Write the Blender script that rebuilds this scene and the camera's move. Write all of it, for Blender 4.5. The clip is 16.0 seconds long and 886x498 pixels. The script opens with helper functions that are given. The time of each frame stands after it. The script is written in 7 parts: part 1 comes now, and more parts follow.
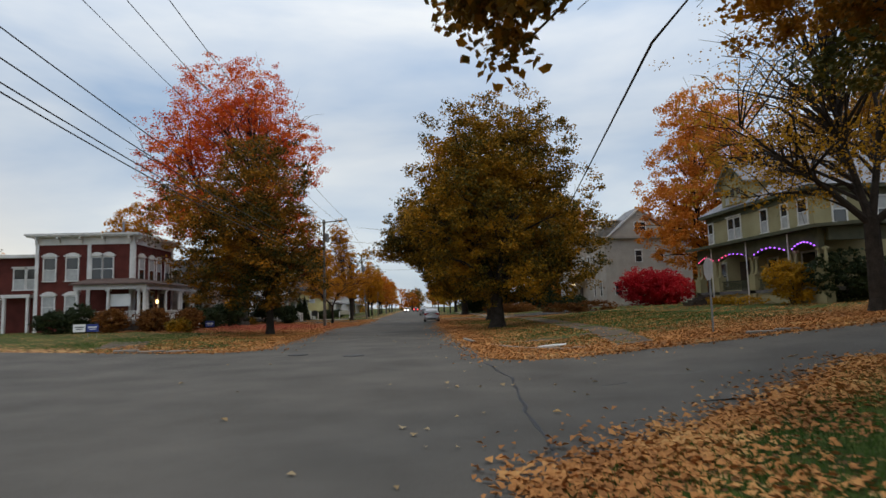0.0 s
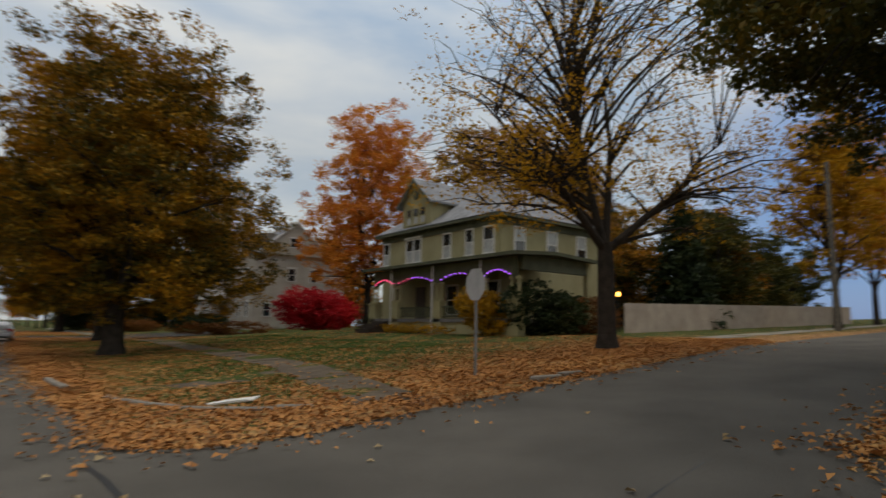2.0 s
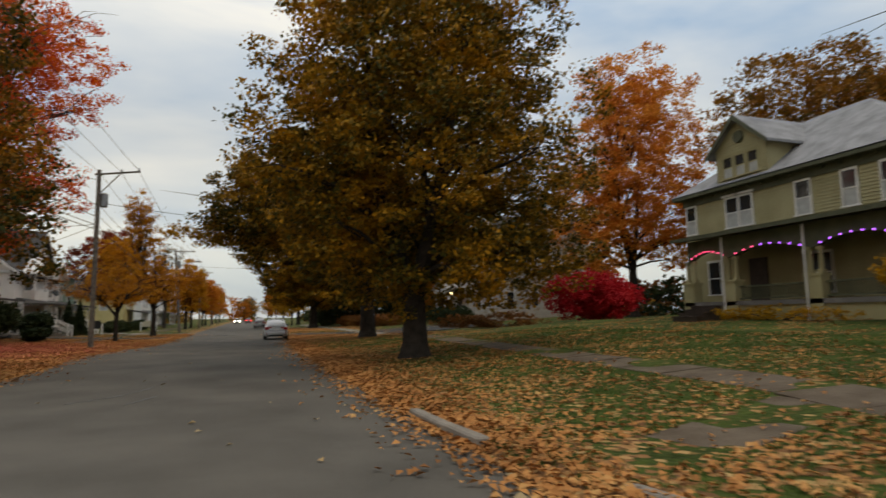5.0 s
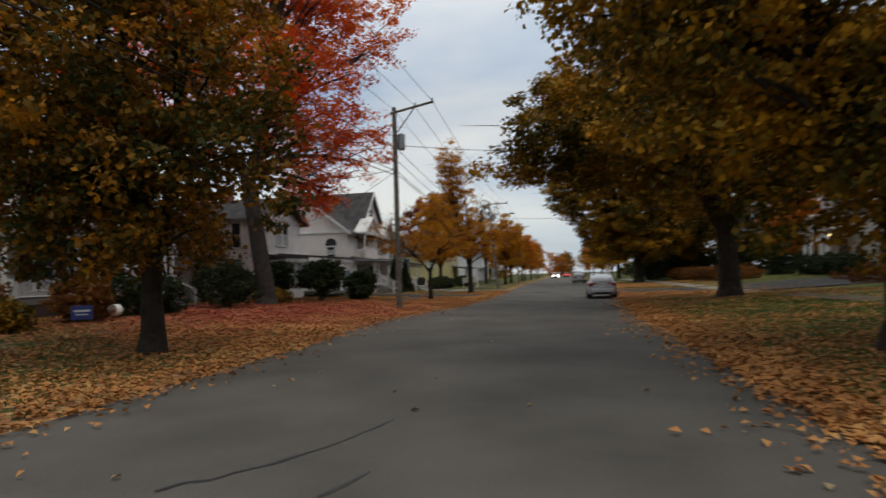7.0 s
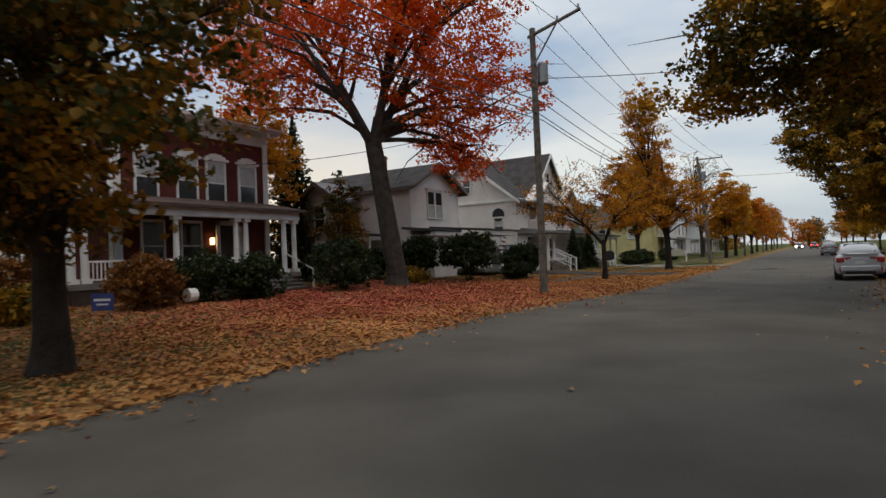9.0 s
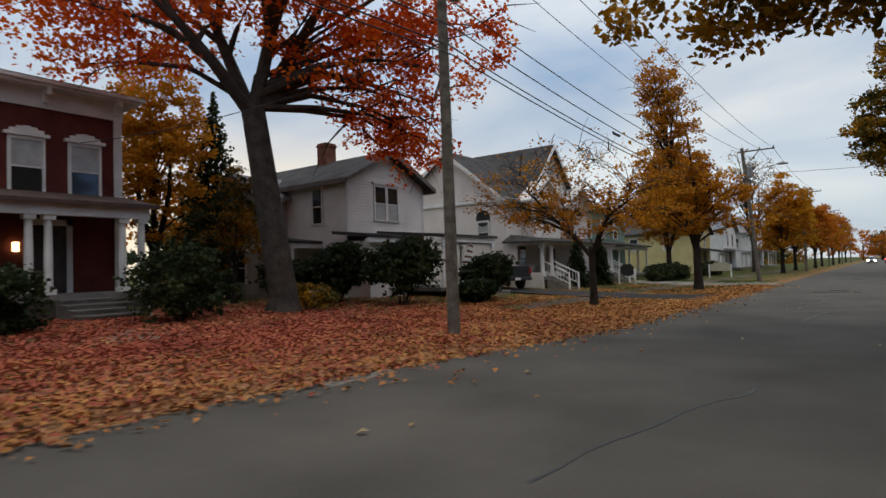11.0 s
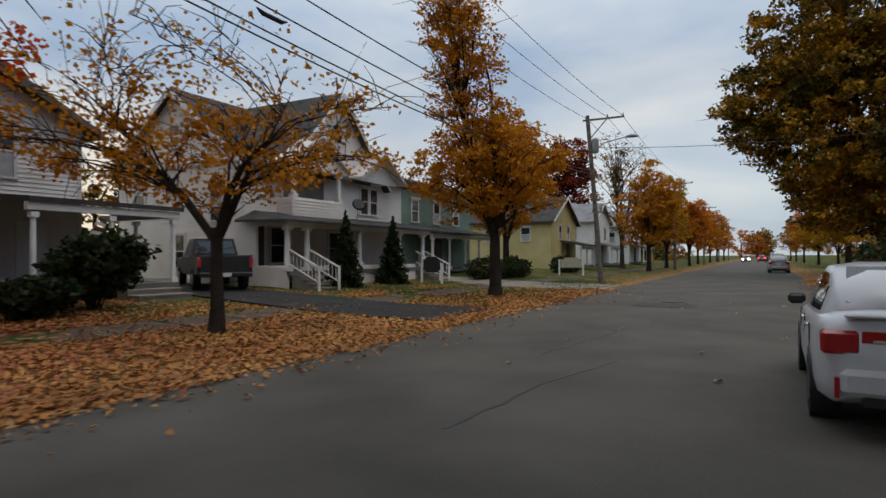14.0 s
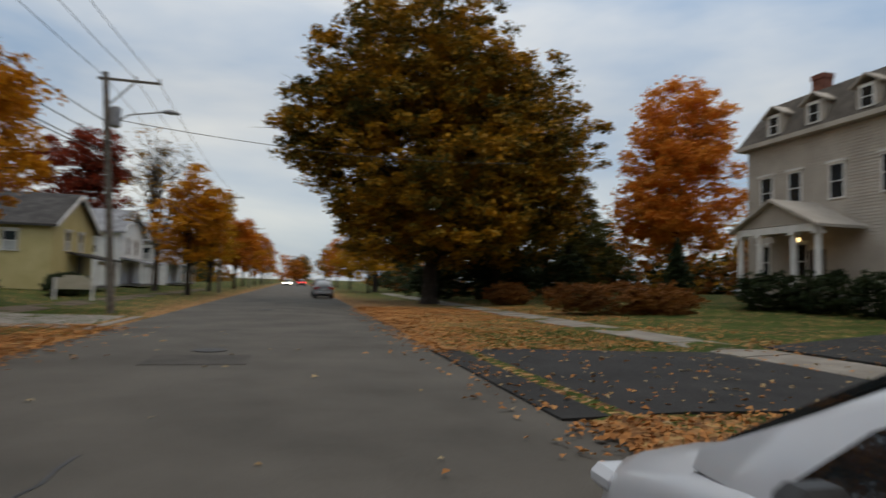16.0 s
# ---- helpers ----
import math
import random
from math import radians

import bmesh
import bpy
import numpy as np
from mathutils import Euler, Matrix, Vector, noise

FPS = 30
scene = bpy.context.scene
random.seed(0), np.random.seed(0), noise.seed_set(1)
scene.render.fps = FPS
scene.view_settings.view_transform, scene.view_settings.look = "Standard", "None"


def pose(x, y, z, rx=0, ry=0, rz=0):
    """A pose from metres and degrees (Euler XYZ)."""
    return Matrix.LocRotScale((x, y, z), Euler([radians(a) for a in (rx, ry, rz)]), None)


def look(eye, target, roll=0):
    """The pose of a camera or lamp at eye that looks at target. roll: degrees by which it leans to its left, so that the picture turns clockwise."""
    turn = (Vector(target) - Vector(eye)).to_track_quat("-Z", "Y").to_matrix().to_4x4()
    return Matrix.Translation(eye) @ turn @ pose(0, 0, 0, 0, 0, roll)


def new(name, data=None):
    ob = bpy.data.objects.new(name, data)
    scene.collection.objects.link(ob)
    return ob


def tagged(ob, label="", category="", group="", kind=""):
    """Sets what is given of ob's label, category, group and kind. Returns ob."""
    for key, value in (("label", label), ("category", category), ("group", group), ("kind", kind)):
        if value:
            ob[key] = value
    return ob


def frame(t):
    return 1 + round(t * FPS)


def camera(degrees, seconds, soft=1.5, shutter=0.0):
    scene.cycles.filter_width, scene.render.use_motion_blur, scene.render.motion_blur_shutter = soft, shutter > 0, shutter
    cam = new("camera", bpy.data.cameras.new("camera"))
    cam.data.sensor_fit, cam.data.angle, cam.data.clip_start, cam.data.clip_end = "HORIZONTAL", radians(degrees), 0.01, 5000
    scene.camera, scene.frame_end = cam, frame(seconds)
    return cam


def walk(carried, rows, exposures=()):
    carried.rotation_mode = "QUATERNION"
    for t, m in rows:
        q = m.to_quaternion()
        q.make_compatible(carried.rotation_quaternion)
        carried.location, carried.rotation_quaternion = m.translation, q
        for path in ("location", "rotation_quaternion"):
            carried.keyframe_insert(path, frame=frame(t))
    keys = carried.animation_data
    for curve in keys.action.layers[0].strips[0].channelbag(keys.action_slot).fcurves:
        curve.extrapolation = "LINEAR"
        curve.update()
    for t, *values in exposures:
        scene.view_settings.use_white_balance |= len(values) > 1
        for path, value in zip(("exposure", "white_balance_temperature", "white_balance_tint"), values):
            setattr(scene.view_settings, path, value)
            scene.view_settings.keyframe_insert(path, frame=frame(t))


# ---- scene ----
cam = camera(74.0, 16.0, shutter=0.32)

PATH = [
    (0, (-0.222, 0.000, 1.6), (-0.1173, 1.9877, 1.7951), -1.55),
    (0.5, (-0.124, 1.944, 1.6), (0.0636, 3.9226, 1.8201), -1.21),
    (1, (0.259, 4.235, 1.6), (0.6842, 6.1737, 1.8441), -0.93),
    (1.5, (0.660, 6.976, 1.6), (1.4621, 8.7917, 1.8460), 0.17),
    (2, (0.662, 9.032, 1.6), (1.8755, 10.5996, 1.8647), 1.03),
    (2.5, (0.372, 10.669, 1.6), (1.9669, 11.8408, 1.8858), 0.75),
    (3, (0.063, 12.207, 1.6), (1.7338, 13.2739, 1.8640), -0.11),
    (3.5, (-0.003, 14.195, 1.6), (1.6335, 15.3120, 1.8722), -0.74),
    (4, (-0.089, 15.911, 1.6), (1.3282, 17.2971, 1.8603), -2.08),
    (4.5, (-0.536, 17.259, 1.6), (0.4562, 18.9748, 1.8650), -1.69),
    (4.7, (-0.467, 17.623, 1.6), (0.3640, 19.4239, 1.8564), -1.32),
    (6.8, (-0.679, 26.765, 1.6), (-0.9127, 28.7486, 1.7059), -0.90),
    (7, (-0.557, 27.541, 1.6), (-0.9521, 29.4999, 1.6920), -1.63),
    (7.5, (-0.258, 29.122, 1.6), (-1.0810, 30.9437, 1.6625), -3.55),
    (8, (-0.097, 30.992, 1.6), (-1.0905, 32.7278, 1.6512), -3.39),
    (8.5, (0.142, 32.825, 1.6), (-0.8800, 34.5436, 1.6404), -2.72),
    (8.7, (0.154, 33.599, 1.6), (-0.8831, 35.3088, 1.6309), -2.53),
    (10.8, (-0.442, 43.633, 1.6), (-1.6354, 45.2373, 1.6619), -1.73),
    (11, (-0.412, 44.546, 1.6), (-1.6097, 46.1464, 1.6674), -1.68),
    (11.5, (-0.408, 46.655, 1.6), (-1.6069, 48.2547, 1.6640), -0.80),
    (12, (-0.146, 48.610, 1.6), (-1.3273, 50.2231, 1.6609), -0.68),
    (12.5, (0.067, 50.386, 1.6), (-1.1266, 51.9897, 1.6538), -0.71),
    (13, (0.360, 52.420, 1.6), (-0.7889, 54.0564, 1.6543), -1.10),
    (13.5, (0.684, 55.187, 1.6), (-0.3334, 56.9091, 1.6261), -0.85),
    (14, (0.465, 57.224, 1.6), (-0.4868, 58.9829, 1.6230), -0.11),
    (14.5, (0.376, 59.001, 1.6), (-0.5562, 60.7697, 1.6435), 0.29),
    (15, (0.277, 61.106, 1.6), (-0.4767, 62.9489, 1.6628), -0.53),
    (15.5, (-0.150, 63.020, 1.6), (-0.3435, 65.0091, 1.6674), 0.34),
    (16, (-0.450, 64.920, 1.6), (0.0277, 66.8617, 1.7183), 1.78),
]
walk(cam, [(t, look(eye, target, roll)) for t, eye, target, roll in PATH], [(0, 0.05, 7500, 10), (1, -0.25, 7700, 10), (2, -0.2, 8600, 10), (3, 0.15, 9900, 10), (4.5, 0.05, 9200, 10), (7, 0.0, 7950, 10), (8.5, 0.05, 8000, 10), (11, 0.05, 7600, 10), (11.5, 0.2, 7600, 10), (12.5, 0.25, 7650, 10), (14.5, -0.12, 7600, 10), (15, -0.05, 7700, 10), (16, -0.1, 8000, 10)])

# ---- world, sun, exposure ----
wd = bpy.data.worlds.new("overcast_sky")
scene.world = wd
wd.use_nodes = True
wn, wl = wd.node_tree.nodes, wd.node_tree.links
wn.clear()
SUN_EL, SUN_AZ = radians(70), radians(108)


def wnode(kind, **kw):
    n = wn.new(kind)
    for k, v in kw.items():
        n.inputs[k].default_value = v
    return n


sky = wn.new("ShaderNodeTexSky")
sky.sky_type, sky.sun_disc, sky.sun_elevation, sky.sun_rotation = "NISHITA", False, SUN_EL, SUN_AZ
co = wn.new("ShaderNodeTexCoord")
sep = wn.new("ShaderNodeSeparateXYZ")
wl.new(co.outputs["Generated"], sep.inputs[0])
# cloud deck: stretched along the horizon
mp = wn.new("ShaderNodeMapping")
mp.inputs["Scale"].default_value = (1.0, 1.0, 3.2)
wl.new(co.outputs["Generated"], mp.inputs[0])
cl = wnode("ShaderNodeTexNoise", Scale=2.0, Detail=5.0, Roughness=0.5, Distortion=0.25)
wl.new(mp.outputs[0], cl.inputs["Vector"])
cr = wn.new("ShaderNodeValToRGB")
cr.color_ramp.elements[0].position, cr.color_ramp.elements[0].color = 0.30, (0.27, 0.445, 0.74, 1)
cr.color_ramp.elements[1].position, cr.color_ramp.elements[1].color = 0.66, (0.79, 0.88, 1.0, 1)
wl.new(cl.outputs["Fac"], cr.inputs[0])
# the deck is brighter overhead than at the horizon
up = wn.new("ShaderNodeMapRange")
for k, v in (("From Min", 0.28), ("From Max", 1.0), ("To Min", 1.0), ("To Max", 2.2)):
    up.inputs[k].default_value = v
wl.new(sep.outputs["Z"], up.inputs["Value"])
deck = wn.new("ShaderNodeVectorMath")
deck.operation = "SCALE"
wl.new(cr.outputs[0], deck.inputs[0])
wl.new(up.outputs[0], deck.inputs["Scale"])
skyv = wn.new("ShaderNodeVectorMath")
skyv.operation = "SCALE"
skyv.inputs["Scale"].default_value = 0.05
wl.new(sky.outputs[0], skyv.inputs[0])
# clear blue gap low in the east
gx = wn.new("ShaderNodeMapRange")
gx.interpolation_type = "SMOOTHSTEP"
for k, v in (("From Min", 0.80), ("From Max", 0.94), ("To Min", 0.0), ("To Max", 1.0)):
    gx.inputs[k].default_value = v
wl.new(sep.outputs["X"], gx.inputs["Value"])
gz = wn.new("ShaderNodeMapRange")
gz.interpolation_type = "SMOOTHSTEP"
for k, v in (("From Min", 0.42), ("From Max", 0.30), ("To Min", 0.0), ("To Max", 1.0)):
    gz.inputs[k].default_value = v
wl.new(sep.outputs["Z"], gz.inputs["Value"])
gap = wn.new("ShaderNodeMath")
gap.operation = "MULTIPLY"
wl.new(gx.outputs[0], gap.inputs[0])
wl.new(gz.outputs[0], gap.inputs[1])
blue = wn.new("ShaderNodeMix")
blue.data_type = "RGBA"
blue.inputs["B"].default_value = (0.045, 0.25, 0.80, 1)
wl.new(gap.outputs[0], blue.inputs["Factor"])
wl.new(deck.outputs[0], blue.inputs["A"])
# warm light break low in the west
wx = wn.new("ShaderNodeMapRange")
wx.interpolation_type = "SMOOTHSTEP"
for k, v in (("From Min", -0.35), ("From Max", -0.8), ("To Min", 0.0), ("To Max", 1.0)):
    wx.inputs[k].default_value = v
wl.new(sep.outputs["X"], wx.inputs["Value"])
wz = wn.new("ShaderNodeMapRange")
wz.interpolation_type = "SMOOTHSTEP"
for k, v in (("From Min", 0.30), ("From Max", 0.08), ("To Min", 0.0), ("To Max", 0.9)):
    wz.inputs[k].default_value = v
wl.new(sep.outputs["Z"], wz.inputs["Value"])
wgap = wn.new("ShaderNodeMath")
wgap.operation = "MULTIPLY"
wl.new(wx.outputs[0], wgap.inputs[0])
wl.new(wz.outputs[0], wgap.inputs[1])
warm = wn.new("ShaderNodeMix")
warm.data_type = "RGBA"
warm.inputs["B"].default_value = (1.05, 0.93, 0.78, 1)
wl.new(wgap.outputs[0], warm.inputs["Factor"])
wl.new(blue.outputs["Result"], warm.inputs["A"])
both = wn.new("ShaderNodeVectorMath")
wl.new(warm.outputs["Result"], both.inputs[0])
wl.new(skyv.outputs[0], both.inputs[1])
bg = wn.new("ShaderNodeBackground")
bg.inputs["Strength"].default_value = 0.72
wl.new(both.outputs[0], bg.inputs["Color"])
out = wn.new("ShaderNodeOutputWorld")
wl.new(bg.outputs[0], out.inputs["Surface"])

sun = new("sun", bpy.data.lights.new("sun", "SUN"))
sun.data.energy, sun.data.angle, sun.data.color = 0.55, radians(40), (1.0, 0.92, 0.82)
sun.matrix_world = look((14, -4.6, 40), (0, 0, 0))
scene.view_settings.exposure = 0.0


# ---- materials ----
def mat(name, rough=0.8, metal=0.0):
    m = bpy.data.materials.new(name)
    m.use_nodes = True
    b = m.node_tree.nodes["Principled BSDF"]
    b.inputs["Roughness"].default_value, b.inputs["Metallic"].default_value = rough, metal
    return m, m.node_tree.nodes, m.node_tree.links, b


def varied(name, c1, c2, rough=0.8, scale=6.0, fine=60.0, bump=0.15, metal=0.0, dirt=None):
    """Two-scale mottled surface: c1 to c2 by a coarse noise, a fine grain and its relief."""
    m, n, l, b = mat(name, rough, metal)
    b.inputs["Specular IOR Level"].default_value = 0.18 if rough > 0.74 else 0.4
    tc = n.new("ShaderNodeTexCoord")
    a = n.new("ShaderNodeTexNoise")
    a.inputs["Scale"].default_value, a.inputs["Detail"].default_value = scale, 5
    f = n.new("ShaderNodeTexNoise")
    f.inputs["Scale"].default_value, f.inputs["Detail"].default_value = fine, 4
    l.new(tc.outputs["Object"], a.inputs["Vector"])
    l.new(tc.outputs["Object"], f.inputs["Vector"])
    av = n.new("ShaderNodeMath")
    av.operation = "MULTIPLY_ADD"
    av.inputs[1].default_value, av.inputs[2].default_value = 0.45, 0.0
    l.new(f.outputs["Fac"], av.inputs[0])
    sm = n.new("ShaderNodeMath")
    sm.operation = "MULTIPLY_ADD"
    sm.inputs[1].default_value = 0.75
    l.new(a.outputs["Fac"], sm.inputs[0])
    l.new(av.outputs[0], sm.inputs[2])
    r = n.new("ShaderNodeValToRGB")
    r.color_ramp.elements[0].position, r.color_ramp.elements[0].color = 0.42, (*c1, 1)
    r.color_ramp.elements[1].position, r.color_ramp.elements[1].color = 0.78, (*c2, 1)
    if dirt:
        e = r.color_ramp.elements.new(0.34)
        e.color = (*dirt, 1)
    l.new(sm.outputs[0], r.inputs[0])
    l.new(r.outputs[0], b.inputs["Base Color"])
    bp = n.new("ShaderNodeBump")
    bp.inputs["Strength"].default_value, bp.inputs["Distance"].default_value = bump, 0.02
    l.new(f.outputs["Fac"], bp.inputs["Height"])
    l.new(bp.outputs[0], b.inputs["Normal"])
    return m


def leafy(name, stops, rough=0.65, translucent=0.3, scale=0.35):
    """Leaves: the colour runs by leaf, and by a slow noise across the crown."""
    m, n, l, b = mat(name, rough)
    b.inputs["Specular IOR Level"].default_value = 0.15
    g = n.new("ShaderNodeNewGeometry")
    tc = n.new("ShaderNodeTexCoord")
    a = n.new("ShaderNodeTexNoise")
    a.inputs["Scale"].default_value, a.inputs["Detail"].default_value = scale, 3
    l.new(tc.outputs["Object"], a.inputs["Vector"])
    k = n.new("ShaderNodeMapRange")
    for key, v in (("From Min", 0.3), ("From Max", 0.7), ("To Min", 0.0), ("To Max", 0.6)):
        k.inputs[key].default_value = v
    l.new(a.outputs["Fac"], k.inputs["Value"])
    s = n.new("ShaderNodeMath")
    s.operation = "MULTIPLY_ADD"
    s.inputs[1].default_value = 0.45
    l.new(g.outputs["Random Per Island"], s.inputs[0])
    l.new(k.outputs[0], s.inputs[2])
    r = n.new("ShaderNodeValToRGB")
    els = r.color_ramp.elements
    els[0].position, els[0].color = 0.0, (*stops[0], 1)
    els[1].position, els[1].color = 1.0, (*stops[-1], 1)
    for i, c in enumerate(stops[1:-1]):
        els.new((i + 1) / (len(stops) - 1)).color = (*c, 1)
    l.new(s.outputs[0], r.inputs[0])
    l.new(r.outputs[0], b.inputs["Base Color"])
    t = n.new("ShaderNodeBsdfTranslucent")
    l.new(r.outputs[0], t.inputs["Color"])
    mx = n.new("ShaderNodeMixShader")
    mx.inputs[0].default_value = translucent
    o = n["Material Output"]
    l.new(b.outputs[0], mx.inputs[1])
    l.new(t.outputs[0], mx.inputs[2])
    l.new(mx.outputs[0], o.inputs["Surface"])
    return m


def glow(name, color, strength):
    m, n, l, b = mat(name)
    b.inputs["Emission Color"].default_value = (*color, 1)
    b.inputs["Emission Strength"].default_value = strength
    b.inputs["Base Color"].default_value = (*color, 1)
    return m


M_ASPHALT = varied("asphalt", (0.070, 0.063, 0.053), (0.126, 0.112, 0.095), 0.85, 0.5, 70, 0.5)
M_DRIVE = varied("dark_asphalt", (0.022, 0.021, 0.020), (0.042, 0.040, 0.038), 0.85, 0.8, 80, 0.4)
M_CONC = varied("worn_concrete", (0.17, 0.145, 0.12), (0.29, 0.26, 0.22), 0.9, 1.2, 45, 0.3)
# dark for dirt, and on the corner pavement for tree shade as well
M_WALK = varied("dirty_shaded_path_concrete", (0.075, 0.053, 0.036), (0.15, 0.115, 0.082), 0.95, 1.6, 40, 0.4)
M_SLATE = varied("brown_slate", (0.065, 0.055, 0.046), (0.14, 0.12, 0.10), 0.9, 1.5, 14, 0.7)
M_KERB = varied("kerb_stone", (0.16, 0.135, 0.11), (0.28, 0.245, 0.205), 0.9, 2.5, 40, 0.4)
M_BARK = varied("bark", (0.017, 0.013, 0.010), (0.052, 0.040, 0.031), 0.95, 3.0, 22, 0.9)
M_BARK2 = varied("grey_bark", (0.030, 0.024, 0.020), (0.080, 0.066, 0.054), 0.95, 3.0, 18, 0.9)
M_POLE = varied("weathered_pole_wood", (0.075, 0.062, 0.050), (0.20, 0.172, 0.140), 0.9, 5.0, 34, 0.8)
M_WHITE = varied("white_paint", (0.70, 0.68, 0.64), (0.86, 0.85, 0.82), 0.6, 1.4, 40, 0.08)
M_SIDING = varied("white_siding", (0.67, 0.61, 0.55), (0.81, 0.755, 0.695), 0.65, 0.9, 40, 0.08)
M_FASCIA = varied("weathered_dark_fascia", (0.085, 0.07, 0.06), (0.16, 0.135, 0.115), 0.7, 2.0, 40, 0.1)
M_TRIM = varied("aged_white_trim", (0.56, 0.53, 0.49), (0.76, 0.735, 0.69), 0.65, 1.5, 40, 0.1)
M_BRICK = varied("dark_red_brick", (0.075, 0.018, 0.014), (0.145, 0.036, 0.027), 0.85, 1.2, 30, 0.3)
M_OLIVE = varied("olive_siding", (0.29, 0.25, 0.13), (0.40, 0.35, 0.20), 0.75, 0.8, 40, 0.1)
M_OLIVE_D = varied("dark_olive_trim", (0.055, 0.058, 0.03), (0.10, 0.10, 0.058), 0.7, 2.0, 40, 0.1)
M_TAN = varied("tan_siding", (0.34, 0.295, 0.245), (0.46, 0.405, 0.345), 0.75, 0.8, 40, 0.1)
M_YELLOW = varied("pale_yellow_siding", (0.50, 0.40, 0.17), (0.66, 0.55, 0.27), 0.7, 0.8, 40, 0.1)
M_GREEN = varied("sage_green_siding", (0.12, 0.19, 0.15), (0.20, 0.285, 0.23), 0.7, 0.8, 40, 0.1)
M_ROOF = varied("dark_shingles", (0.035, 0.032, 0.03), (0.085, 0.078, 0.073), 0.9, 1.5, 14, 0.7)
M_ROOFG = varied("grey_shingles", (0.16, 0.16, 0.165), (0.29, 0.29, 0.30), 0.9, 1.5, 14, 0.7)
M_ROOFR = varied("faded_porch_roof", (0.06, 0.045, 0.04), (0.13, 0.085, 0.07), 0.85, 1.5, 20, 0.5)
M_PORCH = varied("porch_floor_grey", (0.11, 0.10, 0.092), (0.20, 0.185, 0.17), 0.8, 2.0, 40, 0.2)
M_INNER = varied("porch_shadow_wall", (0.16, 0.15, 0.135), (0.24, 0.225, 0.20), 0.85, 1.5, 30, 0.1)
M_DOOR = varied("dark_door", (0.03, 0.02, 0.016), (0.07, 0.05, 0.04), 0.5, 3, 30, 0.1)
M_FENCE = varied("weathered_plank_fence", (0.36, 0.28, 0.22), (0.52, 0.42, 0.34), 0.9, 1.2, 25, 0.3)
M_BACK = varied("bare_metal_sign_back", (0.40, 0.41, 0.41), (0.55, 0.56, 0.56), 0.45, 3, 60, 0.05, 0.5)
M_STEEL = varied("galvanised_steel", (0.20, 0.20, 0.20), (0.34, 0.34, 0.34), 0.5, 4, 60, 0.1, 0.6)
M_BLACK = varied("black_plastic", (0.012, 0.012, 0.013), (0.03, 0.03, 0.03), 0.5, 5, 60, 0.05)
M_RUBBER = varied("tyre_rubber", (0.014, 0.014, 0.014), (0.03, 0.03, 0.03), 0.85, 8, 90, 0.3)
M_CHROME = varied("bright_metal", (0.5, 0.5, 0.5), (0.7, 0.7, 0.7), 0.25, 6, 60, 0.02, 0.9)
M_CHIM = varied("chimney_brick", (0.12, 0.045, 0.03), (0.24, 0.10, 0.07), 0.9, 3, 25, 0.5)
M_GLASS, _n, _l, _b = mat("window_glass", 0.06)
_b.inputs["Base Color"].default_value = (0.022, 0.025, 0.028, 1)
_b.inputs["Specular IOR Level"].default_value = 0.8
M_CURTAIN = varied("white_curtain_behind_glass", (0.33, 0.33, 0.31), (0.47, 0.47, 0.45), 0.25, 3, 30, 0.05)
M_LAMP = glow("warm_lamp_glass", (1.0, 0.72, 0.38), 4.0)
M_PINKL = glow("pink_fairy_bulb", (1.0, 0.10, 0.30), 2.2)
M_PURPL = glow("violet_fairy_bulb", (0.36, 0.10, 1.0), 3.0)
M_HEAD = glow("headlight_glow", (1.0, 0.95, 0.85), 14.0)
M_TAILG = glow("tail_light_glow", (1.0, 0.05, 0.04), 4.0)
M_SIGNAL = glow("green_signal_glow", (0.05, 0.9, 0.55), 6.0)

L_OLIVE = leafy("olive_autumn_leaves", [(0.026, 0.032, 0.008), (0.075, 0.062, 0.010), (0.36, 0.175, 0.013), (0.62, 0.275, 0.018)], translucent=0.16)
L_GREENOR = leafy("green_to_orange_leaves", [(0.016, 0.026, 0.008), (0.045, 0.048, 0.010), (0.30, 0.13, 0.013), (0.66, 0.245, 0.016)], translucent=0.28)
L_RED = leafy("scarlet_maple_leaves", [(0.32, 0.030, 0.011), (0.60, 0.075, 0.016), (0.76, 0.14, 0.018), (0.80, 0.28, 0.024)], translucent=0.55)
L_PINK = leafy("rose_red_maple_leaves", [(0.36, 0.040, 0.020), (0.58, 0.085, 0.035), (0.72, 0.15, 0.05), (0.76, 0.24, 0.055)], translucent=0.5)
L_YELLOW = leafy("golden_leaves", [(0.169, 0.102, 0.013), (0.351, 0.180, 0.014), (0.546, 0.276, 0.018), (0.620, 0.300, 0.024)], translucent=0.4)
L_GOLDOR = leafy("golden_orange_leaves", [(0.234, 0.090, 0.011), (0.442, 0.168, 0.013), (0.572, 0.240, 0.016), (0.620, 0.300, 0.024)], translucent=0.4)
L_ORANGE = leafy("orange_leaves", [(0.208, 0.060, 0.010), (0.416, 0.120, 0.013), (0.598, 0.192, 0.018), (0.620, 0.240, 0.024)], translucent=0.4)
L_PEACH = leafy("light_orange_leaves", [(0.34, 0.10, 0.018), (0.56, 0.18, 0.026), (0.70, 0.26, 0.04), (0.76, 0.34, 0.06)], translucent=0.45)
L_BRONZE = leafy("bronze_leaves", [(0.06, 0.045, 0.010), (0.16, 0.085, 0.014), (0.32, 0.13, 0.018), (0.46, 0.20, 0.024)], translucent=0.3)
L_DARK = leafy("dark_green_leaves", [(0.010, 0.017, 0.008), (0.020, 0.032, 0.013), (0.035, 0.047, 0.016), (0.060, 0.063, 0.018)])
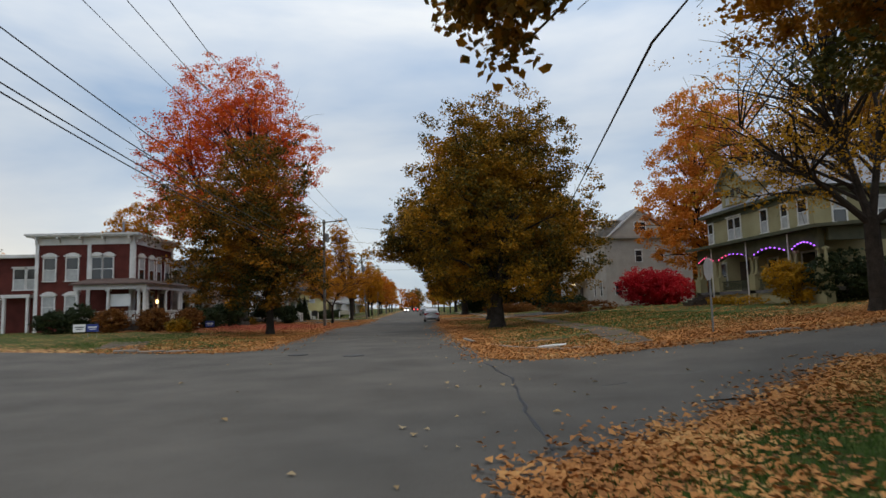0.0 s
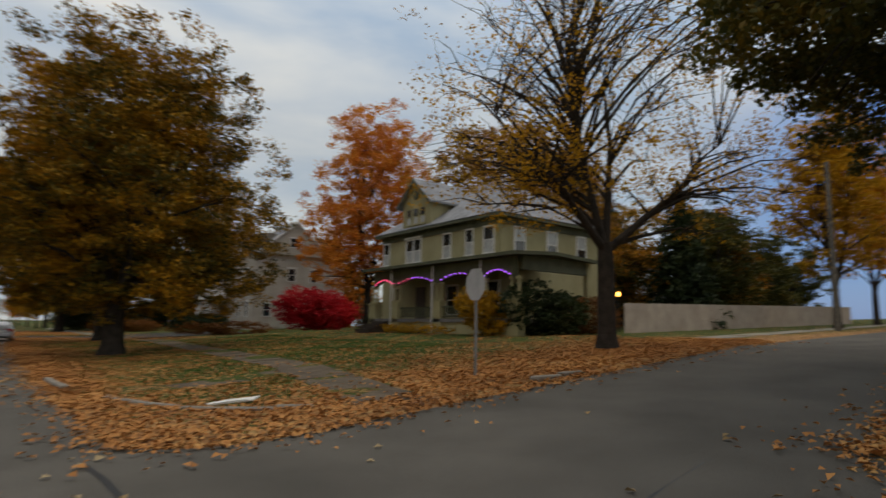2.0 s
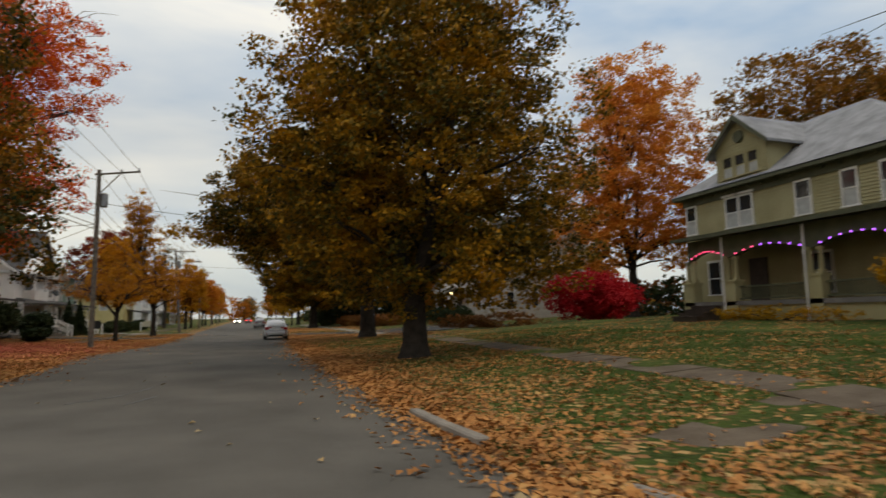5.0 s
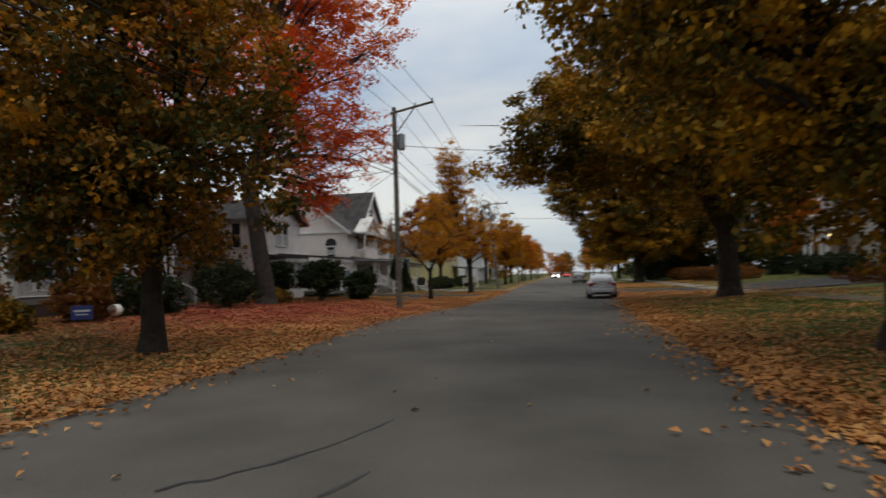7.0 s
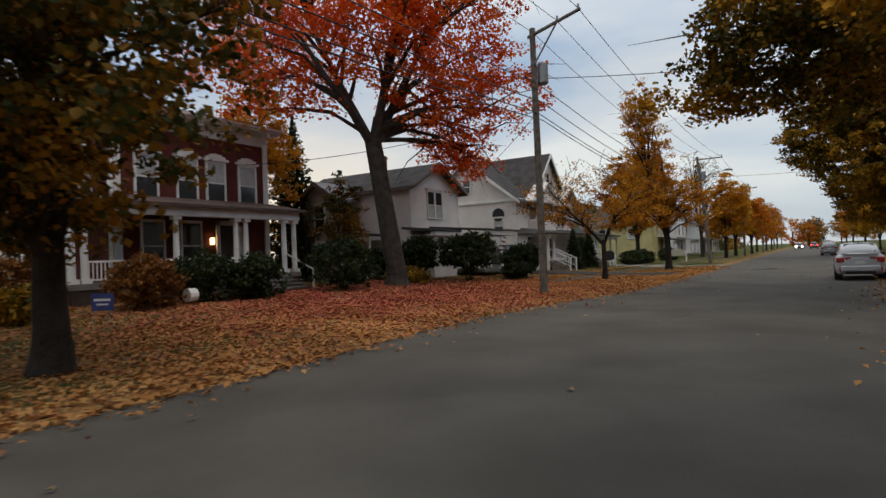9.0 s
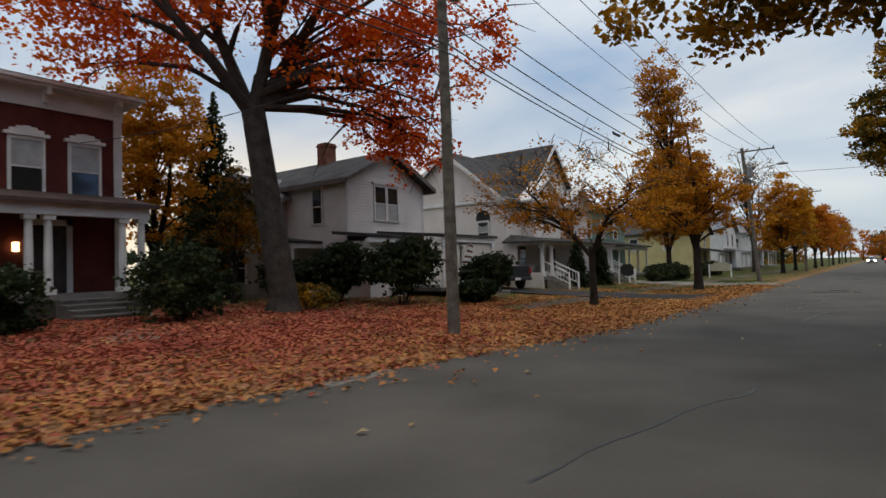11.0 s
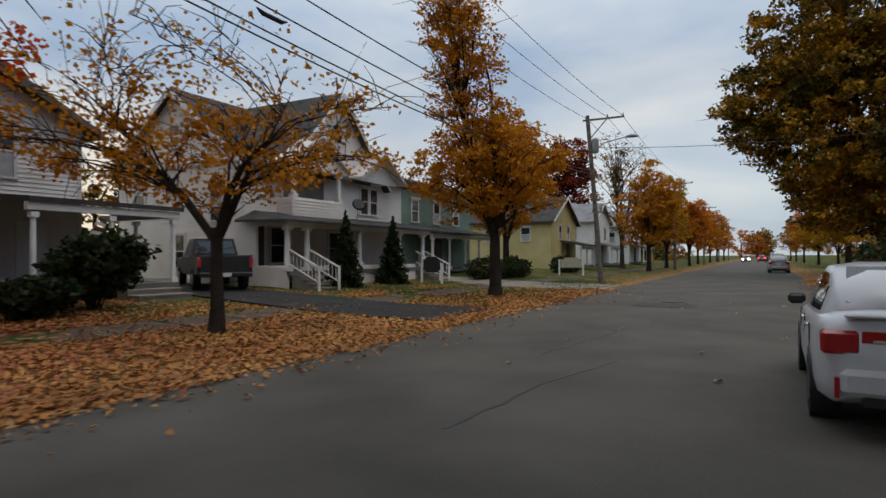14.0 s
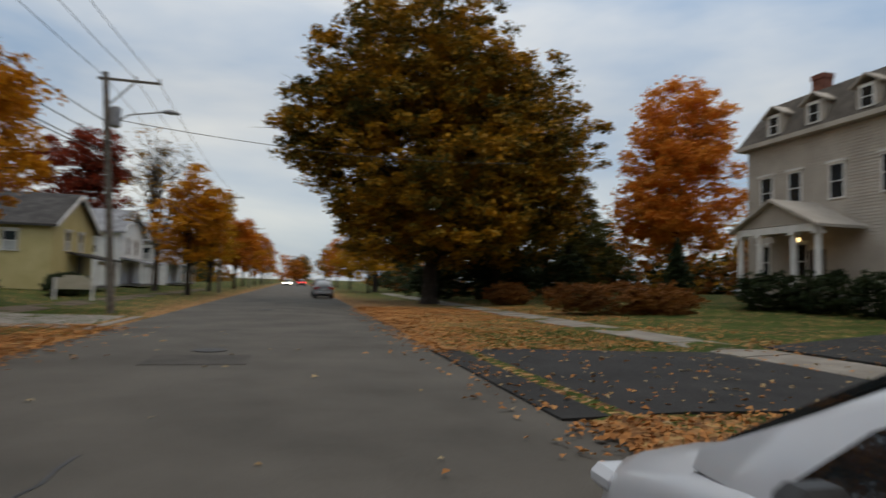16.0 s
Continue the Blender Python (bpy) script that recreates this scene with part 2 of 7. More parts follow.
L_OVER = leafy("overhanging_maple_leaves", [(0.046, 0.042, 0.008), (0.156, 0.078, 0.010), (0.338, 0.132, 0.011), (0.468, 0.180, 0.016)])
L_SHADE = leafy("shaded_green_leaves", [(0.018, 0.026, 0.009), (0.045, 0.052, 0.014), (0.10, 0.085, 0.016), (0.22, 0.14, 0.02)], translucent=0.2)
L_BURN = leafy("crimson_shrub_leaves", [(0.221, 0.006, 0.011), (0.390, 0.010, 0.018), (0.546, 0.016, 0.024), (0.620, 0.032, 0.032)])
L_RUSSET = leafy("russet_hedge_leaves", [(0.058, 0.028, 0.011), (0.130, 0.052, 0.014), (0.221, 0.081, 0.018), (0.260, 0.115, 0.027)])
L_DKRED = leafy("dark_red_leaves", [(0.039, 0.024, 0.010), (0.117, 0.024, 0.011), (0.260, 0.036, 0.014), (0.364, 0.060, 0.016)])
L_FALLEN = leafy("fallen_leaves", [(0.17, 0.068, 0.026), (0.34, 0.138, 0.045), (0.51, 0.220, 0.072), (0.58, 0.330, 0.125)], 0.85, 0.1, 0.5)
L_FALLENR = leafy("fallen_red_leaves", [(0.180, 0.046, 0.030), (0.34, 0.078, 0.050), (0.470, 0.130, 0.072), (0.540, 0.220, 0.105)], 0.85, 0.1, 0.5)
L_PALE = leafy("pale_fallen_leaves", [(0.176, 0.095, 0.038), (0.286, 0.190, 0.090), (0.396, 0.294, 0.165), (0.418, 0.209, 0.045)], 0.85, 0.1, 0.5)
L_GRASS = leafy("grass_blades", [(0.020, 0.045, 0.010), (0.040, 0.085, 0.014), (0.065, 0.12, 0.020), (0.12, 0.13, 0.03)], 0.7, 0.2, 0.6)


# ---- building helpers ----
def part(name, bm, material, parent=None, label=""):
    me = bpy.data.meshes.new(name)
    bm.to_mesh(me)
    bm.free()
    me.materials.append(material)
    ob = new(name, me)
    if parent:
        ob.parent = parent
    if label:
        ob["label"] = label
    return ob


def thing(name, x, y, z, label, category, group="", turn=0.0, kind=""):
    e = new(name)
    e.matrix_world = pose(x, y, z, 0, 0, turn)
    return tagged(e, label, category, group, kind)


def box(bm, x0, x1, y0, y1, z0, z1, bevel=0.0):
    x0, x1, y0, y1, z0, z1 = min(x0, x1), max(x0, x1), min(y0, y1), max(y0, y1), min(z0, z1), max(z0, z1)
    v = [bm.verts.new((x, y, z)) for z in (z0, z1) for x, y in ((x0, y0), (x1, y0), (x1, y1), (x0, y1))]
    fs = [bm.faces.new([v[i] for i in f]) for f in ((3, 2, 1, 0), (4, 5, 6, 7), (0, 1, 5, 4), (1, 2, 6, 5), (2, 3, 7, 6), (3, 0, 4, 7))]
    if bevel:
        es = list({e for f in fs for e in f.edges})
        bmesh.ops.bevel(bm, geom=es, offset=bevel, segments=2, affect="EDGES")
    return bm


def boxes(*rows, bevel=0.0):
    bm = bmesh.new()
    for r in rows:
        box(bm, *r)
    if bevel:
        bmesh.ops.bevel(bm, geom=bm.edges[:], offset=bevel, segments=1, affect="EDGES")
    return bm


def slab(bm, pts, t):
    """A flat slab with the given upper outline, t thick."""
    pts = [Vector(p) for p in pts]
    top = [bm.verts.new(p) for p in pts]
    low = [bm.verts.new(p - Vector((0, 0, t))) for p in pts]
    bm.faces.new(top)
    bm.faces.new(low[::-1])
    k = len(pts)
    for i in range(k):
        bm.faces.new((top[i], low[i], low[(i + 1) % k], top[(i + 1) % k]))
    return bm


def tube(bm, pts, radii, sides=7, cap=True):
    pts = [Vector(p) for p in pts]
    rings = []
    for i, p in enumerate(pts):
        d = (pts[min(i + 1, len(pts) - 1)] - pts[max(i - 1, 0)]).normalized()
        a = d.orthogonal().normalized() if abs(d.z) < 0.9 else d.cross(Vector((0, 1, 0))).normalized()
        b = d.cross(a)
        rings.append([bm.verts.new(p + radii[i] * (a * math.cos(q) + b * math.sin(q))) for q in (2 * math.pi * k / sides for k in range(sides))])
    for r, s in zip(rings, rings[1:]):
        for k in range(sides):
            bm.faces.new((r[k], r[(k + 1) % sides], s[(k + 1) % sides], s[k]))
    if cap:
        bm.faces.new(rings[0][::-1])
        bm.faces.new(rings[-1])
    return bm


def on_face(face, plane, u, n, z):
    return {"E": (plane + n, u, z), "W": (plane - n, u, z), "S": (u, plane - n, z), "N": (u, plane + n, z)}[face]


def bar(bm, face, plane, u0, u1, z0, z1, n0, n1):
    a, b = on_face(face, plane, u0, n0, z0), on_face(face, plane, u1, n1, z1)
    return box(bm, a[0], b[0], a[1], b[1], a[2], b[2])


def span(poly, z):
    """Where a convex outline of (u, z) corners is cut at height z."""
    us = []
    for (u0, z0), (u1, z1) in zip(poly, poly[1:] + poly[:1]):
        if min(z0, z1) - 1e-9 <= z <= max(z0, z1) + 1e-9:
            us += [u0, u1] if abs(z1 - z0) < 1e-9 else [u0 + (u1 - u0) * (z - z0) / (z1 - z0)]
    return min(us), max(us)


def siding(bm, face, plane, poly, pitch=0.145, lip=0.036):
    """Lapped boards over a convex outline, each with its lower edge proud."""
    z, top = min(p[1] for p in poly), max(p[1] for p in poly)
    while z < top - 1e-3:
        z1 = min(z + pitch, top)
        (a0, b0), (a1, b1) = span(poly, z + 1e-4), span(poly, z1 - 1e-4)
        q = [bm.verts.new(on_face(face, plane, u, n, h)) for u, n, h in ((a0, lip, z), (b0, lip, z), (b1, 0.002, z1), (a1, 0.002, z1), (a0, 0, z), (b0, 0, z))]
        bm.faces.new(q[:4])
        bm.faces.new((q[4], q[5], q[1], q[0]))
        z = z1
    return bm


def window(house, face, plane, u, z, w, h, trim, pane=None, hood=0, name="window"):
    """A sash window with frame, sill and two panes; hood: 1 a flat cap, 2 an arched cap."""
    f = 0.09
    bm = bmesh.new()
    bar(bm, face, plane, u - w / 2 - f, u - w / 2, z, z + h, -0.02, 0.085)
    bar(bm, face, plane, u + w / 2, u + w / 2 + f, z, z + h, -0.02, 0.085)
    bar(bm, face, plane, u - w / 2 - f, u + w / 2 + f, z + h, z + h + f * 1.3, -0.02, 0.09)
    bar(bm, face, plane, u - w / 2, u + w / 2, z + h / 2 - 0.025, z + h / 2 + 0.025, -0.02, 0.062)
    if hood:
        bar(bm, face, plane, u - w / 2 - 0.2, u + w / 2 + 0.2, z + h + 0.117, z + h + 0.22, 0, 0.16)
    if hood == 2:
        for k in range(5):
            a0, a1 = -0.9 + 0.36 * k, -0.9 + 0.36 * (k + 1)
            bar(bm, face, plane, u + (w / 2 + 0.1) * a0, u + (w / 2 + 0.1) * a1, z + h + 0.2, z + h + 0.24 + 0.2 * (1 - ((a0 + a1) / 2) ** 2), 0, 0.12)
    ob = part(name, bm, trim, house)
    s = bmesh.new()
    bar(s, face, plane, u - w / 2 - 0.14, u + w / 2 + 0.14, z - 0.07, z, -0.02, 0.11)
    part("sill", s, trim, ob)
    for k in (0, 1):
        g = bmesh.new()
        bar(g, face, plane, u - w / 2, u + w / 2, z + k * h / 2 + (0.025 if k else 0), z + (k + 1) * h / 2 - (0 if k else 0.025), -0.01, 0.05 - 0.012 * (1 - k))
        part("pane", g, (pane or M_GLASS) if not isinstance(pane, tuple) else pane[k], ob)
    return ob


def porch_post(house, x, y, z0, z1, r, material):
    bm = boxes((x - r * 1.35, x + r * 1.35, y - r * 1.35, y + r * 1.35, z0, z0 + 0.16), (x - r * 1.3, x + r * 1.3, y - r * 1.3, y + r * 1.3, z1 - 0.14, z1))
    tube(bm, [(x, y, z0 + 0.16), (x, y, z0 + (z1 - z0) * 0.5), (x, y, z1 - 0.14)], [r, r * 0.98, r * 0.86], 10)
    return part("porch_post", bm, material, house)


def railing(house, p, q, z0, material, height=0.75, step=0.13):
    """A top and a bottom rail with balusters, from p to q."""
    p, q = Vector((*p, 0)), Vector((*q, 0))
    d = q - p
    k, ln = d.normalized(), d.length
    side = Vector((-k.y, k.x, 0))
    bm = bmesh.new()

    def stick(a, b, za, zb, w):
        c = [a - side * w, b - side * w, b + side * w, a + side * w]
        v = [bm.verts.new((*c[i].xy, h)) for h in (za, zb) for i in range(4)]
        for f in ((3, 2, 1, 0), (4, 5, 6, 7), (0, 1, 5, 4), (1, 2, 6, 5), (2, 3, 7, 6), (3, 0, 4, 7)):
            bm.faces.new([v[i] for i in f])

    stick(p, q, z0 + height - 0.07, z0 + height, 0.045)
    stick(p, q, z0 + 0.08, z0 + 0.14, 0.035)
    n = max(2, int(ln / step))
    for i in range(1, n):
        c = p + d * i / n
        stick(c - k * 0.02, c + k * 0.02, z0 + 0.14, z0 + height - 0.07, 0.02)
    return part("railing", bm, material, house)


def steps(house, x0, x1, y0, y1, top, n, material, toward="E"):
    """Steps that go down from height top towards the street."""
    bm = bmesh.new()
    for i in range(n):
        h = top * (n - i) / (n + 1)
        a, b = x0 + (x1 - x0) * i / n, x0 + (x1 - x0) * (i + 1) / n
        part("step", box(bmesh.new(), a, b + 0.03 * (1 if x1 > x0 else -1), y0, y1, h - 0.05, h), material, house)
        box(bm, a, b, y0 + 0.02, y1 - 0.02, -0.3, h - 0.05)
    bmesh.ops.remove_doubles(bm, verts=bm.verts[:], dist=0.001)
    return part("stair_base", bm, material, house)


# ---- ground, roads ----
def smooth(a, b, x):
    t = np.clip((np.asarray(x, float) - a) / (b - a), 0, 1)
    return t * t * (3 - 2 * t)


def terrain(x, y):
    """Height of the land: level along the street, rising gently to the east, a little to the west."""
    x, y = np.asarray(x, float), np.asarray(y, float)
    near = 0.072 * np.clip(x - 4.5, 0, 16) + 0.03 * np.clip(x - 20.5, 0, 260)
    far = 0.05 * np.clip(x - 9, 0, 25)
    k = smooth(48, 66, y)
    return near * (1 - k) + far * k + 0.04 * np.clip(-9.5 - x, 0, 9)


def smax(a, b, k=3.0):
    h = np.clip(0.5 + 0.5 * (a - b) / k, 0, 1)
    return b * (1 - h) + a * h + k * h * (1 - h) * 0.5


def right_edge(y):
    return 0.75 + 1.35 * smooth(8, 18, y) + 0.9 * smooth(52, 66, y)


def left_edge(y):
    return 6.65 + 0.55 * np.exp(-((y - 47.0) / 4.5) ** 2) - 0.95 * smooth(51, 60, y)


def inside_road(x, y):
    """Metres inside the paved roads, negative outside."""
    x, y = np.asarray(x, float), np.asarray(y, float)
    main = np.minimum(x + left_edge(y), right_edge(y) - x)
    east = np.minimum(3.05 - np.abs(y - 14.3 - 0.085 * (x - 5)), x + 3)
    west = np.minimum(np.minimum(y - 6, 24.2 - y), -x - 2)
    splay = np.minimum(np.minimum(((y - 5.2) * 9.2 - (x - 0.7) * 7.1) / 11.62, 11.5 - x), np.minimum(y - 3, np.minimum(16 - y, x + 2)))
    return np.maximum(smax(smax(main, east, 2.6), west, 2.6), splay)


def sheet(name, xs, ys, zf, material, attrs=()):
    """A grid over xs and ys, draped by zf; attrs: (name, function) masks of what lies on it."""
    X, Y = np.meshgrid(xs, ys)
    co = np.stack([X, Y, zf(X, Y)], -1).reshape(-1, 3)
    nx, ny = len(xs), len(ys)
    i = (np.arange(ny - 1)[:, None] * nx + np.arange(nx - 1)[None, :]).ravel()
    quads = np.stack([i, i + 1, i + nx + 1, i + nx], 1)
    me = quad_mesh(name, co, quads)
    for key, fn in attrs:
        me.attributes.new(key, "FLOAT", "POINT").data.foreach_set("value", fn(X, Y).ravel().astype(np.float32))
    me.materials.append(material)
    for p in me.polygons:
        p.use_smooth = True
    return new(name, me)


def quad_mesh(name, co, quads):
    me = bpy.data.meshes.new(name)
    me.vertices.add(len(co))
    me.vertices.foreach_set("co", np.asarray(co, np.float32).ravel())
    me.loops.add(len(quads) * 4)
    me.loops.foreach_set("vertex_index", np.asarray(quads, np.int32).ravel())
    me.polygons.add(len(quads))
    me.polygons.foreach_set("loop_start", np.arange(0, len(quads) * 4, 4, dtype=np.int32))
    me.polygons.foreach_set("loop_total", np.full(len(quads), 4, np.int32))
    me.update(calc_edges=True)
    return me


def bump_noise(x, y, s, seed=0.0):
    return (np.sin(x * s + seed) * np.cos(y * s * 1.3 + 2 * seed) + np.sin(x * s * 2.3 + y * s * 1.7 + seed * 3) * 0.6 + np.sin(x * s * 4.1 - y * s * 3.7 + seed) * 0.35) / 1.95


def blob(x, y, cx, cy, rx, ry):
    return np.exp(-(((x - cx) / rx) ** 2 + ((y - cy) / ry) ** 2))


def on_paving(x, y):
    """Where pavements and drives cross the lawns."""
    walk_e = (np.abs(x - np.where(y < 25.7, 6.9 + 0.2 * (y - 18.7), 8.3 + 0.05 * (y - 25.7))) < 0.65) & (y > 18.7) & (y < 58)
    walk_e = walk_e | ((np.abs(y - 23.9 - 0.27 * (x - 3.3)) < 0.6) & (x > 3.2) & (x < 7.8))
    return walk_e | ((np.abs(x - 10.4) < 0.75) & (y > 66)) | ((np.abs(x + 10.8) < 0.7) & (y > 62)) | ((x > 2.2) & (x < 9.6) & (y > 71.3) & (y < 78)) | ((x < -6.6) & (y > 69.3) & (y < 72.9))


def litter(x, y):
    """How thick the fallen leaves lie, 0 to 1."""
    d = -inside_road(x, y)
    v = 0.8 * np.exp(-np.clip(d, 0, 99) / 1.7) + 0.10
    v = v + 0.75 * blob(x, y, -13, 52, 9, 12) + 0.7 * blob(x, y, 15, 20, 9, 5) + 0.5 * blob(x, y, -9.5, 66, 3, 12) + 0.2 * blob(x, y, 7, 38, 6, 9) 
    v = v + 0.5 * blob(x, y, 8, 66, 5, 12) + 0.6 * blob(x, y, 7, 100, 7, 14) + 0.7 * blob(x, y, 5.5, 67.5, 3.5, 2.5) + 0.6 * blob(x, y, 25, 19, 20, 2.5) - 0.5 * blob(x, y, 8, 5.5, 5, 3.5)
    v = v + 0.22 * blob(x, y, -11, 37, 4, 9)
    v = np.where(on_paving(x, y), v * 0.45, v)
    return np.clip(v + 0.22 * bump_noise(x, y, 0.9) + 0.1 * bump_noise(x, y, 3.1, 1.3), 0, 1)


def red_litter(x, y):
    return np.clip(1.25 * blob(x, y, -15, 53, 7.5, 10) + 0.15 * bump_noise(x, y, 1.1), 0, 1)


def ground_z(x, y):
    d = -inside_road(x, y)
    return terrain(x, y) + np.clip(d * 0.22, -0.12, 0.075) + 0.03 * smooth(0.5, 3, d) * bump_noise(x, y, 0.8)


# ground: soil, grass and matted leaves
M_GROUND, n, l, b = mat("lawn_with_fallen_leaves", 0.95)
b.inputs["Specular IOR Level"].default_value = 0.1
tc = n.new("ShaderNodeTexCoord")


def node(kind, **kw):
    o = n.new(kind)
    for k, v in kw.items():
        o.inputs[k].default_value = v
    return o


def ramp(src, *stops):
    r = n.new("ShaderNodeValToRGB")
    e = r.color_ramp.elements
    e[0].position, e[0].color = stops[0][0], (*stops[0][1], 1)
    e[1].position, e[1].color = stops[-1][0], (*stops[-1][1], 1)
    for p, c in stops[1:-1]:
        e.new(p).color = (*c, 1)
    l.new(src, r.inputs[0])
    return r.outputs[0]


def attr(key):
    a = n.new("ShaderNodeAttribute")
    a.attribute_name = key
    return a.outputs["Fac"]


def mixc(f, a, c):
    m = n.new("ShaderNodeMix")
    m.data_type = "RGBA"
    l.new(f, m.inputs["Factor"])
    l.new(a, m.inputs["A"])
    l.new(c, m.inputs["B"])
    return m.outputs["Result"]


gn = node("ShaderNodeTexNoise", Scale=9.0, Detail=6.0)
l.new(tc.outputs["Object"], gn.inputs["Vector"])
gn2 = node("ShaderNodeTexNoise", Scale=0.7, Detail=4.0)
l.new(tc.outputs["Object"], gn2.inputs["Vector"])
gm = n.new("ShaderNodeMath")
gm.operation = "MULTIPLY_ADD"
gm.inputs[1].default_value = 0.5
l.new(gn.outputs["Fac"], gm.inputs[0])
gh = n.new("ShaderNodeMath")
gh.operation = "MULTIPLY"
gh.inputs[1].default_value = 0.5
l.new(gn2.outputs["Fac"], gh.inputs[0])
l.new(gh.outputs[0], gm.inputs[2])
grass = ramp(gm.outputs[0], (0.30, (0.020, 0.030, 0.008)), (0.48, (0.042, 0.060, 0.013)), (0.62, (0.066, 0.090, 0.018)), (0.75, (0.10, 0.11, 0.03)))
vo = node("ShaderNodeTexVoronoi", Scale=9.0)
l.new(tc.outputs["Object"], vo.inputs["Vector"])
vs = n.new("ShaderNodeSeparateColor")
l.new(vo.outputs["Color"], vs.inputs[0])
brown = ramp(vs.outputs[0], (0.0, (0.12, 0.060, 0.030)), (0.35, (0.24, 0.115, 0.048)), (0.7, (0.36, 0.185, 0.075)), (1.0, (0.44, 0.28, 0.12)))
reds = ramp(vs.outputs[0], (0.0, (0.12, 0.038, 0.032)), (0.35, (0.23, 0.070, 0.055)), (0.7, (0.33, 0.11, 0.078)), (1.0, (0.38, 0.18, 0.11)))
lv = mixc(attr("red"), brown, reds)
thick = n.new("ShaderNodeMath")
thick.operation = "SUBTRACT"
l.new(attr("litter"), thick.inputs[0])
l.new(vs.outputs[1], thick.inputs[1])
st = node("ShaderNodeMapRange", **{"From Min": -0.06, "From Max": 0.06})
l.new(thick.outputs[0], st.inputs["Value"])
l.new(mixc(st.outputs[0], grass, lv), b.inputs["Base Color"])
hb = n.new("ShaderNodeMath")
hb.operation = "ADD"
l.new(gn.outputs["Fac"], hb.inputs[0])
l.new(vo.outputs["Distance"], hb.inputs[1])
bp = node("ShaderNodeBump", Strength=0.7, Distance=0.05)
l.new(hb.outputs[0], bp.inputs["Height"])
l.new(bp.outputs[0], b.inputs["Normal"])

xs = np.concatenate([[-2600, -1200, -600, -300, -160, -100], np.arange(-70, -20, 1.0), np.arange(-20, 26, 0.3), np.arange(26, 90, 1.2), [110, 160, 300, 600, 1200, 2600]])
ys = np.concatenate([[-2600, -1200, -500, -200, -100, -60], np.arange(-30, -2, 1.0), np.arange(-2, 120, 0.3), np.arange(120, 260, 1.5), [280, 330, 400, 600, 1200, 2600]])
ground = sheet("ground", xs, ys, ground_z, M_GROUND, (("litter", litter), ("red", red_litter)))
tagged(ground, "lawn and verges of green grass strewn with fallen leaves", "ground", kind="structure")
road = sheet("road", np.concatenate([np.arange(-9, 6, 0.5), [6]]), np.concatenate([np.arange(-60, 130, 0.5), np.arange(130, 620, 10)]), lambda x, y: terrain(x, y) * 0 + 0.012 * np.exp(-((x + 1.5) / 3) ** 2), M_ASPHALT)
tagged(road, "worn grey asphalt street with cracks and tar seams", "road", kind="structure")
road2 = sheet("road_side_street", np.arange(4.0, 290, 1.0), np.linspace(-1, 1, 9), lambda x, y: terrain(x, y), M_ASPHALT)
for v in road2.data.vertices:
    yy = 14.3 + 0.085 * (v.co.x - 5) + v.co.y * 5.0
    v.co.y = yy
    v.co.z = float(terrain(v.co.x, yy)) + (0.004 if v.co.x > 5 else 0.002)
tagged(road2, "asphalt side street climbing gently between leafy verges", "road", kind="structure")
road3 = sheet("road_west_arm", np.arange(-90, -5, 1.0), np.arange(4, 27, 1.0), lambda x, y: terrain(x, y) + 0.002, M_ASPHALT)
tagged(road3, "asphalt arm of the junction", "road", kind="structure")


def strip(name, outline, material, label, category, lift=0.03, thick=0.10):
    """A paved slab over the lawn: outline in plan, cut into short lengths so that it follows the land."""
    bm = bmesh.new()
    (x0, y0), (x1, y1), (x2, y2), (x3, y3) = outline
    ln = max(math.dist((x0, y0), (x3, y3)), math.dist((x1, y1), (x2, y2)))
    k = max(2, int(ln / 1.5))
    for i in range(k):
        q = []
        for s in (i / k, (i + 1) / k):
            for a, c in (((x0, y0), (x3, y3)), ((x1, y1), (x2, y2))):
                x, y = a[0] + (c[0] - a[0]) * s, a[1] + (c[1] - a[1]) * s
                q.append((x, y, float(terrain(x, y)) + 0.075 * min(1, max(0, float(-inside_road(x, y)) * 3)) + lift))
        slab(bm, [q[0], q[1], q[3], q[2]], thick)
    bmesh.ops.remove_doubles(bm, verts=bm.verts[:], dist=0.001)
    return tagged(part(name, bm, material), label, category, kind="structure")


def paving(name, p, q, w, material, label, step=1.5, lift=0.045):
    """A pavement of separate flags from p to q."""
    root = thing(name, 0, 0, 0, label, "pavement", kind="structure")
    p, q = Vector(p), Vector(q)
    d = q - p
    k = int(d.length / step)
    u = d.normalized()
    s = Vector((-u.y, u.x)) * w / 2
    for i in range(k):
        a, c = p + d * i / k + u * 0.012, p + d * (i + 1) / k - u * 0.012
        tilt = random.uniform(-0.012, 0.012)
        pts = [(*v, float(terrain(*v)) + 0.075 + lift + tilt * (1 if j in (1, 2) else -1)) for j, v in enumerate((a - s, c - s, c + s, a + s))]
        part("flag", slab(bmesh.new(), pts, 0.12), material, root)
    return root


# ---- trees ----
rng = np.random.default_rng(7)


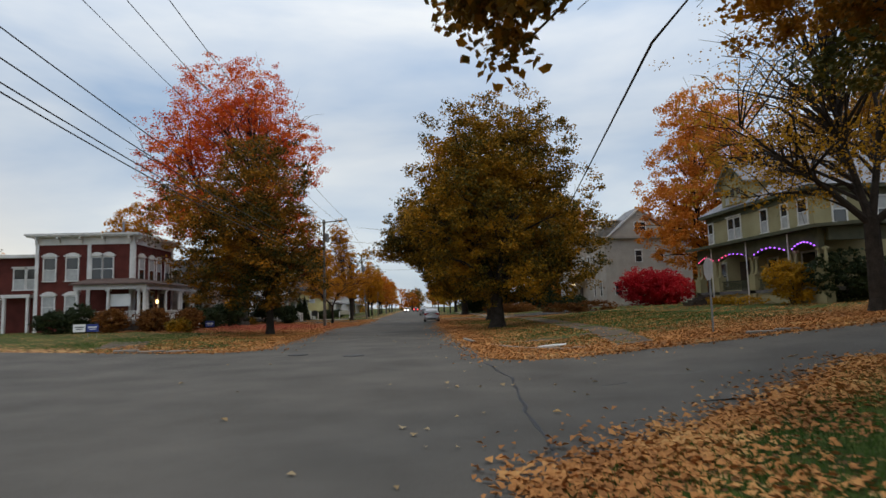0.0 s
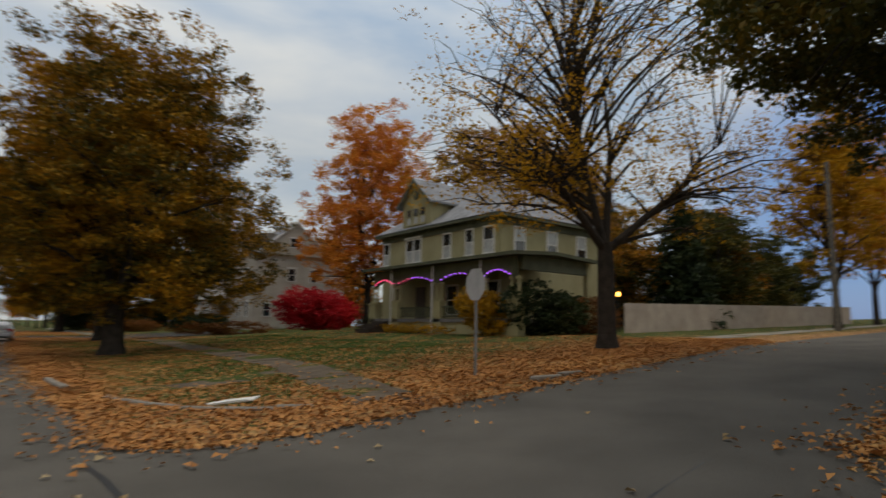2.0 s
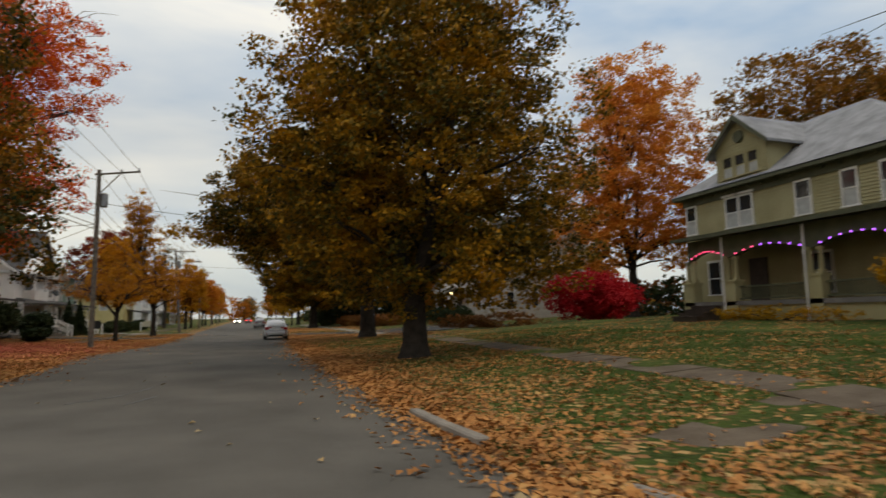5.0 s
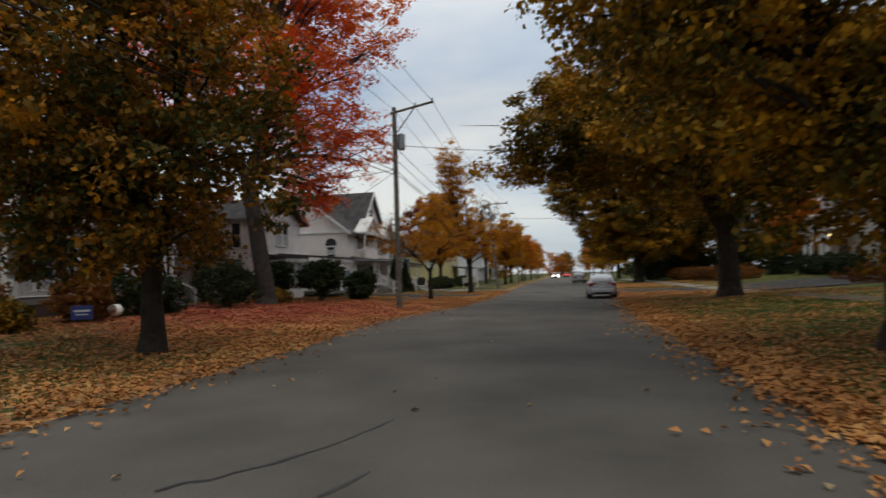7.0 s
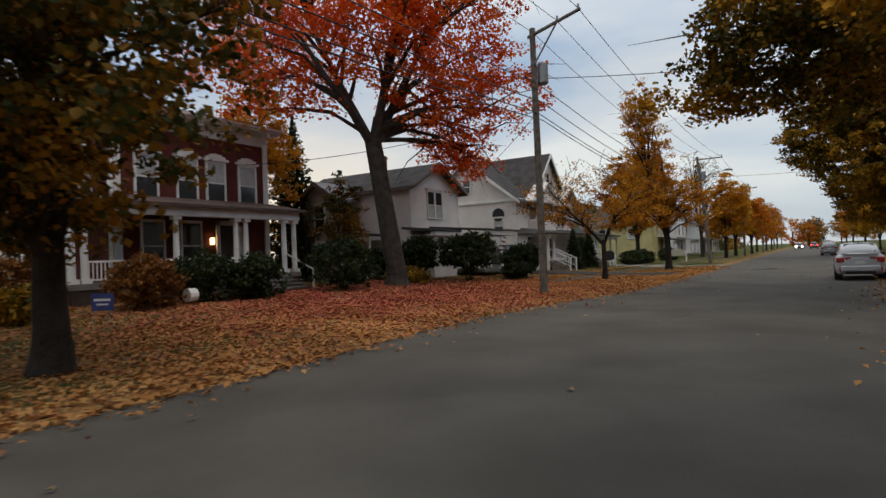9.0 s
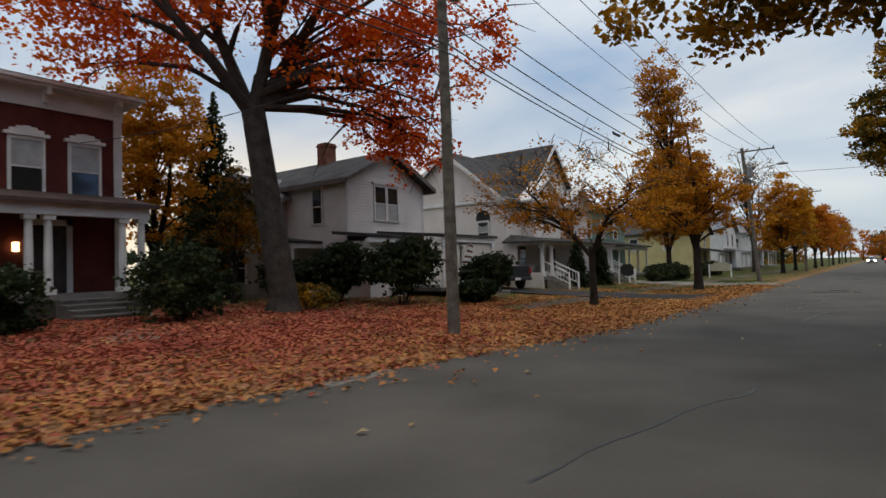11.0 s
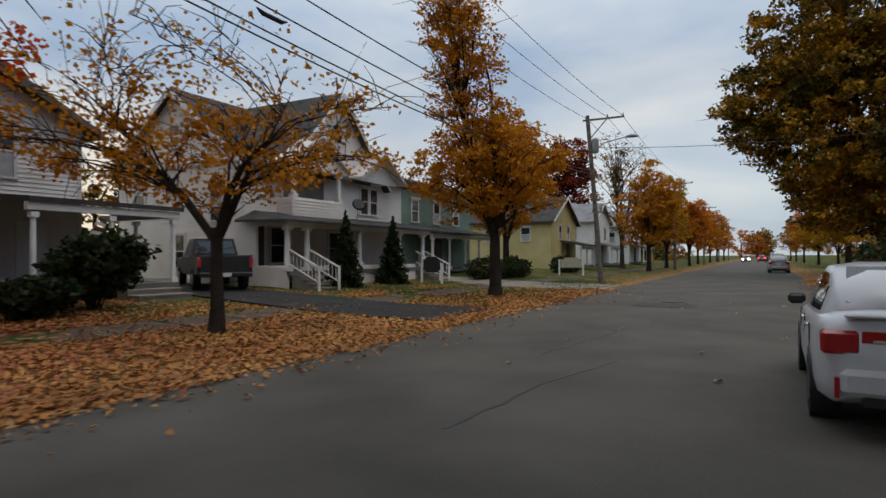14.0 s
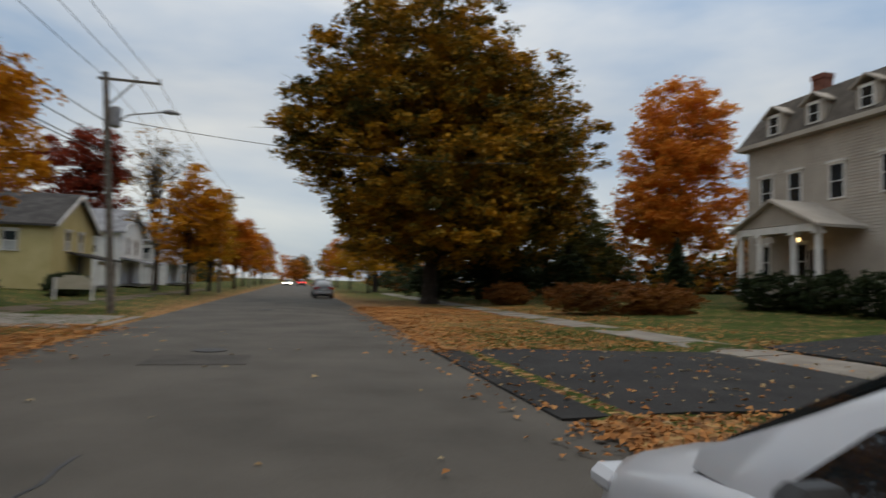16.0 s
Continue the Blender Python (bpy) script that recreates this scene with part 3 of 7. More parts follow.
def leaf_mesh(name, centres, size, material, parent, label="", flat=0.0, cup=0.25, kind=""):
    """One mesh of small bent leaves at the given centres; flat: 1 lies level, 0 any way."""
    c = np.asarray(centres, float)
    k = len(c)
    nrm = rng.normal(size=(k, 3))
    nrm[:, 2] = np.abs(nrm[:, 2]) + 0.25
    nrm /= np.linalg.norm(nrm, axis=1, keepdims=True)
    nrm = nrm * (1 - flat) + np.array([0, 0, 1]) * flat
    nrm /= np.linalg.norm(nrm, axis=1, keepdims=True)
    a = np.cross(nrm, rng.normal(size=(k, 3)))
    a /= np.linalg.norm(a, axis=1, keepdims=True)
    d = np.cross(nrm, a)
    s = size * rng.uniform(0.6, 1.3, (k, 1))
    tip, tail, r, q = c + a * s * 0.62, c - a * s * 0.55, c + d * s * 0.45 + nrm * s * cup * 0.4, c - d * s * 0.45 + nrm * s * cup * 0.4
    co = np.stack([tail, r, tip, q], 1).reshape(-1, 3)
    me = quad_mesh(name, co, np.arange(k * 4).reshape(-1, 4))
    me.materials.append(material)
    ob = new(name, me)
    ob.parent = parent
    if label:
        ob["label"] = label
    if kind:
        ob["kind"] = kind
    return ob


def crown_points(lobes, count, clump, fill=0.5):
    """Leaf centres gathered in clumps over the outer part of the lobes (cx, cy, cz, rx, ry, rz), and the clumps' centres."""
    vol = np.array([q[3] * q[4] * q[5] for q in lobes]) ** 0.7
    vol = vol / vol.sum()
    pts, mids = [], []
    for q, share in zip(lobes, vol):
        k = max(6, int(count * share / clump[1]))
        d = rng.normal(size=(k, 3))
        d /= np.linalg.norm(d, axis=1, keepdims=True)
        rad = 1 - (1 - fill) * rng.random(k) ** 1.6
        rad *= 1 + 0.16 * np.sin(5 * d[:, 0] + q[0]) * np.sin(4 * d[:, 1] + 3 * d[:, 2])
        m = np.array(q[:3]) + d * rad[:, None] * np.array(q[3:])
        mids.append(m)
        per = int(clump[1])
        ball = rng.normal(size=(k, per, 3))
        ball *= 1.75 * rng.random((k, per, 1)) ** 0.55 / np.linalg.norm(ball, axis=2, keepdims=True)
        spread = ball * clump[0] * np.array([1, 1, 0.55]) * rng.uniform(0.6, 1.35, (k, 1, 1))
        pts.append((m[:, None] + spread).reshape(-1, 3))
    return np.concatenate(pts), np.concatenate(mids)


def tree(name, x, y, label, trunk, fork, lobes, leaves, count, size, clump=(0.55, 26), fill=0.5, limbs=26, bark=None, lean=(0.0, 0.0), twigs=3, category="tree", crown_label="", forks=3, leafless=0.0):
    """trunk: radius at the base; fork: height of the first limbs; lobes: the crown's parts, from the tree's foot."""
    z = float(ground_z(x, y))
    root = thing(name, x, y, z, label, category)
    count, size, clump = int(count * 1.9), size * 0.72, (clump[0] * 0.88, int(clump[1] * 3.0))
    pts, mids = crown_points(lobes, count, clump, fill)
    bm = bmesh.new()
    top = max(q[2] + q[5] * 0.75 for q in lobes)
    foot = [(0, 0, -0.15), (0.01, 0, 0.12), (0.02, 0.01, 0.5), (lean[0] * fork * 0.5, lean[1] * fork * 0.5, fork * 0.55), (lean[0] * fork, lean[1] * fork, fork)]
    tube(bm, foot, [trunk * 1.55, trunk * 1.28, trunk * 1.03, trunk * 0.92, trunk * 0.84], 12)
    head = Vector(foot[-1])
    leaders = []
    for i in range(forks):
        q = lobes[i % len(lobes)]
        a = 2 * math.pi * (i + 0.3) / forks
        end = Vector((q[0] + q[3] * 0.3 * math.cos(a), q[1] + q[4] * 0.3 * math.sin(a), max(fork + 1.0, q[2] + q[5] * 0.6)))
        mid = head.lerp(end, 0.45) + Vector((math.cos(a), math.sin(a), 0)) * trunk * 1.6
        path = [head - Vector((0, 0, 0.3)), head.lerp(mid, 0.5) + Vector((math.cos(a), math.sin(a), 0)) * trunk * 0.4, mid, mid.lerp(end, 0.55) + Vector(rng.normal(size=3)) * 0.2, end]
        part("limb", tube(bmesh.new(), path, [trunk * k for k in ((0.66, 0.56, 0.40, 0.22, 0.05) if forks < 4 else (0.50, 0.40, 0.28, 0.15, 0.04))], 8), bark or M_BARK, root)
        leaders.append(path)
    part("trunk", bm, bark or M_BARK, root)
    bm = bmesh.new()
    order = rng.permutation(len(mids))[:limbs]
    for j, i in enumerate(order):
        m = Vector(mids[i])
        lead = min(leaders, key=lambda p: (p[2] - m).length)
        s = min(0.92, max(0.06, (m.z - head.z) / max(0.5, lead[-1].z - head.z) * 0.75 - 0.08))
        k = s * 4
        base = lead[int(k)].lerp(lead[min(4, int(k) + 1)], k - int(k))
        d = m - base
        if d.length < 0.4:
            continue
        sag = Vector((0, 0, (0.10 if d.length < 8.5 else 0.32) * d.length))
        r0 = trunk * (0.10 + 0.22 * (1 - s)) * min(1.0, d.length / 4 + 0.35)
        path = [base, base.lerp(m, 0.35) + sag + Vector(rng.normal(size=3)) * 0.06 * d.length * 0.5, base.lerp(m, 0.7) + sag * 0.8, m]
        tube(bm, path, [r0, r0 * 0.72, r0 * 0.42, 0.012], 5, False)
        for _ in range(twigs):
            f = rng.uniform(0.35, 1.0)
            o = path[1].lerp(path[3], f)
            e = o + d.normalized() * rng.uniform(0.3, 1.0) * 0.22 * d.length + Vector(rng.normal(size=3)) * 0.16 * d.length
            tube(bm, [o, o.lerp(e, 0.5) + Vector((0, 0, 0.05 * d.length)), e], [max(0.012, r0 * 0.32), max(0.009, r0 * 0.2), 0.006], 4, False)
    part("branch_frame", bm, bark or M_BARK, root)
    if leafless:
        keep = rng.random(len(pts)) > leafless * smooth(fork, top, pts[:, 2])
        pts = pts[keep]
    leaf_mesh("crown", pts, size, leaves, root, crown_label, kind="stuff")
    return root


def shrub(name, x, y, label, lobes, leaves, count, size, clump=(0.16, 18), fill=0.55, category="bush", stems=9, group=""):
    z = float(ground_z(x, y))
    root = thing(name, x, y, z, label, category, group)
    pts, mids = crown_points(lobes, count, clump, fill)
    pts = pts[pts[:, 2] > 0.02]
    bm = bmesh.new()
    for m in mids[rng.permutation(len(mids))[:stems]]:
        m = Vector(m)
        tube(bm, [(m.x * 0.15, m.y * 0.15, -0.05), (m.x * 0.5, m.y * 0.5, m.z * 0.5), m], [0.03, 0.02, 0.008], 5)
    part("stem_frame", bm, M_BARK, root)
    leaf_mesh("foliage", pts, size, leaves, root, kind="stuff")
    return root


def conifer(name, x, y, label, H, R, leaves, count=9000, size=0.16, trunk=0.12, base=0.3, category="tree"):
    root = thing(name, x, y, float(ground_z(x, y)), label, category)
    part("trunk", tube(bmesh.new(), [(0, 0, -0.1), (0, 0, H * 0.5), (0, 0, H * 0.97)], [trunk, trunk * 0.6, 0.01], 8), M_BARK, root)
    h = base + (H - base) * (1 - np.sqrt(rng.random(count)))
    tier = np.floor(h / (H * 0.055)) * (H * 0.055)
    a = rng.random(count) * 2 * np.pi
    a = np.round(a * 2.2 + tier) / 2.2 + rng.normal(size=count) * 0.12
    r = R * (1 - h / H) ** 0.85 * np.sqrt(rng.random(count)) * (0.85 + 0.3 * np.sin(a * 5 + tier * 7))
    zz = h - r * 0.18 + rng.normal(size=count) * 0.05
    leaf_mesh("foliage", np.stack([r * np.cos(a), r * np.sin(a), zz], 1), size, leaves, root, kind="stuff")
    return root


tree("street_tree", 5.3, 38.9, "broad dense maple with olive and orange autumn leaves", 0.46, 2.4,
     [(0.2, 0, 7.9, 6.0, 5.8, 5.6), (-0.6, 0.3, 11.6, 4.2, 4.3, 4.1), (1.7, -0.5, 11.2, 3.6, 3.7, 4.3), (4.8, 0.8, 5.8, 3.4, 3.4, 3.7), (-3.0, 1.0, 7.0, 3.0, 3.2, 3.7), (1.0, 0, 3.6, 4.2, 3.4, 2.3)], L_OLIVE, 62000, 0.19, (0.45, 26), 0.35, 40)
tree("street_tree", -9.6, 39.2, "dense street maple turning from dark green to orange", 0.25, 2.0,
     [(-0.9, -0.3, 6.6, 4.3, 4.3, 4.2), (-0.5, 0, 10.0, 3.2, 3.2, 3.3), (1.3, -0.8, 4.1, 2.5, 2.5, 2.4), (-3.2, 0, 4.2, 2.7, 2.7, 2.5), (-4.6, -1.4, 7.4, 2.5, 2.5, 3.0), (-0.7, -1.2, 3.5, 2.8, 2.4, 1.9)], L_GREENOR, 34000, 0.18, (0.42, 24), 0.3, 46)
tree("red_maple", -16.3, 56.9, "tall old maple with a thick leaning trunk and scarlet leaves", 0.46, 6.8,
     [(-1.0, 0.4, 20.6, 6.2, 6.2, 5.4), (2.6, 3.4, 17.0, 4.8, 4.8, 4.6), (-4.6, -1.6, 16.0, 4.6, 4.6, 4.4), (2.2, 3.2, 9.6, 4.2, 4.4, 2.8), (-3.6, -3.6, 10.4, 4.2, 4.2, 2.8), (2.0, -1.6, 11.4, 3.6, 3.6, 2.6), (0.2, 5.8, 6.9, 2.4, 2.8, 1.6)], L_RED, 44000, 0.21, (0.48, 14), 0.2, 110, M_BARK2, (-0.10, -0.08), 5, forks=5)
tree("street_tree", -9.1, 65.4, "small spreading street tree with golden leaves and a bare top", 0.135, 2.1,
     [(0, 0, 3.7, 2.8, 2.8, 1.2), (-1.9, -1.5, 4.2, 2.3, 2.3, 1.2), (1.4, 1.2, 4.1, 2.1, 2.1, 1.1), (-0.6, -0.4, 5.4, 3.0, 3.0, 1.0)], L_GOLDOR, 6800, 0.13, (0.28, 14), 0.3, 64, twigs=7, leafless=0.95)
tree("street_tree", -8.3, 77.5, "tall narrow street tree with golden orange leaves", 0.22, 2.3,
     [(-0.9, -0.5, 8.0, 1.6, 1.6, 3.4), (-1.4, -0.8, 10.8, 1.2, 1.2, 2.4), (-1.0, -0.4, 4.7, 2.4, 2.4, 1.9), (0.9, 0.3, 4.8, 1.9, 1.9, 1.7)], L_GOLDOR, 13000, 0.16, (0.30, 16), 0.25, 70, twigs=5, forks=2)
tree("shade_tree", 17.4, 21.5, "spreading shade tree, half bare, with yellow-green leaves", 0.31, 3.6,
     [(0, 0, 9.5, 6.8, 6.8, 4.8), (0.5, 0, 12.8, 5.2, 5.2, 4.0), (-3.6, 1.6, 6.6, 3.8, 3.8, 2.2), (3.6, -1.4, 6.4, 4.0, 4.0, 2.2), (0, 3.4, 6.4, 3.6, 3.6, 2.0)], L_YELLOW, 15000, 0.135, (0.45, 14), 0.3, 150, M_BARK, twigs=7, forks=4, leafless=0.75)
tree("corner_tree", 10.8, 5.0, "maple on the near corner with drooping green and orange leaves", 0.36, 4.6,
     [(0.5, 1.5, 8.8, 4.6, 3.6, 3.0), (-5.4, 1.2, 7.4, 3.4, 2.6, 1.4), (-2.0, 0.4, 7.0, 3.4, 3.0, 1.8), (-2.2, 5.6, 7.4, 2.6, 2.0, 1.2), (-10.0, 1.7, 4.5, 0.95, 0.8, 0.66)], L_OVER, 34000, 0.17, (0.32, 22), 0.3, 60)
tree("lawn_tree", 32.5, 63.0, "tall orange maple behind the houses", 0.4, 4.0,
     [(0.5, 0, 12.5, 7.0, 7.0, 7.4), (0.5, 0, 19.6, 5.2, 5.2, 5.0), (-3.4, 0, 9, 4.4, 4.4, 5.0), (5, 0, 9, 4, 4, 5)], L_PEACH, 30000, 0.30, (0.6, 20), 0.3, 40)
tree("lawn_tree", 42.0, 52.0, "dark orange and green tree behind the olive house", 0.4, 4.0,
     [(0, 0, 14.5, 7.5, 7.0, 6.0), (5, -3, 13, 6, 6, 5.5)], L_BRONZE, 20000, 0.34, (0.7, 20), 0.35, 20)
tree("street_tree", 7.8, 60.0, "massive street maple with olive-green and orange leaves", 0.55, 3.4,
     [(0, -0.5, 8.6, 6.4, 4.6, 5.0), (-1.5, -1.0, 13.0, 5.0, 4.4, 4.6), (-5.6, -3.0, 9.5, 4.4, 3.6, 3.8), (-9.2, -2.5, 6.9, 3.4, 2.4, 1.1), (-8.4, -4.5, 8.6, 2.4, 2.4, 1.8), (-3.0, -7.0, 7.6, 3.8, 2.6, 1.7), (-4.4, -9.0, 7.2, 2.6, 1.8, 1.1), (4.5, 0, 9, 5, 4.4, 5)], L_OLIVE, 66000, 0.24, (0.5, 26), 0.35, 50)
tree("street_tree", 9.2, 108.0, "massive street maple with olive and bronze leaves", 0.6, 3.0,
     [(0.5, 0, 11.0, 10.0, 8.0, 8.0), (-1.4, 0, 17.6, 8.2, 7.0, 6.8), (6.5, 0, 12.0, 6.5, 6.0, 7.5), (-8.0, 0, 12.5, 4.0, 4.0, 3.6), (1.5, 0, 6.6, 9.0, 7.0, 3.6)], L_OLIVE, 92000, 0.36, (0.62, 24), 0.35, 40)


# ---- houses ----
def gable_roof(bm, x0, x1, y0, y1, eave, peak, along="x", over=0.35, t=0.16):
    """Two slabs that meet at the ridge; along: the ridge's direction."""
    if along == "x":
        m, s = (y0 + y1) / 2, (peak - eave) / ((y1 - y0) / 2)
        for y, sg in ((y0, -1), (y1, 1)):
            slab(bm, [(x0 - over, y + sg * over, eave - s * over), (x1 + over, y + sg * over, eave - s * over), (x1 + over, m, peak), (x0 - over, m, peak)], t)
    else:
        m, s = (x0 + x1) / 2, (peak - eave) / ((x1 - x0) / 2)
        for x, sg in ((x0, -1), (x1, 1)):
            slab(bm, [(x + sg * over, y0 - over, eave - s * over), (x + sg * over, y1 + over, eave - s * over), (m, y1 + over, peak), (m, y0 - over, peak)], t)
    return bm


def rake_boards(bm, face, plane, u0, u1, eave, peak, over=0.35, w=0.22, out=0.36):
    """Sloping boards along a gable."""
    m, s = (u0 + u1) / 2, (peak - eave) / ((u1 - u0) / 2)
    for u, sg in ((u0, -1), (u1, 1)):
        a, c = (u + sg * over, eave - s * over), (m, peak)
        q = [on_face(face, plane, h, n, z) for n in (out, out + 0.05) for h, z in (a, c, (c[0], c[1] - w - 0.1), (a[0], a[1] - w))]
        v = [bm.verts.new(p) for p in q]
        for f in ((0, 1, 2, 3), (7, 6, 5, 4), (0, 4, 5, 1), (1, 5, 6, 2), (2, 6, 7, 3), (3, 7, 4, 0)):
            bm.faces.new([v[i] for i in f])
    return bm


def brackets(house, face, plane, us, z, material, h=0.45, out=0.5):
    for u in us:
        bm = bmesh.new()
        bar(bm, face, plane, u - 0.07, u + 0.07, z - h * 0.45, z, 0, out)
        bar(bm, face, plane, u - 0.06, u + 0.06, z - h, z - h * 0.45, 0, out * 0.45)
        part("bracket", bm, material, house)


def base_at(x, y, drop=0.0):
    return float(ground_z(x, y)) - drop


# dark red brick house with a wrap-around porch
rh = thing("brick_house", -22.0, 47.0, 0.42, "dark red brick house with white trim, bracketed cornice and porch", "house")
W, L, HC = 7.4, 7.4, 7.45
part("wall", boxes((-W, 0, 0, L, -0.5, HC - 0.7)), M_BRICK, rh, "dark red painted brick wall")
part("frieze", boxes((-W - 0.06, 0.06, -0.06, L + 0.06, HC - 0.7, HC)), M_TRIM, rh)
part("cornice", boxes((-W - 0.6, 0.6, -0.6, L + 0.6, HC, HC + 0.14), (-W - 0.5, 0.5, -0.5, L + 0.5, HC - 0.1, HC)), M_TRIM, rh)
part("roof", slab(slab(slab(slab(bmesh.new(), [(-W - .6, -.6, HC + .14), (.6, -.6, HC + .14), (-W / 2, L / 2, HC + .75)], .02), [(.6, -.6, HC + .14), (.6, L + .6, HC + .14), (-W / 2, L / 2, HC + .75)], .02), [(.6, L + .6, HC + .14), (-W - .6, L + .6, HC + .14), (-W / 2, L / 2, HC + .75)], .02), [(-W - .6, L + .6, HC + .14), (-W - .6, -.6, HC + .14), (-W / 2, L / 2, HC + .75)], .02), M_ROOF, rh)
part("vent_pipe", tube(bmesh.new(), [(-1.6, 1.6, HC + 0.3), (-1.6, 1.6, HC + 1.3)], [0.09, 0.09], 8), M_STEEL, rh)
brackets(rh, "S", 0, [-W + 0.2, -5.6, -3.9, -2.2, -0.2], HC - 0.1, M_TRIM)
brackets(rh, "E", 0, [0.2, 2.4, 3.6, 5.0, L - 0.2], HC - 0.1, M_TRIM)
for u in (-W + 0.13, -3.35, -0.13):
    part("pilaster", bar(bmesh.new(), "S", 0, u - 0.13, u + 0.13, 0, HC - 0.7, 0, 0.08), M_TRIM, rh)
for u in (0.13, L - 0.13):
    part("pilaster", bar(bmesh.new(), "E", 0, u - 0.13, u + 0.13, 0, HC - 0.7, 0, 0.08), M_TRIM, rh)
for u in (-6.3, -4.6, -2.75, -1.9):
    window(rh, "S", 0, u, 3.95, 0.72 if u > -3 else 0.85, 1.75, M_TRIM, (M_CURTAIN, M_GLASS) if u < -3 else None, 2)
for u in (-6.3, -4.6):
    window(rh, "S", 0, u, 1.2, 0.85, 1.5, M_TRIM, (M_CURTAIN, M_CURTAIN), 2)
for u in (1.3, 3.1, 4.5, 6.2):
    window(rh, "E", 0, u, 3.95, 0.85, 1.7, M_TRIM, (M_GLASS, M_CURTAIN), 2)
for u in (1.5, 3.2):
    window(rh, "E", 0, u, 1.1, 0.85, 1.9, M_TRIM)
d = part("door", boxes((0.0, 0.06, 4.6, 5.6, 0.75, 2.95)), M_DOOR, rh, "dark panelled front door")
part("door_frame", boxes((0, 0.1, 4.42, 4.6, 0.75, 3.15), (0, 0.1, 5.6, 5.78, 0.75, 3.15), (0, 0.1, 4.42, 5.78, 2.95, 3.15)), M_TRIM, d)
part("west_wing", boxes((-W - 8, -W, 1.2, L - 0.5, -0.5, 6.0)), M_BRICK, rh)
part("west_wing_cornice", boxes((-W - 8.4, -W, 0.8, L - 0.1, 5.9, 6.15)), M_TRIM, rh)
for u in (-8.3, -9.3, -12):
    window(rh, "S", 1.2, u, 3.4, 0.8, 1.6, M_TRIM, (M_CURTAIN, M_GLASS), 1)
window(rh, "S", 1.2, -11.2, 0.9, 0.8, 1.6, M_TRIM, None, 1)
part("side_entrance", boxes((-10.2, -8.0, 0.4, 1.2, 2.75, 3.0), (-10.1, -9.9, 0.45, 0.65, 0, 2.75), (-8.3, -8.1, 0.45, 0.65, 0, 2.75)), M_TRIM, rh)
part("porch_floor", boxes((0, 2.2, -2.7, L - 0.1, 0.55, 0.75), (-3.0, 0, -2.7, 0, 0.55, 0.75)), M_PORCH, rh)
part("porch_skirt", boxes((2.1, 2.16, -2.6, L - 0.1, -0.4, 0.55), (-3.0, 2.1, -2.62, -2.56, -0.4, 0.55)), M_DOOR, rh)
part("porch_beam", boxes((1.95, 2.2, -2.7, L - 0.1, 3.1, 3.5), (-3.0, 1.95, -2.7, -2.45, 3.1, 3.5)), M_TRIM, rh)
rf = slab(bmesh.new(), [(0, -0.2, 4.05), (2.45, -2.95, 3.55), (2.45, L + 0.1, 3.55), (0, L + 0.1, 4.05)], 0.12)
slab(rf, [(-3.2, -0.2, 4.05), (-3.2, -2.95, 3.55), (2.45, -2.95, 3.55), (0, -0.2, 4.05)], 0.12)
part("porch_roof", rf, M_ROOFR, rh, "faded red-brown porch roof")
for px_, py_ in ((2.0, -2.5), (2.0, -2.1), (1.6, -2.5), (-0.6, -2.5), (-2.8, -2.5), (2.0, 1.2), (2.0, 3.9), (2.0, 4.4), (2.0, 6.5), (2.0, L - 0.3)):
    porch_post(rh, px_, py_, 0.75, 3.1, 0.12, M_TRIM)
for a, c in (((2.0, -2.1), (2.0, 1.2)), ((2.0, 1.2), (2.0, 3.9)), ((-0.6, -2.5), (1.6, -2.5)), ((-2.8, -2.5), (-0.6, -2.5))):
    railing(rh, a, c, 0.75, M_TRIM)
steps(rh, 2.2, 3.7, 4.5, 6.4, 0.75, 4, M_PORCH)
part("hand_rail", tube(tube(bmesh.new(), [(2.1, 6.5, 1.6), (3.8, 6.5, 0.85)], [0.04, 0.04], 6), [(3.75, 6.5, -0.1), (3.75, 6.5, 0.9)], [0.05, 0.05], 6), M_TRIM, rh)
part("house_banner", boxes((-0.6, 0.9, -2.3, -2.26, 1.85, 2.75)), M_WHITE, rh, "blank white banner hung in the porch")
part("porch_lantern", boxes((0.02, 0.16, 4.1, 4.26, 2.1, 2.4), bevel=0.02), M_LAMP, rh, "lit porch lantern")

# white clapboard house with a front gable
wh = thing("clapboard_house", -20.0, 63.4, 0.32, "white clapboard house with a front gable and porch", "house")
bm = siding(bmesh.new(), "E", 0, [(0, 0.3), (5.6, 0.3), (5.6, 5.6), (2.8, 6.95), (0, 5.6)])
siding(bm, "S", 0, [(-9, 0.3), (0, 0.3), (0, 5.6), (-9, 5.6)])
siding(bm, "N", 5.6, [(-9, 0.3), (0, 0.3), (0, 5.6), (-9, 5.6)])
part("siding", bm, M_SIDING, wh, "white lapped clapboards")
part("wall", boxes((-9, -0.004, 0.004, 5.596, -0.4, 5.55)), M_SIDING, wh)
part("roof", gable_roof(bmesh.new(), -9, 0.1, 0, 5.6, 5.75, 7.2, "x", 0.45), M_ROOF, wh, "dark shingle roof")
part("rake_board", rake_boards(bmesh.new(), "E", 0.1, 0, 5.6, 5.75, 7.2, 0.45, 0.2, 0.46), M_FASCIA, wh)
for y_ in (-0.47, 6.0):
    part("eave_board", boxes((-9, 0.5, y_, y_ + 0.07, 5.3, 5.52)), M_FASCIA, wh)
for u in (0.06, 5.54):
    part("corner_board", bar(bmesh.new(), "E", 0, u - 0.07, u + 0.07, 0.2, 5.6, 0, 0.04), M_TRIM, wh)
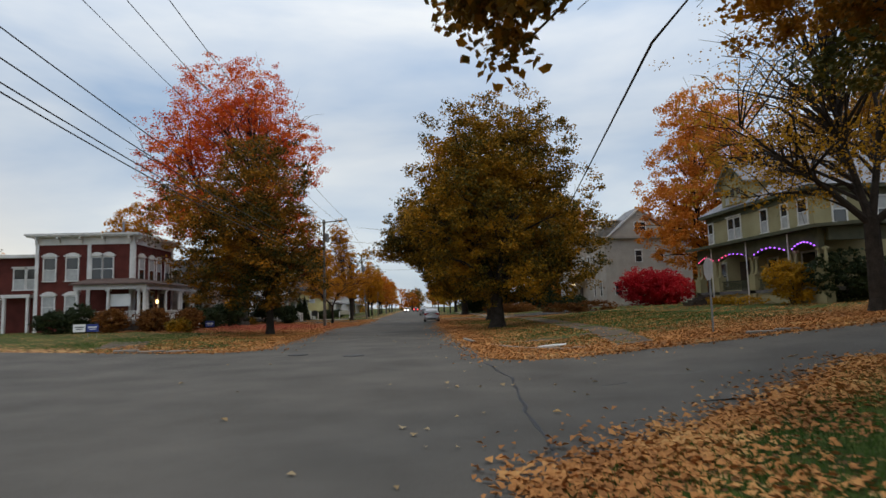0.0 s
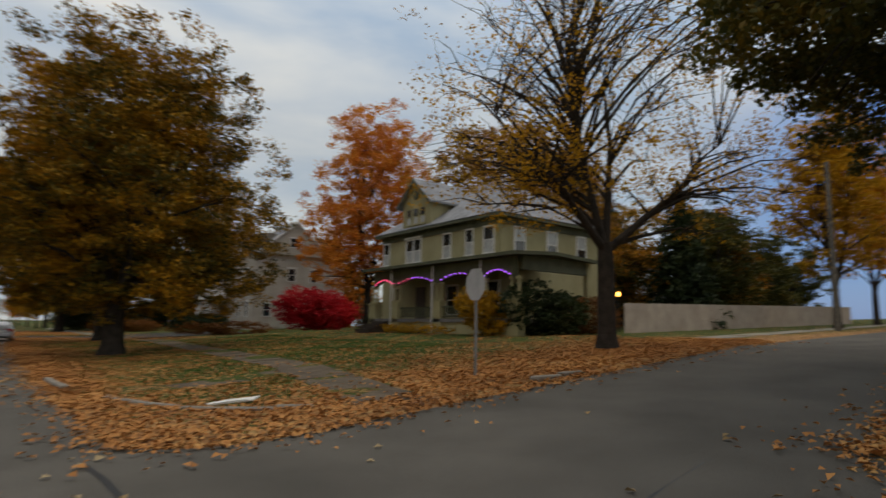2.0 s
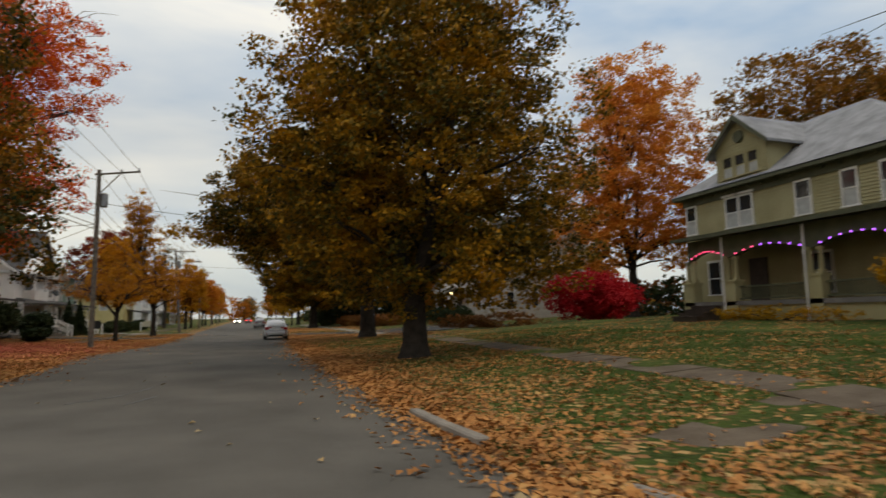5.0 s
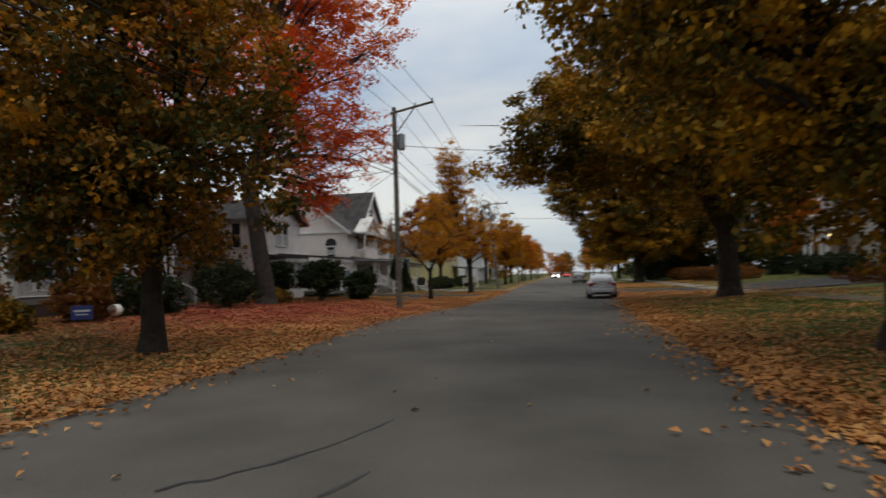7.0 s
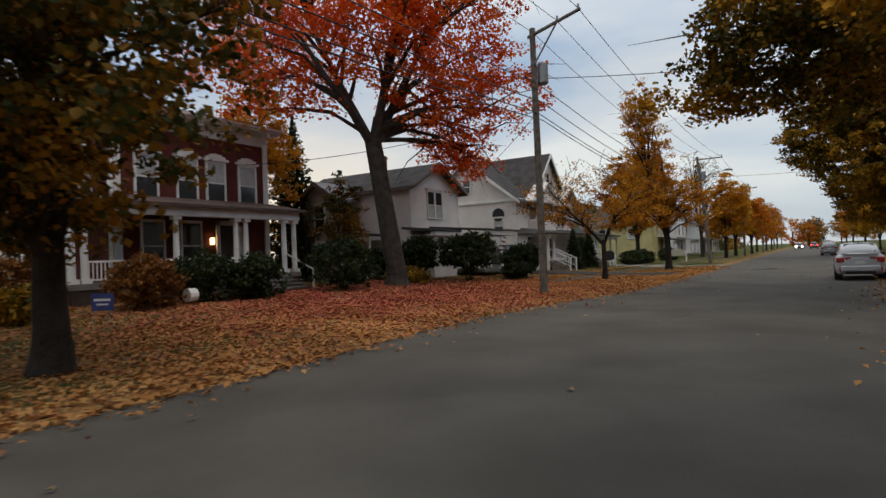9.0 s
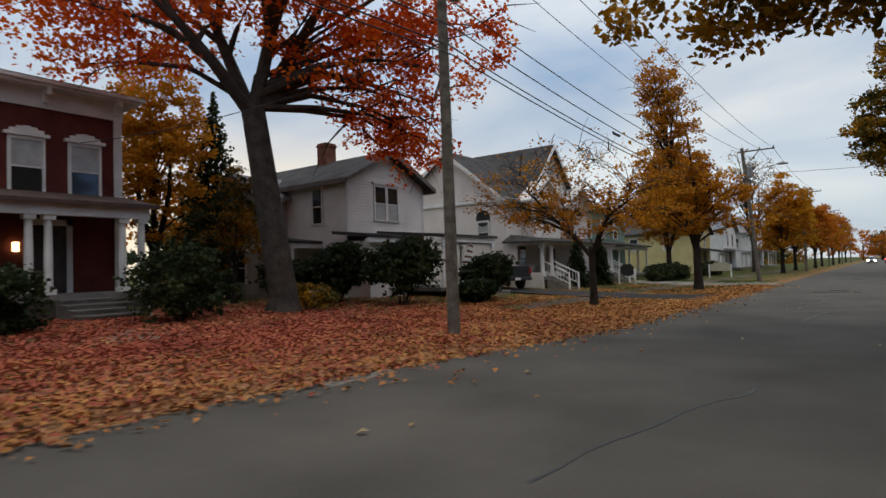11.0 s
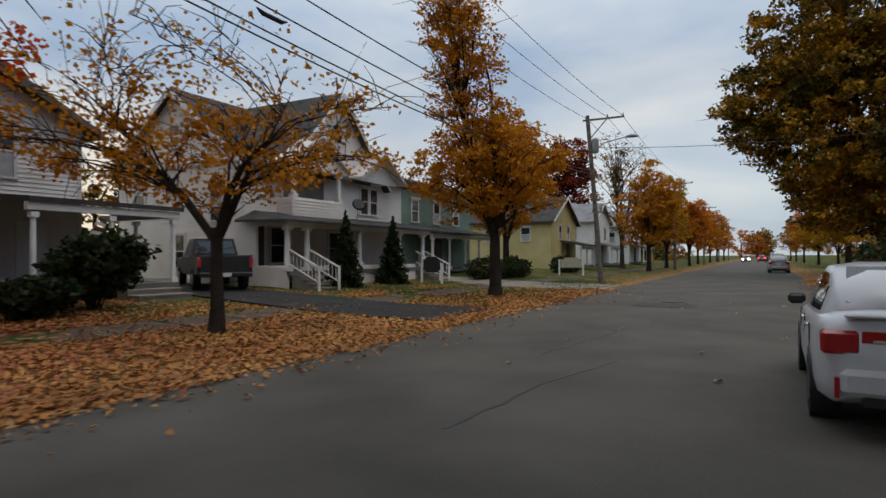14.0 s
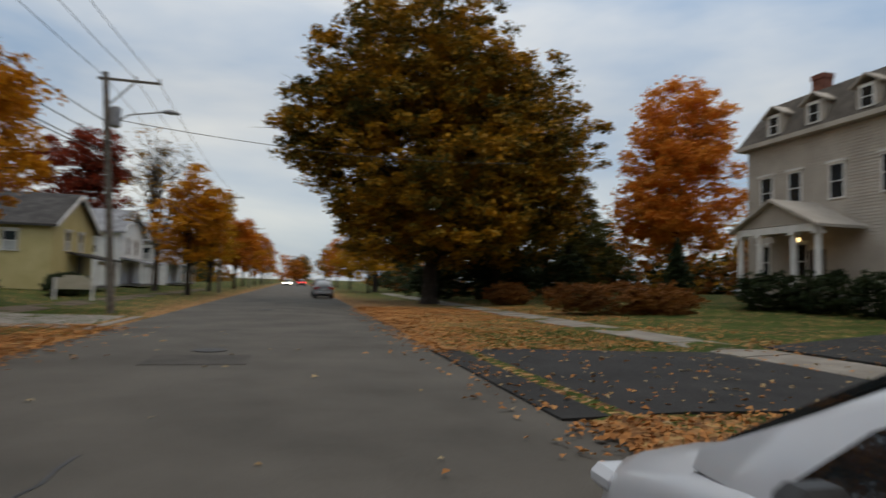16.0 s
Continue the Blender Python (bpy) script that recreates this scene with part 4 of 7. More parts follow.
window(wh, "E", 0, 2.25, 3.75, 0.72, 1.6, M_TRIM, (M_CURTAIN, M_GLASS), 1)
window(wh, "S", 0, -1.9, 3.6, 0.62, 1.6, M_TRIM, None, 1)
window(wh, "E", 0, 3.15, 3.75, 0.72, 1.6, M_TRIM, (M_CURTAIN, M_GLASS), 1)
part("chimney", boxes((-4.6, -3.9, 2.4, 3.1, 6.6, 8.2), (-4.65, -3.85, 2.35, 3.15, 8.0, 8.1)), M_CHIM, wh, "brick chimney")
# set-back wing
bm = siding(bmesh.new(), "E", -4.2, [(-1.7, 0.3), (0, 0.3), (0, 5.2), (-1.7, 5.2)])
siding(bm, "S", -1.7, [(-7, 0.3), (-4.2, 0.3), (-4.2, 5.2), (-5.6, 6.1), (-7, 5.2)])
part("wing_siding", bm, M_TAN, wh)
part("wing_wall", boxes((-7, -4.204, -1.696, 0, -0.4, 5.15)), M_TAN, wh)
part("wing_roof", gable_roof(bmesh.new(), -7, -4.2, -1.7, 0.3, 5.3, 6.2, "y", 0.45), M_ROOFG, wh)
part("wing_rake_board", rake_boards(bmesh.new(), "S", -1.7, -7, -4.2, 5.3, 6.2, 0.45, 0.2, 0.46), M_FASCIA, wh)
window(wh, "E", -4.2, -0.9, 3.1, 0.75, 1.6, M_TRIM, None, 1)
window(wh, "S", -1.7, -5.6, 3.1, 0.75, 1.6, M_TRIM, None, 1)
window(wh, "S", -1.7, -5.6, 0.9, 0.75, 1.4, M_TRIM, None, 1)
part("side_porch_roof", slab(bmesh.new(), [(-4.2, -1.9, 3.05), (-1.6, -1.9, 2.75), (-1.6, -0.02, 2.75), (-4.2, -0.02, 3.05)], 0.12), M_ROOF, wh)
part("side_porch_beam", boxes((-1.85, -1.65, -1.8, -0.02, 2.42, 2.64), (-4.2, -1.85, -1.8, -1.62, 2.42, 2.64)), M_TRIM, wh)
porch_post(wh, -1.75, -1.7, 0.4, 2.5, 0.08, M_TRIM)
part("side_door", boxes((-4.19, -4.1, -1.3, -0.5, 0.4, 2.4)), M_DOOR, wh)
# bay and front porch
part("bay_wall", boxes((0, 2.0, -0.6, 1.9, -0.3, 2.6)), M_SIDING, wh)
for u in (0.1, 1.1):
    window(wh, "E", 2.0, u, 0.9, 0.6, 1.5, M_TRIM)
window(wh, "S", -0.6, 1.0, 0.9, 0.7, 1.5, M_TRIM)
part("porch_roof", slab(slab(bmesh.new(), [(0, -0.9, 3.1), (2.35, -0.9, 2.85), (2.35, 2.0, 2.85), (0, 2.0, 3.1)], 0.14), [(0, 2.0, 3.2), (4.0, 2.0, 2.85), (4.0, 6.6, 2.85), (0, 6.6, 3.2)], 0.14), M_ROOF, wh)
part("porch_beam", boxes((3.75, 3.93, 2.0, 6.5, 2.5, 2.7), (0, 3.75, 6.3, 6.48, 2.5, 2.7), (2.0, 2.3, -0.85, 2.0, 2.5, 2.7)), M_TRIM, wh)
part("porch_floor", boxes((0, 3.9, 1.9, 6.5, 0.3, 0.45)), M_PORCH, wh)
for px_, py_ in ((3.8, 2.2), (3.8, 4.3), (3.8, 6.35), (1.9, 6.35)):
    porch_post(wh, px_, py_, 0.45, 2.45, 0.075, M_WHITE)
steps(wh, 3.9, 4.9, 4.4, 6.2, 0.45, 2, M_CONC)
part("door", boxes((0.0, 0.06, 3.6, 4.5, 0.45, 2.4)), M_WHITE, wh)
window(wh, "E", 0, 2.6, 0.95, 0.7, 1.4, M_TRIM)
part("flag_pole", tube(bmesh.new(), [(3.8, 3.4, 1.4), (4.4, 3.7, 2.6)], [0.015, 0.012], 6), M_WHITE, wh)
for i in range(7):
    part("flag_stripe", slab(bmesh.new(), [(4.30 - 0.05 * i, 3.62 - 0.03 * i, 2.40 - 0.13 * i), (4.42 - 0.02 * i, 3.76, 2.30 - 0.12 * i), (4.40 - 0.02 * i, 3.75, 2.22 - 0.12 * i), (4.28 - 0.05 * i, 3.61 - 0.03 * i, 2.31 - 0.13 * i)], 0.008), M_WHITE if i % 2 else M_CHIM, wh)

# large white house with cross gables and a long porch
gb = thing("gabled_house", -18.2, 74.5, 0.22, "large white clapboard house with cross gables and long porch", "house")
bm = siding(bmesh.new(), "E", 0, [(0, 0.4), (12, 0.4), (12, 5.3), (0, 5.3)])
siding(bm, "S", 0, [(-8.2, 0.4), (0, 0.4), (0, 5.3), (-8.2, 5.3)])
siding(bm, "S", -0.06, [(-8.3, 5.5), (0.1, 5.5), (-4.1, 8.7)])
siding(bm, "E", 0.06, [(2.2, 5.5), (9.8, 5.5), (6.0, 9.4)])
siding(bm, "N", 12, [(-8.2, 0.4), (0, 0.4), (0, 5.3), (-8.2, 5.3)])
part("siding", bm, M_SIDING, gb, "white lapped clapboards")
part("wall", boxes((-8.2, -0.004, 0.004, 11.996, -0.4, 5.3)), M_SIDING, gb)
part("string_course", boxes((-8.3, 0.14, -0.14, 0.0, 5.3, 5.5), (0.0, 0.14, 0.0, 12.1, 5.3, 5.5)), M_WHITE, gb)
part("roof", gable_roof(bmesh.new(), -8.3, 0.1, -0.1, 8, 5.5, 8.8, "y", 0.35), M_ROOF, gb, "dark shingle roof")
part("cross_roof", gable_roof(bmesh.new(), -6, 0.05, 2.2, 9.8, 5.5, 9.5, "x", 0.4), M_ROOF, gb, "dark shingle roof")
part("north_roof", slab(slab(bmesh.new(), [(-8.4, 7, 8.0), (0.4, 7, 5.5), (0.4, 12.4, 5.45), (-8.4, 12.4, 5.45)], 0.12), [(-8.4, 7, 8.0), (-4, 7, 8.2), (0.4, 7, 5.5), (0.4, 7.1, 5.4)], 0.05), M_ROOF, gb)
part("rake_board", rake_boards(bmesh.new(), "E", 0.06, 2.2, 9.8, 5.5, 9.5, 0.4, 0.2, 0.4), M_WHITE, gb)
part("south_rake_board", rake_boards(bmesh.new(), "S", -0.06, -8.3, 0.1, 5.5, 8.8, 0.35, 0.2, 0.36), M_WHITE, gb)
for u0, u1, pk in ((1.6, 5.6, 6.9), (6.9, 10.6, 6.9)):
    part("pediment", slab(slab(bar(bmesh.new(), "E", 0.9 if u0 < 3 else 0.5, u0, u1, 5.25, 5.45, -0.9, 0.1), [(0, u0 - .2, 5.4), (1.15, u0 - .2, 5.4), (1.15, (u0 + u1) / 2, pk), (0, (u0 + u1) / 2, pk)], 0.12), [(0, (u0 + u1) / 2, pk), (1.15, (u0 + u1) / 2, pk), (1.15, u1 + .2, 5.4), (0, u1 + .2, 5.4)], 0.12), M_TRIM, gb)
    part("pediment_face", siding(bmesh.new(), "E", 0.9 if u0 < 3 else 0.55, [(u0, 5.45), (u1, 5.45), ((u0 + u1) / 2, pk - 0.1)]), M_SIDING, gb)
window(gb, "E", 0.06, 6.0, 7.0, 0.6, 0.9, M_TRIM)
window(gb, "E", 0, 8.3, 3.6, 0.62, 1.35, M_TRIM)
window(gb, "E", 0, 9.15, 3.6, 0.62, 1.35, M_TRIM)
window(gb, "S", -0.06, -4.1, 6.2, 0.6, 0.95, M_TRIM)
for u in (-6.6, -1.5):
    window(gb, "S", 0, u, 2.9 if u > -3 else 3.6, 0.7, 1.2, M_TRIM, (M_GLASS, M_CURTAIN))
window(gb, "S", 0, -3.9, 0.9, 0.75, 1.4, M_TRIM)
part("arched_light", tube(bmesh.new(), [(-1.5, -0.02, 4.35), (-1.5, -0.07, 4.35)], [0.5, 0.5], 20), M_GLASS, gb)
# upper balcony
part("balcony_front", siding(siding(boxes((0, 0.9, 1.9, 5.4, 3.0, 3.1)), "E", 0.9, [(1.9, 3.1), (5.4, 3.1), (5.4, 3.95), (1.9, 3.95)]), "S", 1.9, [(0, 3.1), (0.9, 3.1), (0.9, 3.95), (0, 3.95)]), M_SIDING, gb)
# flat darker panel on the wall: the recess's shade put into colour
part("balcony_recess_shade", boxes((0.01, 0.04, 2.3, 5.0, 3.95, 5.2)), M_INNER, gb)
for u in (2.1, 5.2):
    porch_post(gb, 0.78, u, 3.95, 5.25, 0.11, M_WHITE)
part("satellite_dish", tube(bmesh.new(), [(1.3, 6.1, 3.9), (1.36, 6.06, 3.93)], [0.32, 0.27], 16), M_BLACK, gb)
part("dish_mast", tube(bmesh.new(), [(1.15, 6.15, 3.0), (1.3, 6.1, 3.9)], [0.025, 0.02], 6), M_STEEL, gb)
# long porch, its south end closed by a wall with one wide opening
part("porch_floor", boxes((0, 2.5, 0.0, 11.2, 0.62, 0.78)), M_PORCH, gb)
pb = siding(bmesh.new(), "S", 0.0, [(0, -0.3), (2.42, -0.3), (2.42, 1.0), (0, 1.0)], 0.12)
part("end_siding", pb, M_SIDING, gb)
part("porch_end_pier", siding(bmesh.new(), "S", 0.0, [(0, 1.0), (0.75, 1.0), (0.75, 2.6), (0, 2.6)], 0.12), M_SIDING, gb)
part("porch_end_core", boxes((0, 2.40, 0.005, 0.12, -0.3, 0.98), (0, 0.74, 0.005, 0.12, 0.98, 2.6)), M_SIDING, gb)
part("apron_siding", siding(bmesh.new(), "E", 2.42, [(1.5, -0.3), (9.6, -0.3), (9.6, 0.95), (1.5, 0.95)], 0.12), M_SIDING, gb)
part("porch_beam", boxes((2.2, 2.45, 0.0, 11.2, 2.55, 2.8), (0, 2.2, 0.0, 0.2, 2.6, 2.8)), M_WHITE, gb)
part("porch_roof", slab(slab(bmesh.new(), [(0, 0.6, 3.3), (2.85, -0.45, 2.8), (2.85, 11.5, 2.8), (0, 11.5, 3.3)], 0.1), [(0, 0.6, 3.3), (0, -0.45, 2.85), (2.85, -0.45, 2.8)], 0.1), M_ROOF, gb)
for u in (0.12, 1.25, 4.8, 8.2, 10.6):
    porch_post(gb, 2.3, u, 0.95 if u not in (0.12, 1.25, 10.6) else 0.78, 2.55, 0.12, M_WHITE)
window(gb, "E", 0, 1.9, 1.1, 0.8, 1.5, M_TRIM)
window(gb, "E", 0, 5.9, 1.0, 1.0, 1.5, M_TRIM)
part("door", boxes((0.0, 0.07, 0.2, 1.1, 0.78, 2.75)), M_DOOR, gb)
for y0_, y1_ in ((0.15, 1.25), (9.7, 10.6)):
    steps(gb, 2.5, 3.9, y0_, y1_, 0.78, 4, M_CONC)
    for yy in (y0_ - 0.05, y1_ + 0.05):
        rb = tube(bmesh.new(), [(2.45, yy, 1.62), (3.95, yy, 0.92)], [0.04, 0.04], 6)
        tube(rb, [(2.45, yy, 1.05), (3.95, yy, 0.35)], [0.03, 0.03], 6)
        tube(rb, [(3.92, yy, -0.1), (3.92, yy, 1.0)], [0.06, 0.06], 6)
        for k in range(1, 8):
            s = k / 8
            tube(rb, [(2.45 + 1.5 * s, yy, 1.05 - 0.7 * s), (2.45 + 1.5 * s, yy, 1.62 - 0.7 * s)], [0.02, 0.02], 4)
        part("stair_rail", rb, M_WHITE, gb)


def plain_house(name, x, y, z, w, l, eave, peak, along, wall, roof, label, trims=None, wins=(), porch=None, turn=0.0, chimney=None):
    """A smaller house: lapped walls from (-w, 0) to (0, l), a gable roof, sash windows, a porch with posts."""
    h = thing(name, x, y, z, label, "house", turn=turn)
    t = trims or M_TRIM
    bm = bmesh.new()
    g = along
    siding(bm, "E", 0, [(0, 0.2), (l, 0.2), (l, eave), (l / 2, peak - 0.1), (0, eave)] if g == "x" else [(0, 0.2), (l, 0.2), (l, eave), (0, eave)], 0.16)
    siding(bm, "W", -w, [(0, 0.2), (l, 0.2), (l, eave), (l / 2, peak - 0.1), (0, eave)] if g == "x" else [(0, 0.2), (l, 0.2), (l, eave), (0, eave)], 0.16)
    siding(bm, "S", 0, [(-w, 0.2), (0, 0.2), (0, eave), (-w, eave)] if g == "x" else [(-w, 0.2), (0, 0.2), (0, eave), (-w / 2, peak - 0.1), (-w, eave)], 0.16)
    siding(bm, "N", l, [(-w, 0.2), (0, 0.2), (0, eave), (-w, eave)] if g == "x" else [(-w, 0.2), (0, 0.2), (0, eave), (-w / 2, peak - 0.1), (-w, eave)], 0.16)
    part("siding", bm, wall, h)
    part("wall", boxes((-w + .004, -0.004, 0.004, l - 0.004, -0.8, eave - 0.05)), wall, h)
    part("roof", gable_roof(bmesh.new(), -w, 0, 0, l, eave + 0.1, peak + 0.1, g, 0.4), roof, h)
    part("eave_trim", rake_boards(bmesh.new(), "E" if g == "x" else "S", 0, 0 if g == "x" else -w, l if g == "x" else 0, eave + .1, peak + .1, 0.4, 0.18, 0.41), t, h)
    part("eave_trim", rake_boards(bmesh.new(), "W" if g == "x" else "N", -w if g == "x" else l, 0 if g == "x" else -w, l if g == "x" else 0, eave + .1, peak + .1, 0.4, 0.18, 0.41), t, h)
    for f, u, zz, ww, hh in wins:
        window(h, f, {"E": 0, "W": -w, "S": 0, "N": l}[f], u, zz, ww, hh, t, random.choice((None, (M_CURTAIN, M_GLASS), (M_GLASS, M_CURTAIN))), 1)
    if chimney:
        cx, cy = chimney
        part("chimney", boxes((cx - .35, cx + .35, cy - .35, cy + .35, eave, peak + 1.1), (cx - .42, cx + .42, cy - .42, cy + .42, peak + 0.9, peak + 1.0)), M_CHIM, h)
    if porch:
        f, u0, u1, d, hh = porch
        bm = bar(bmesh.new(), f, {"E": 0, "W": -w, "S": 0}[f], u0, u1, 0.25, 0.42, 0.03, d)
        part("porch_floor", bm, M_PORCH, h)
        pl = {"E": 0, "W": -w, "S": 0}[f]
        part("porch_roof", slab(bmesh.new(), [on_face(f, pl, u0 - .25, .03, hh + .6), on_face(f, pl, u0 - .25, d + .3, hh + .15), on_face(f, pl, u1 + .25, d + .3, hh + .15), on_face(f, pl, u1 + .25, .03, hh + .6)], 0.14), roof, h)
        part("porch_beam", bar(bmesh.new(), f, pl, u0, u1, hh - 0.25, hh, d - .22, d), t, h)
        n_ = max(2, int((u1 - u0) / 2.2) + 1)
        for i in range(n_):
            u = u0 + 0.12 + (u1 - u0 - 0.24) * i / (n_ - 1)
            q = on_face(f, pl, u, d - 0.11, 0)
            porch_post(h, q[0], q[1], 0.42, hh - 0.25, 0.09, t)
        bm = bar(bmesh.new(), f, pl, (u0 + u1) / 2 - .5, (u0 + u1) / 2 + .5, 0.42, 2.5, 0.03, 0.09)
        part("door", bm, M_DOOR, h)
    return h


g2 = [("S", -2.0, 3.6, .8, 1.4), ("S", -4.5, 3.6, .8, 1.4), ("E", 2, 3.6, .8, 1.4), ("E", 5, 3.6, .8, 1.4), ("E", 8, 3.6, .8, 1.4), ("S", -2.5, 1.0, .8, 1.4)]
plain_house("green_house", -20.0, 89.0, 0.3, 9, 10.5, 6.2, 7.4, "y", M_GREEN, M_ROOF, "sage green two-storey house with a porch", M_TRIM, g2, ("E", 0.5, 10, 2.3, 2.7))
plain_house("yellow_house", -16.2, 108.5, 0.25, 10, 8, 4.6, 6.9, "x", M_YELLOW, M_ROOF, "pale yellow clapboard house with a dark roof", M_TRIM, [("S", -2.4, 2.7, .8, 1.2), ("S", -6, 2.7, .8, 1.2), ("E", 2.6, 2.9, .7, 1.2), ("E", 5.2, 2.9, .7, 1.2)], ("E", 3.0, 7.4, 2.0, 2.2), chimney=(-5, 4))
plain_house("white_house", -16.5, 125.0, 0.25, 9, 8, 5.4, 7.6, "x", M_WHITE, M_ROOFG, "small white house with a pale metal roof", M_TRIM, [("S", -2.4, 3.3, .8, 1.3), ("S", -5, 3.3, .8, 1.3), ("E", 2.4, 3.3, .7, 1.3), ("E", 5.4, 3.3, .7, 1.3)], ("E", 0.5, 7, 2.0, 2.3))
plain_house("white_house", -16.0, 143.0, 0.25, 9, 9, 5.6, 8.0, "x", M_WHITE, M_ROOFG, "white house with green shutters farther down the street", M_TRIM, [("S", -2.4, 3.3, .8, 1.3), ("S", -5, 3.3, .8, 1.3), ("E", 2.4, 3.3, .7, 1.3), ("E", 6, 3.3, .7, 1.3)], ("E", 0.5, 8, 2.0, 2.4))
plain_house("pale_house", 62.0, 47.0, 2.6, 9, 9, 6.0, 8.6, "x", M_WHITE, M_ROOF, "pale house behind the fence with dark windows", M_TRIM, [("S", -2.4, 3.6, .9, 1.4), ("S", -6, 3.6, .9, 1.4), ("W", 2.4, 3.6, .9, 1.4), ("W", 6, 3.6, .9, 1.4), ("S", -4, 1.0, .9, 1.4)], ("S", -8, -1, 2.0, 2.4))
plain_house("porch_house", 62.0, -6.0, 2.2, 10, 9, 5.6, 8.0, "y", M_WHITE, M_ROOF, "white house with a porch behind a tall hedge", M_TRIM, [("N", -2.4, 3.4, .9, 1.4), ("N", -6, 3.4, .9, 1.4), ("W", 3, 3.4, .9, 1.4)], None)
plain_house("grey_garage", -40.0, 41.0, 0.4, 8, 6, 2.8, 4.2, "x", M_ROOFG, M_ROOF, "low grey garage behind the brick house", M_TRIM, [], None)

# olive Victorian with a light-strung porch
gh_ = thing("victorian_house", 23.6, 33.4, 1.25, "olive Victorian house with a deep porch hung with coloured lights", "house")
EW, EL, EE = 9.2, 12.4, 6.75
bm = siding(bmesh.new(), "W", 0, [(0, 0.2), (EL, 0.2), (EL, EE), (0, EE)])
siding(bm, "S", 0, [(0, 0.2), (EW, 0.2), (EW, EE), (0, EE)])
siding(bm, "N", EL, [(0, 0.2), (EW, 0.2), (EW, EE), (0, EE)])
part("siding", bm, M_OLIVE, gh_, "olive lapped clapboards")
part("wall", boxes((0.004, EW, 0.004, EL - 0.004, -0.6, EE)), M_OLIVE, gh_)
part("cornice", boxes((-0.5, EW + 0.5, -0.5, EL + 0.5, EE, EE + 0.22), (-0.1, EW + 0.1, -0.1, EL + 0.1, EE - 0.4, EE)), M_OLIVE_D, gh_, "dark olive bracketed cornice")
brackets(gh_, "W", 0.1, [0.5 + 0.8 * i for i in range(15)], EE - 0.01, M_OLIVE_D, 0.3, 0.35)
rf = bmesh.new()
A, B, C, D = (-0.5, -0.5, EE + .22), (EW + .5, -0.5, EE + .22), (EW + .5, EL + .5, EE + .22), (-0.5, EL + .5, EE + .22)
R1, R2 = (EW / 2, 4.6, EE + 3.9), (EW / 2, EL - 4.6, EE + 3.9)
for q in ((A, B, R1), (B, C, R2, R1), (C, D, R2), (D, A, R1, R2)):
    slab(rf, q, 0.06)
part("roof", rf, M_ROOFG, gh_, "grey slate hip roof")
# front gable over the second window
gl = bmesh.new()
slab(gl, [(-0.6, 6.0, EE + 1.9), (-0.6, 8.0, EE + 3.7), (5.0, 8.0, EE + 3.7), (5.0, 6.0, EE + 1.9)], 0.14)
slab(gl, [(-0.6, 8.0, EE + 3.7), (-0.6, 10.0, EE + 1.9), (5.0, 10.0, EE + 1.9), (5.0, 8.0, EE + 3.7)], 0.14)
part("gable_roof", gl, M_ROOFG, gh_)
part("gable_core", boxes((-0.2, 4, 6.4, 9.6, EE + 0.2, EE + 1.9)), M_OLIVE, gh_)
part("gable_face", siding(bmesh.new(), "W", -0.22, [(6.4, EE + 0.2), (9.6, EE + 0.2), (9.6, EE + 2.2), (8.0, EE + 3.5), (6.4, EE + 2.2)]), M_OLIVE, gh_)
part("gable_rake", rake_boards(bmesh.new(), "W", -0.22, 6.2, 9.8, EE + 2.05, EE + 3.7, 0.2, 0.2, 0.36), M_OLIVE_D, gh_)
part("gable_rosette", tube(bmesh.new(), [(-0.24, 8.0, EE + 2.55), (-0.36, 8.0, EE + 2.55)], [0.34, 0.30], 16), M_OLIVE_D, gh_)
for u in (7.2, 8.0, 8.8):
    window(gh_, "W", -0.22, u, EE + 0.55, 0.55, 1.05, M_OLIVE, (M_CURTAIN, M_GLASS))
for u, w_ in ((0.85, .8), (2.6, .6), (4.8, .7), (8.05, .75), (8.95, .75), (11.9, .65)):
    window(gh_, "W", 0, u, 4.75, w_, 1.5, M_TRIM, (M_CURTAIN, M_GLASS), 1 if w_ == .75 else 0)
for u in (1.6, 4.4, 7.2):
    window(gh_, "S", 0, u, 4.75, 0.8, 1.5, M_TRIM, (M_GLASS, M_CURTAIN))
window(gh_, "W", 0, 10.4, 1.3, 0.8, 1.7, M_TRIM)
window(gh_, "W", 0, 0.6, 1.3, 1.2, 1.7, M_TRIM)
window(gh_, "W", 0, 4.2, 1.2, 1.0, 1.7, M_TRIM)
part("door", boxes((-0.07, 0, 7.0, 8.1, 0.85, 3.0)), M_DOOR, gh_)
part("porch_floor", boxes((-2.5, 0, -3.8, 10.0, 0.65, 0.85), (0, 3.0, -3.8, -0.05, 0.65, 0.85)), M_PORCH, gh_)
part("south_porch_roof", slab(bmesh.new(), [(0.01, -4.3, 4.3), (3.4, -4.3, 4.12), (3.4, -0.05, 4.5), (0.01, -0.05, 4.5)], 0.18), M_OLIVE_D, gh_)
part("south_porch_post", boxes((2.9, 3.2, -3.9, -3.6, -0.6, 4.0)), M_OLIVE, gh_)
part("south_porch_beam", boxes((-2.0, 3.2, -3.85, -3.6, 3.3, 4.0)), M_OLIVE_D, gh_)
part("porch_roof", slab(bmesh.new(), [(0, -4.3, 4.3), (-3.0, -4.3, 4.12), (-3.0, 10.3, 4.12), (0, 10.3, 4.5)], 0.18), M_OLIVE_D, gh_)
PIERS = (-3.6, -1.2, 2.66, 7.0, 9.66)
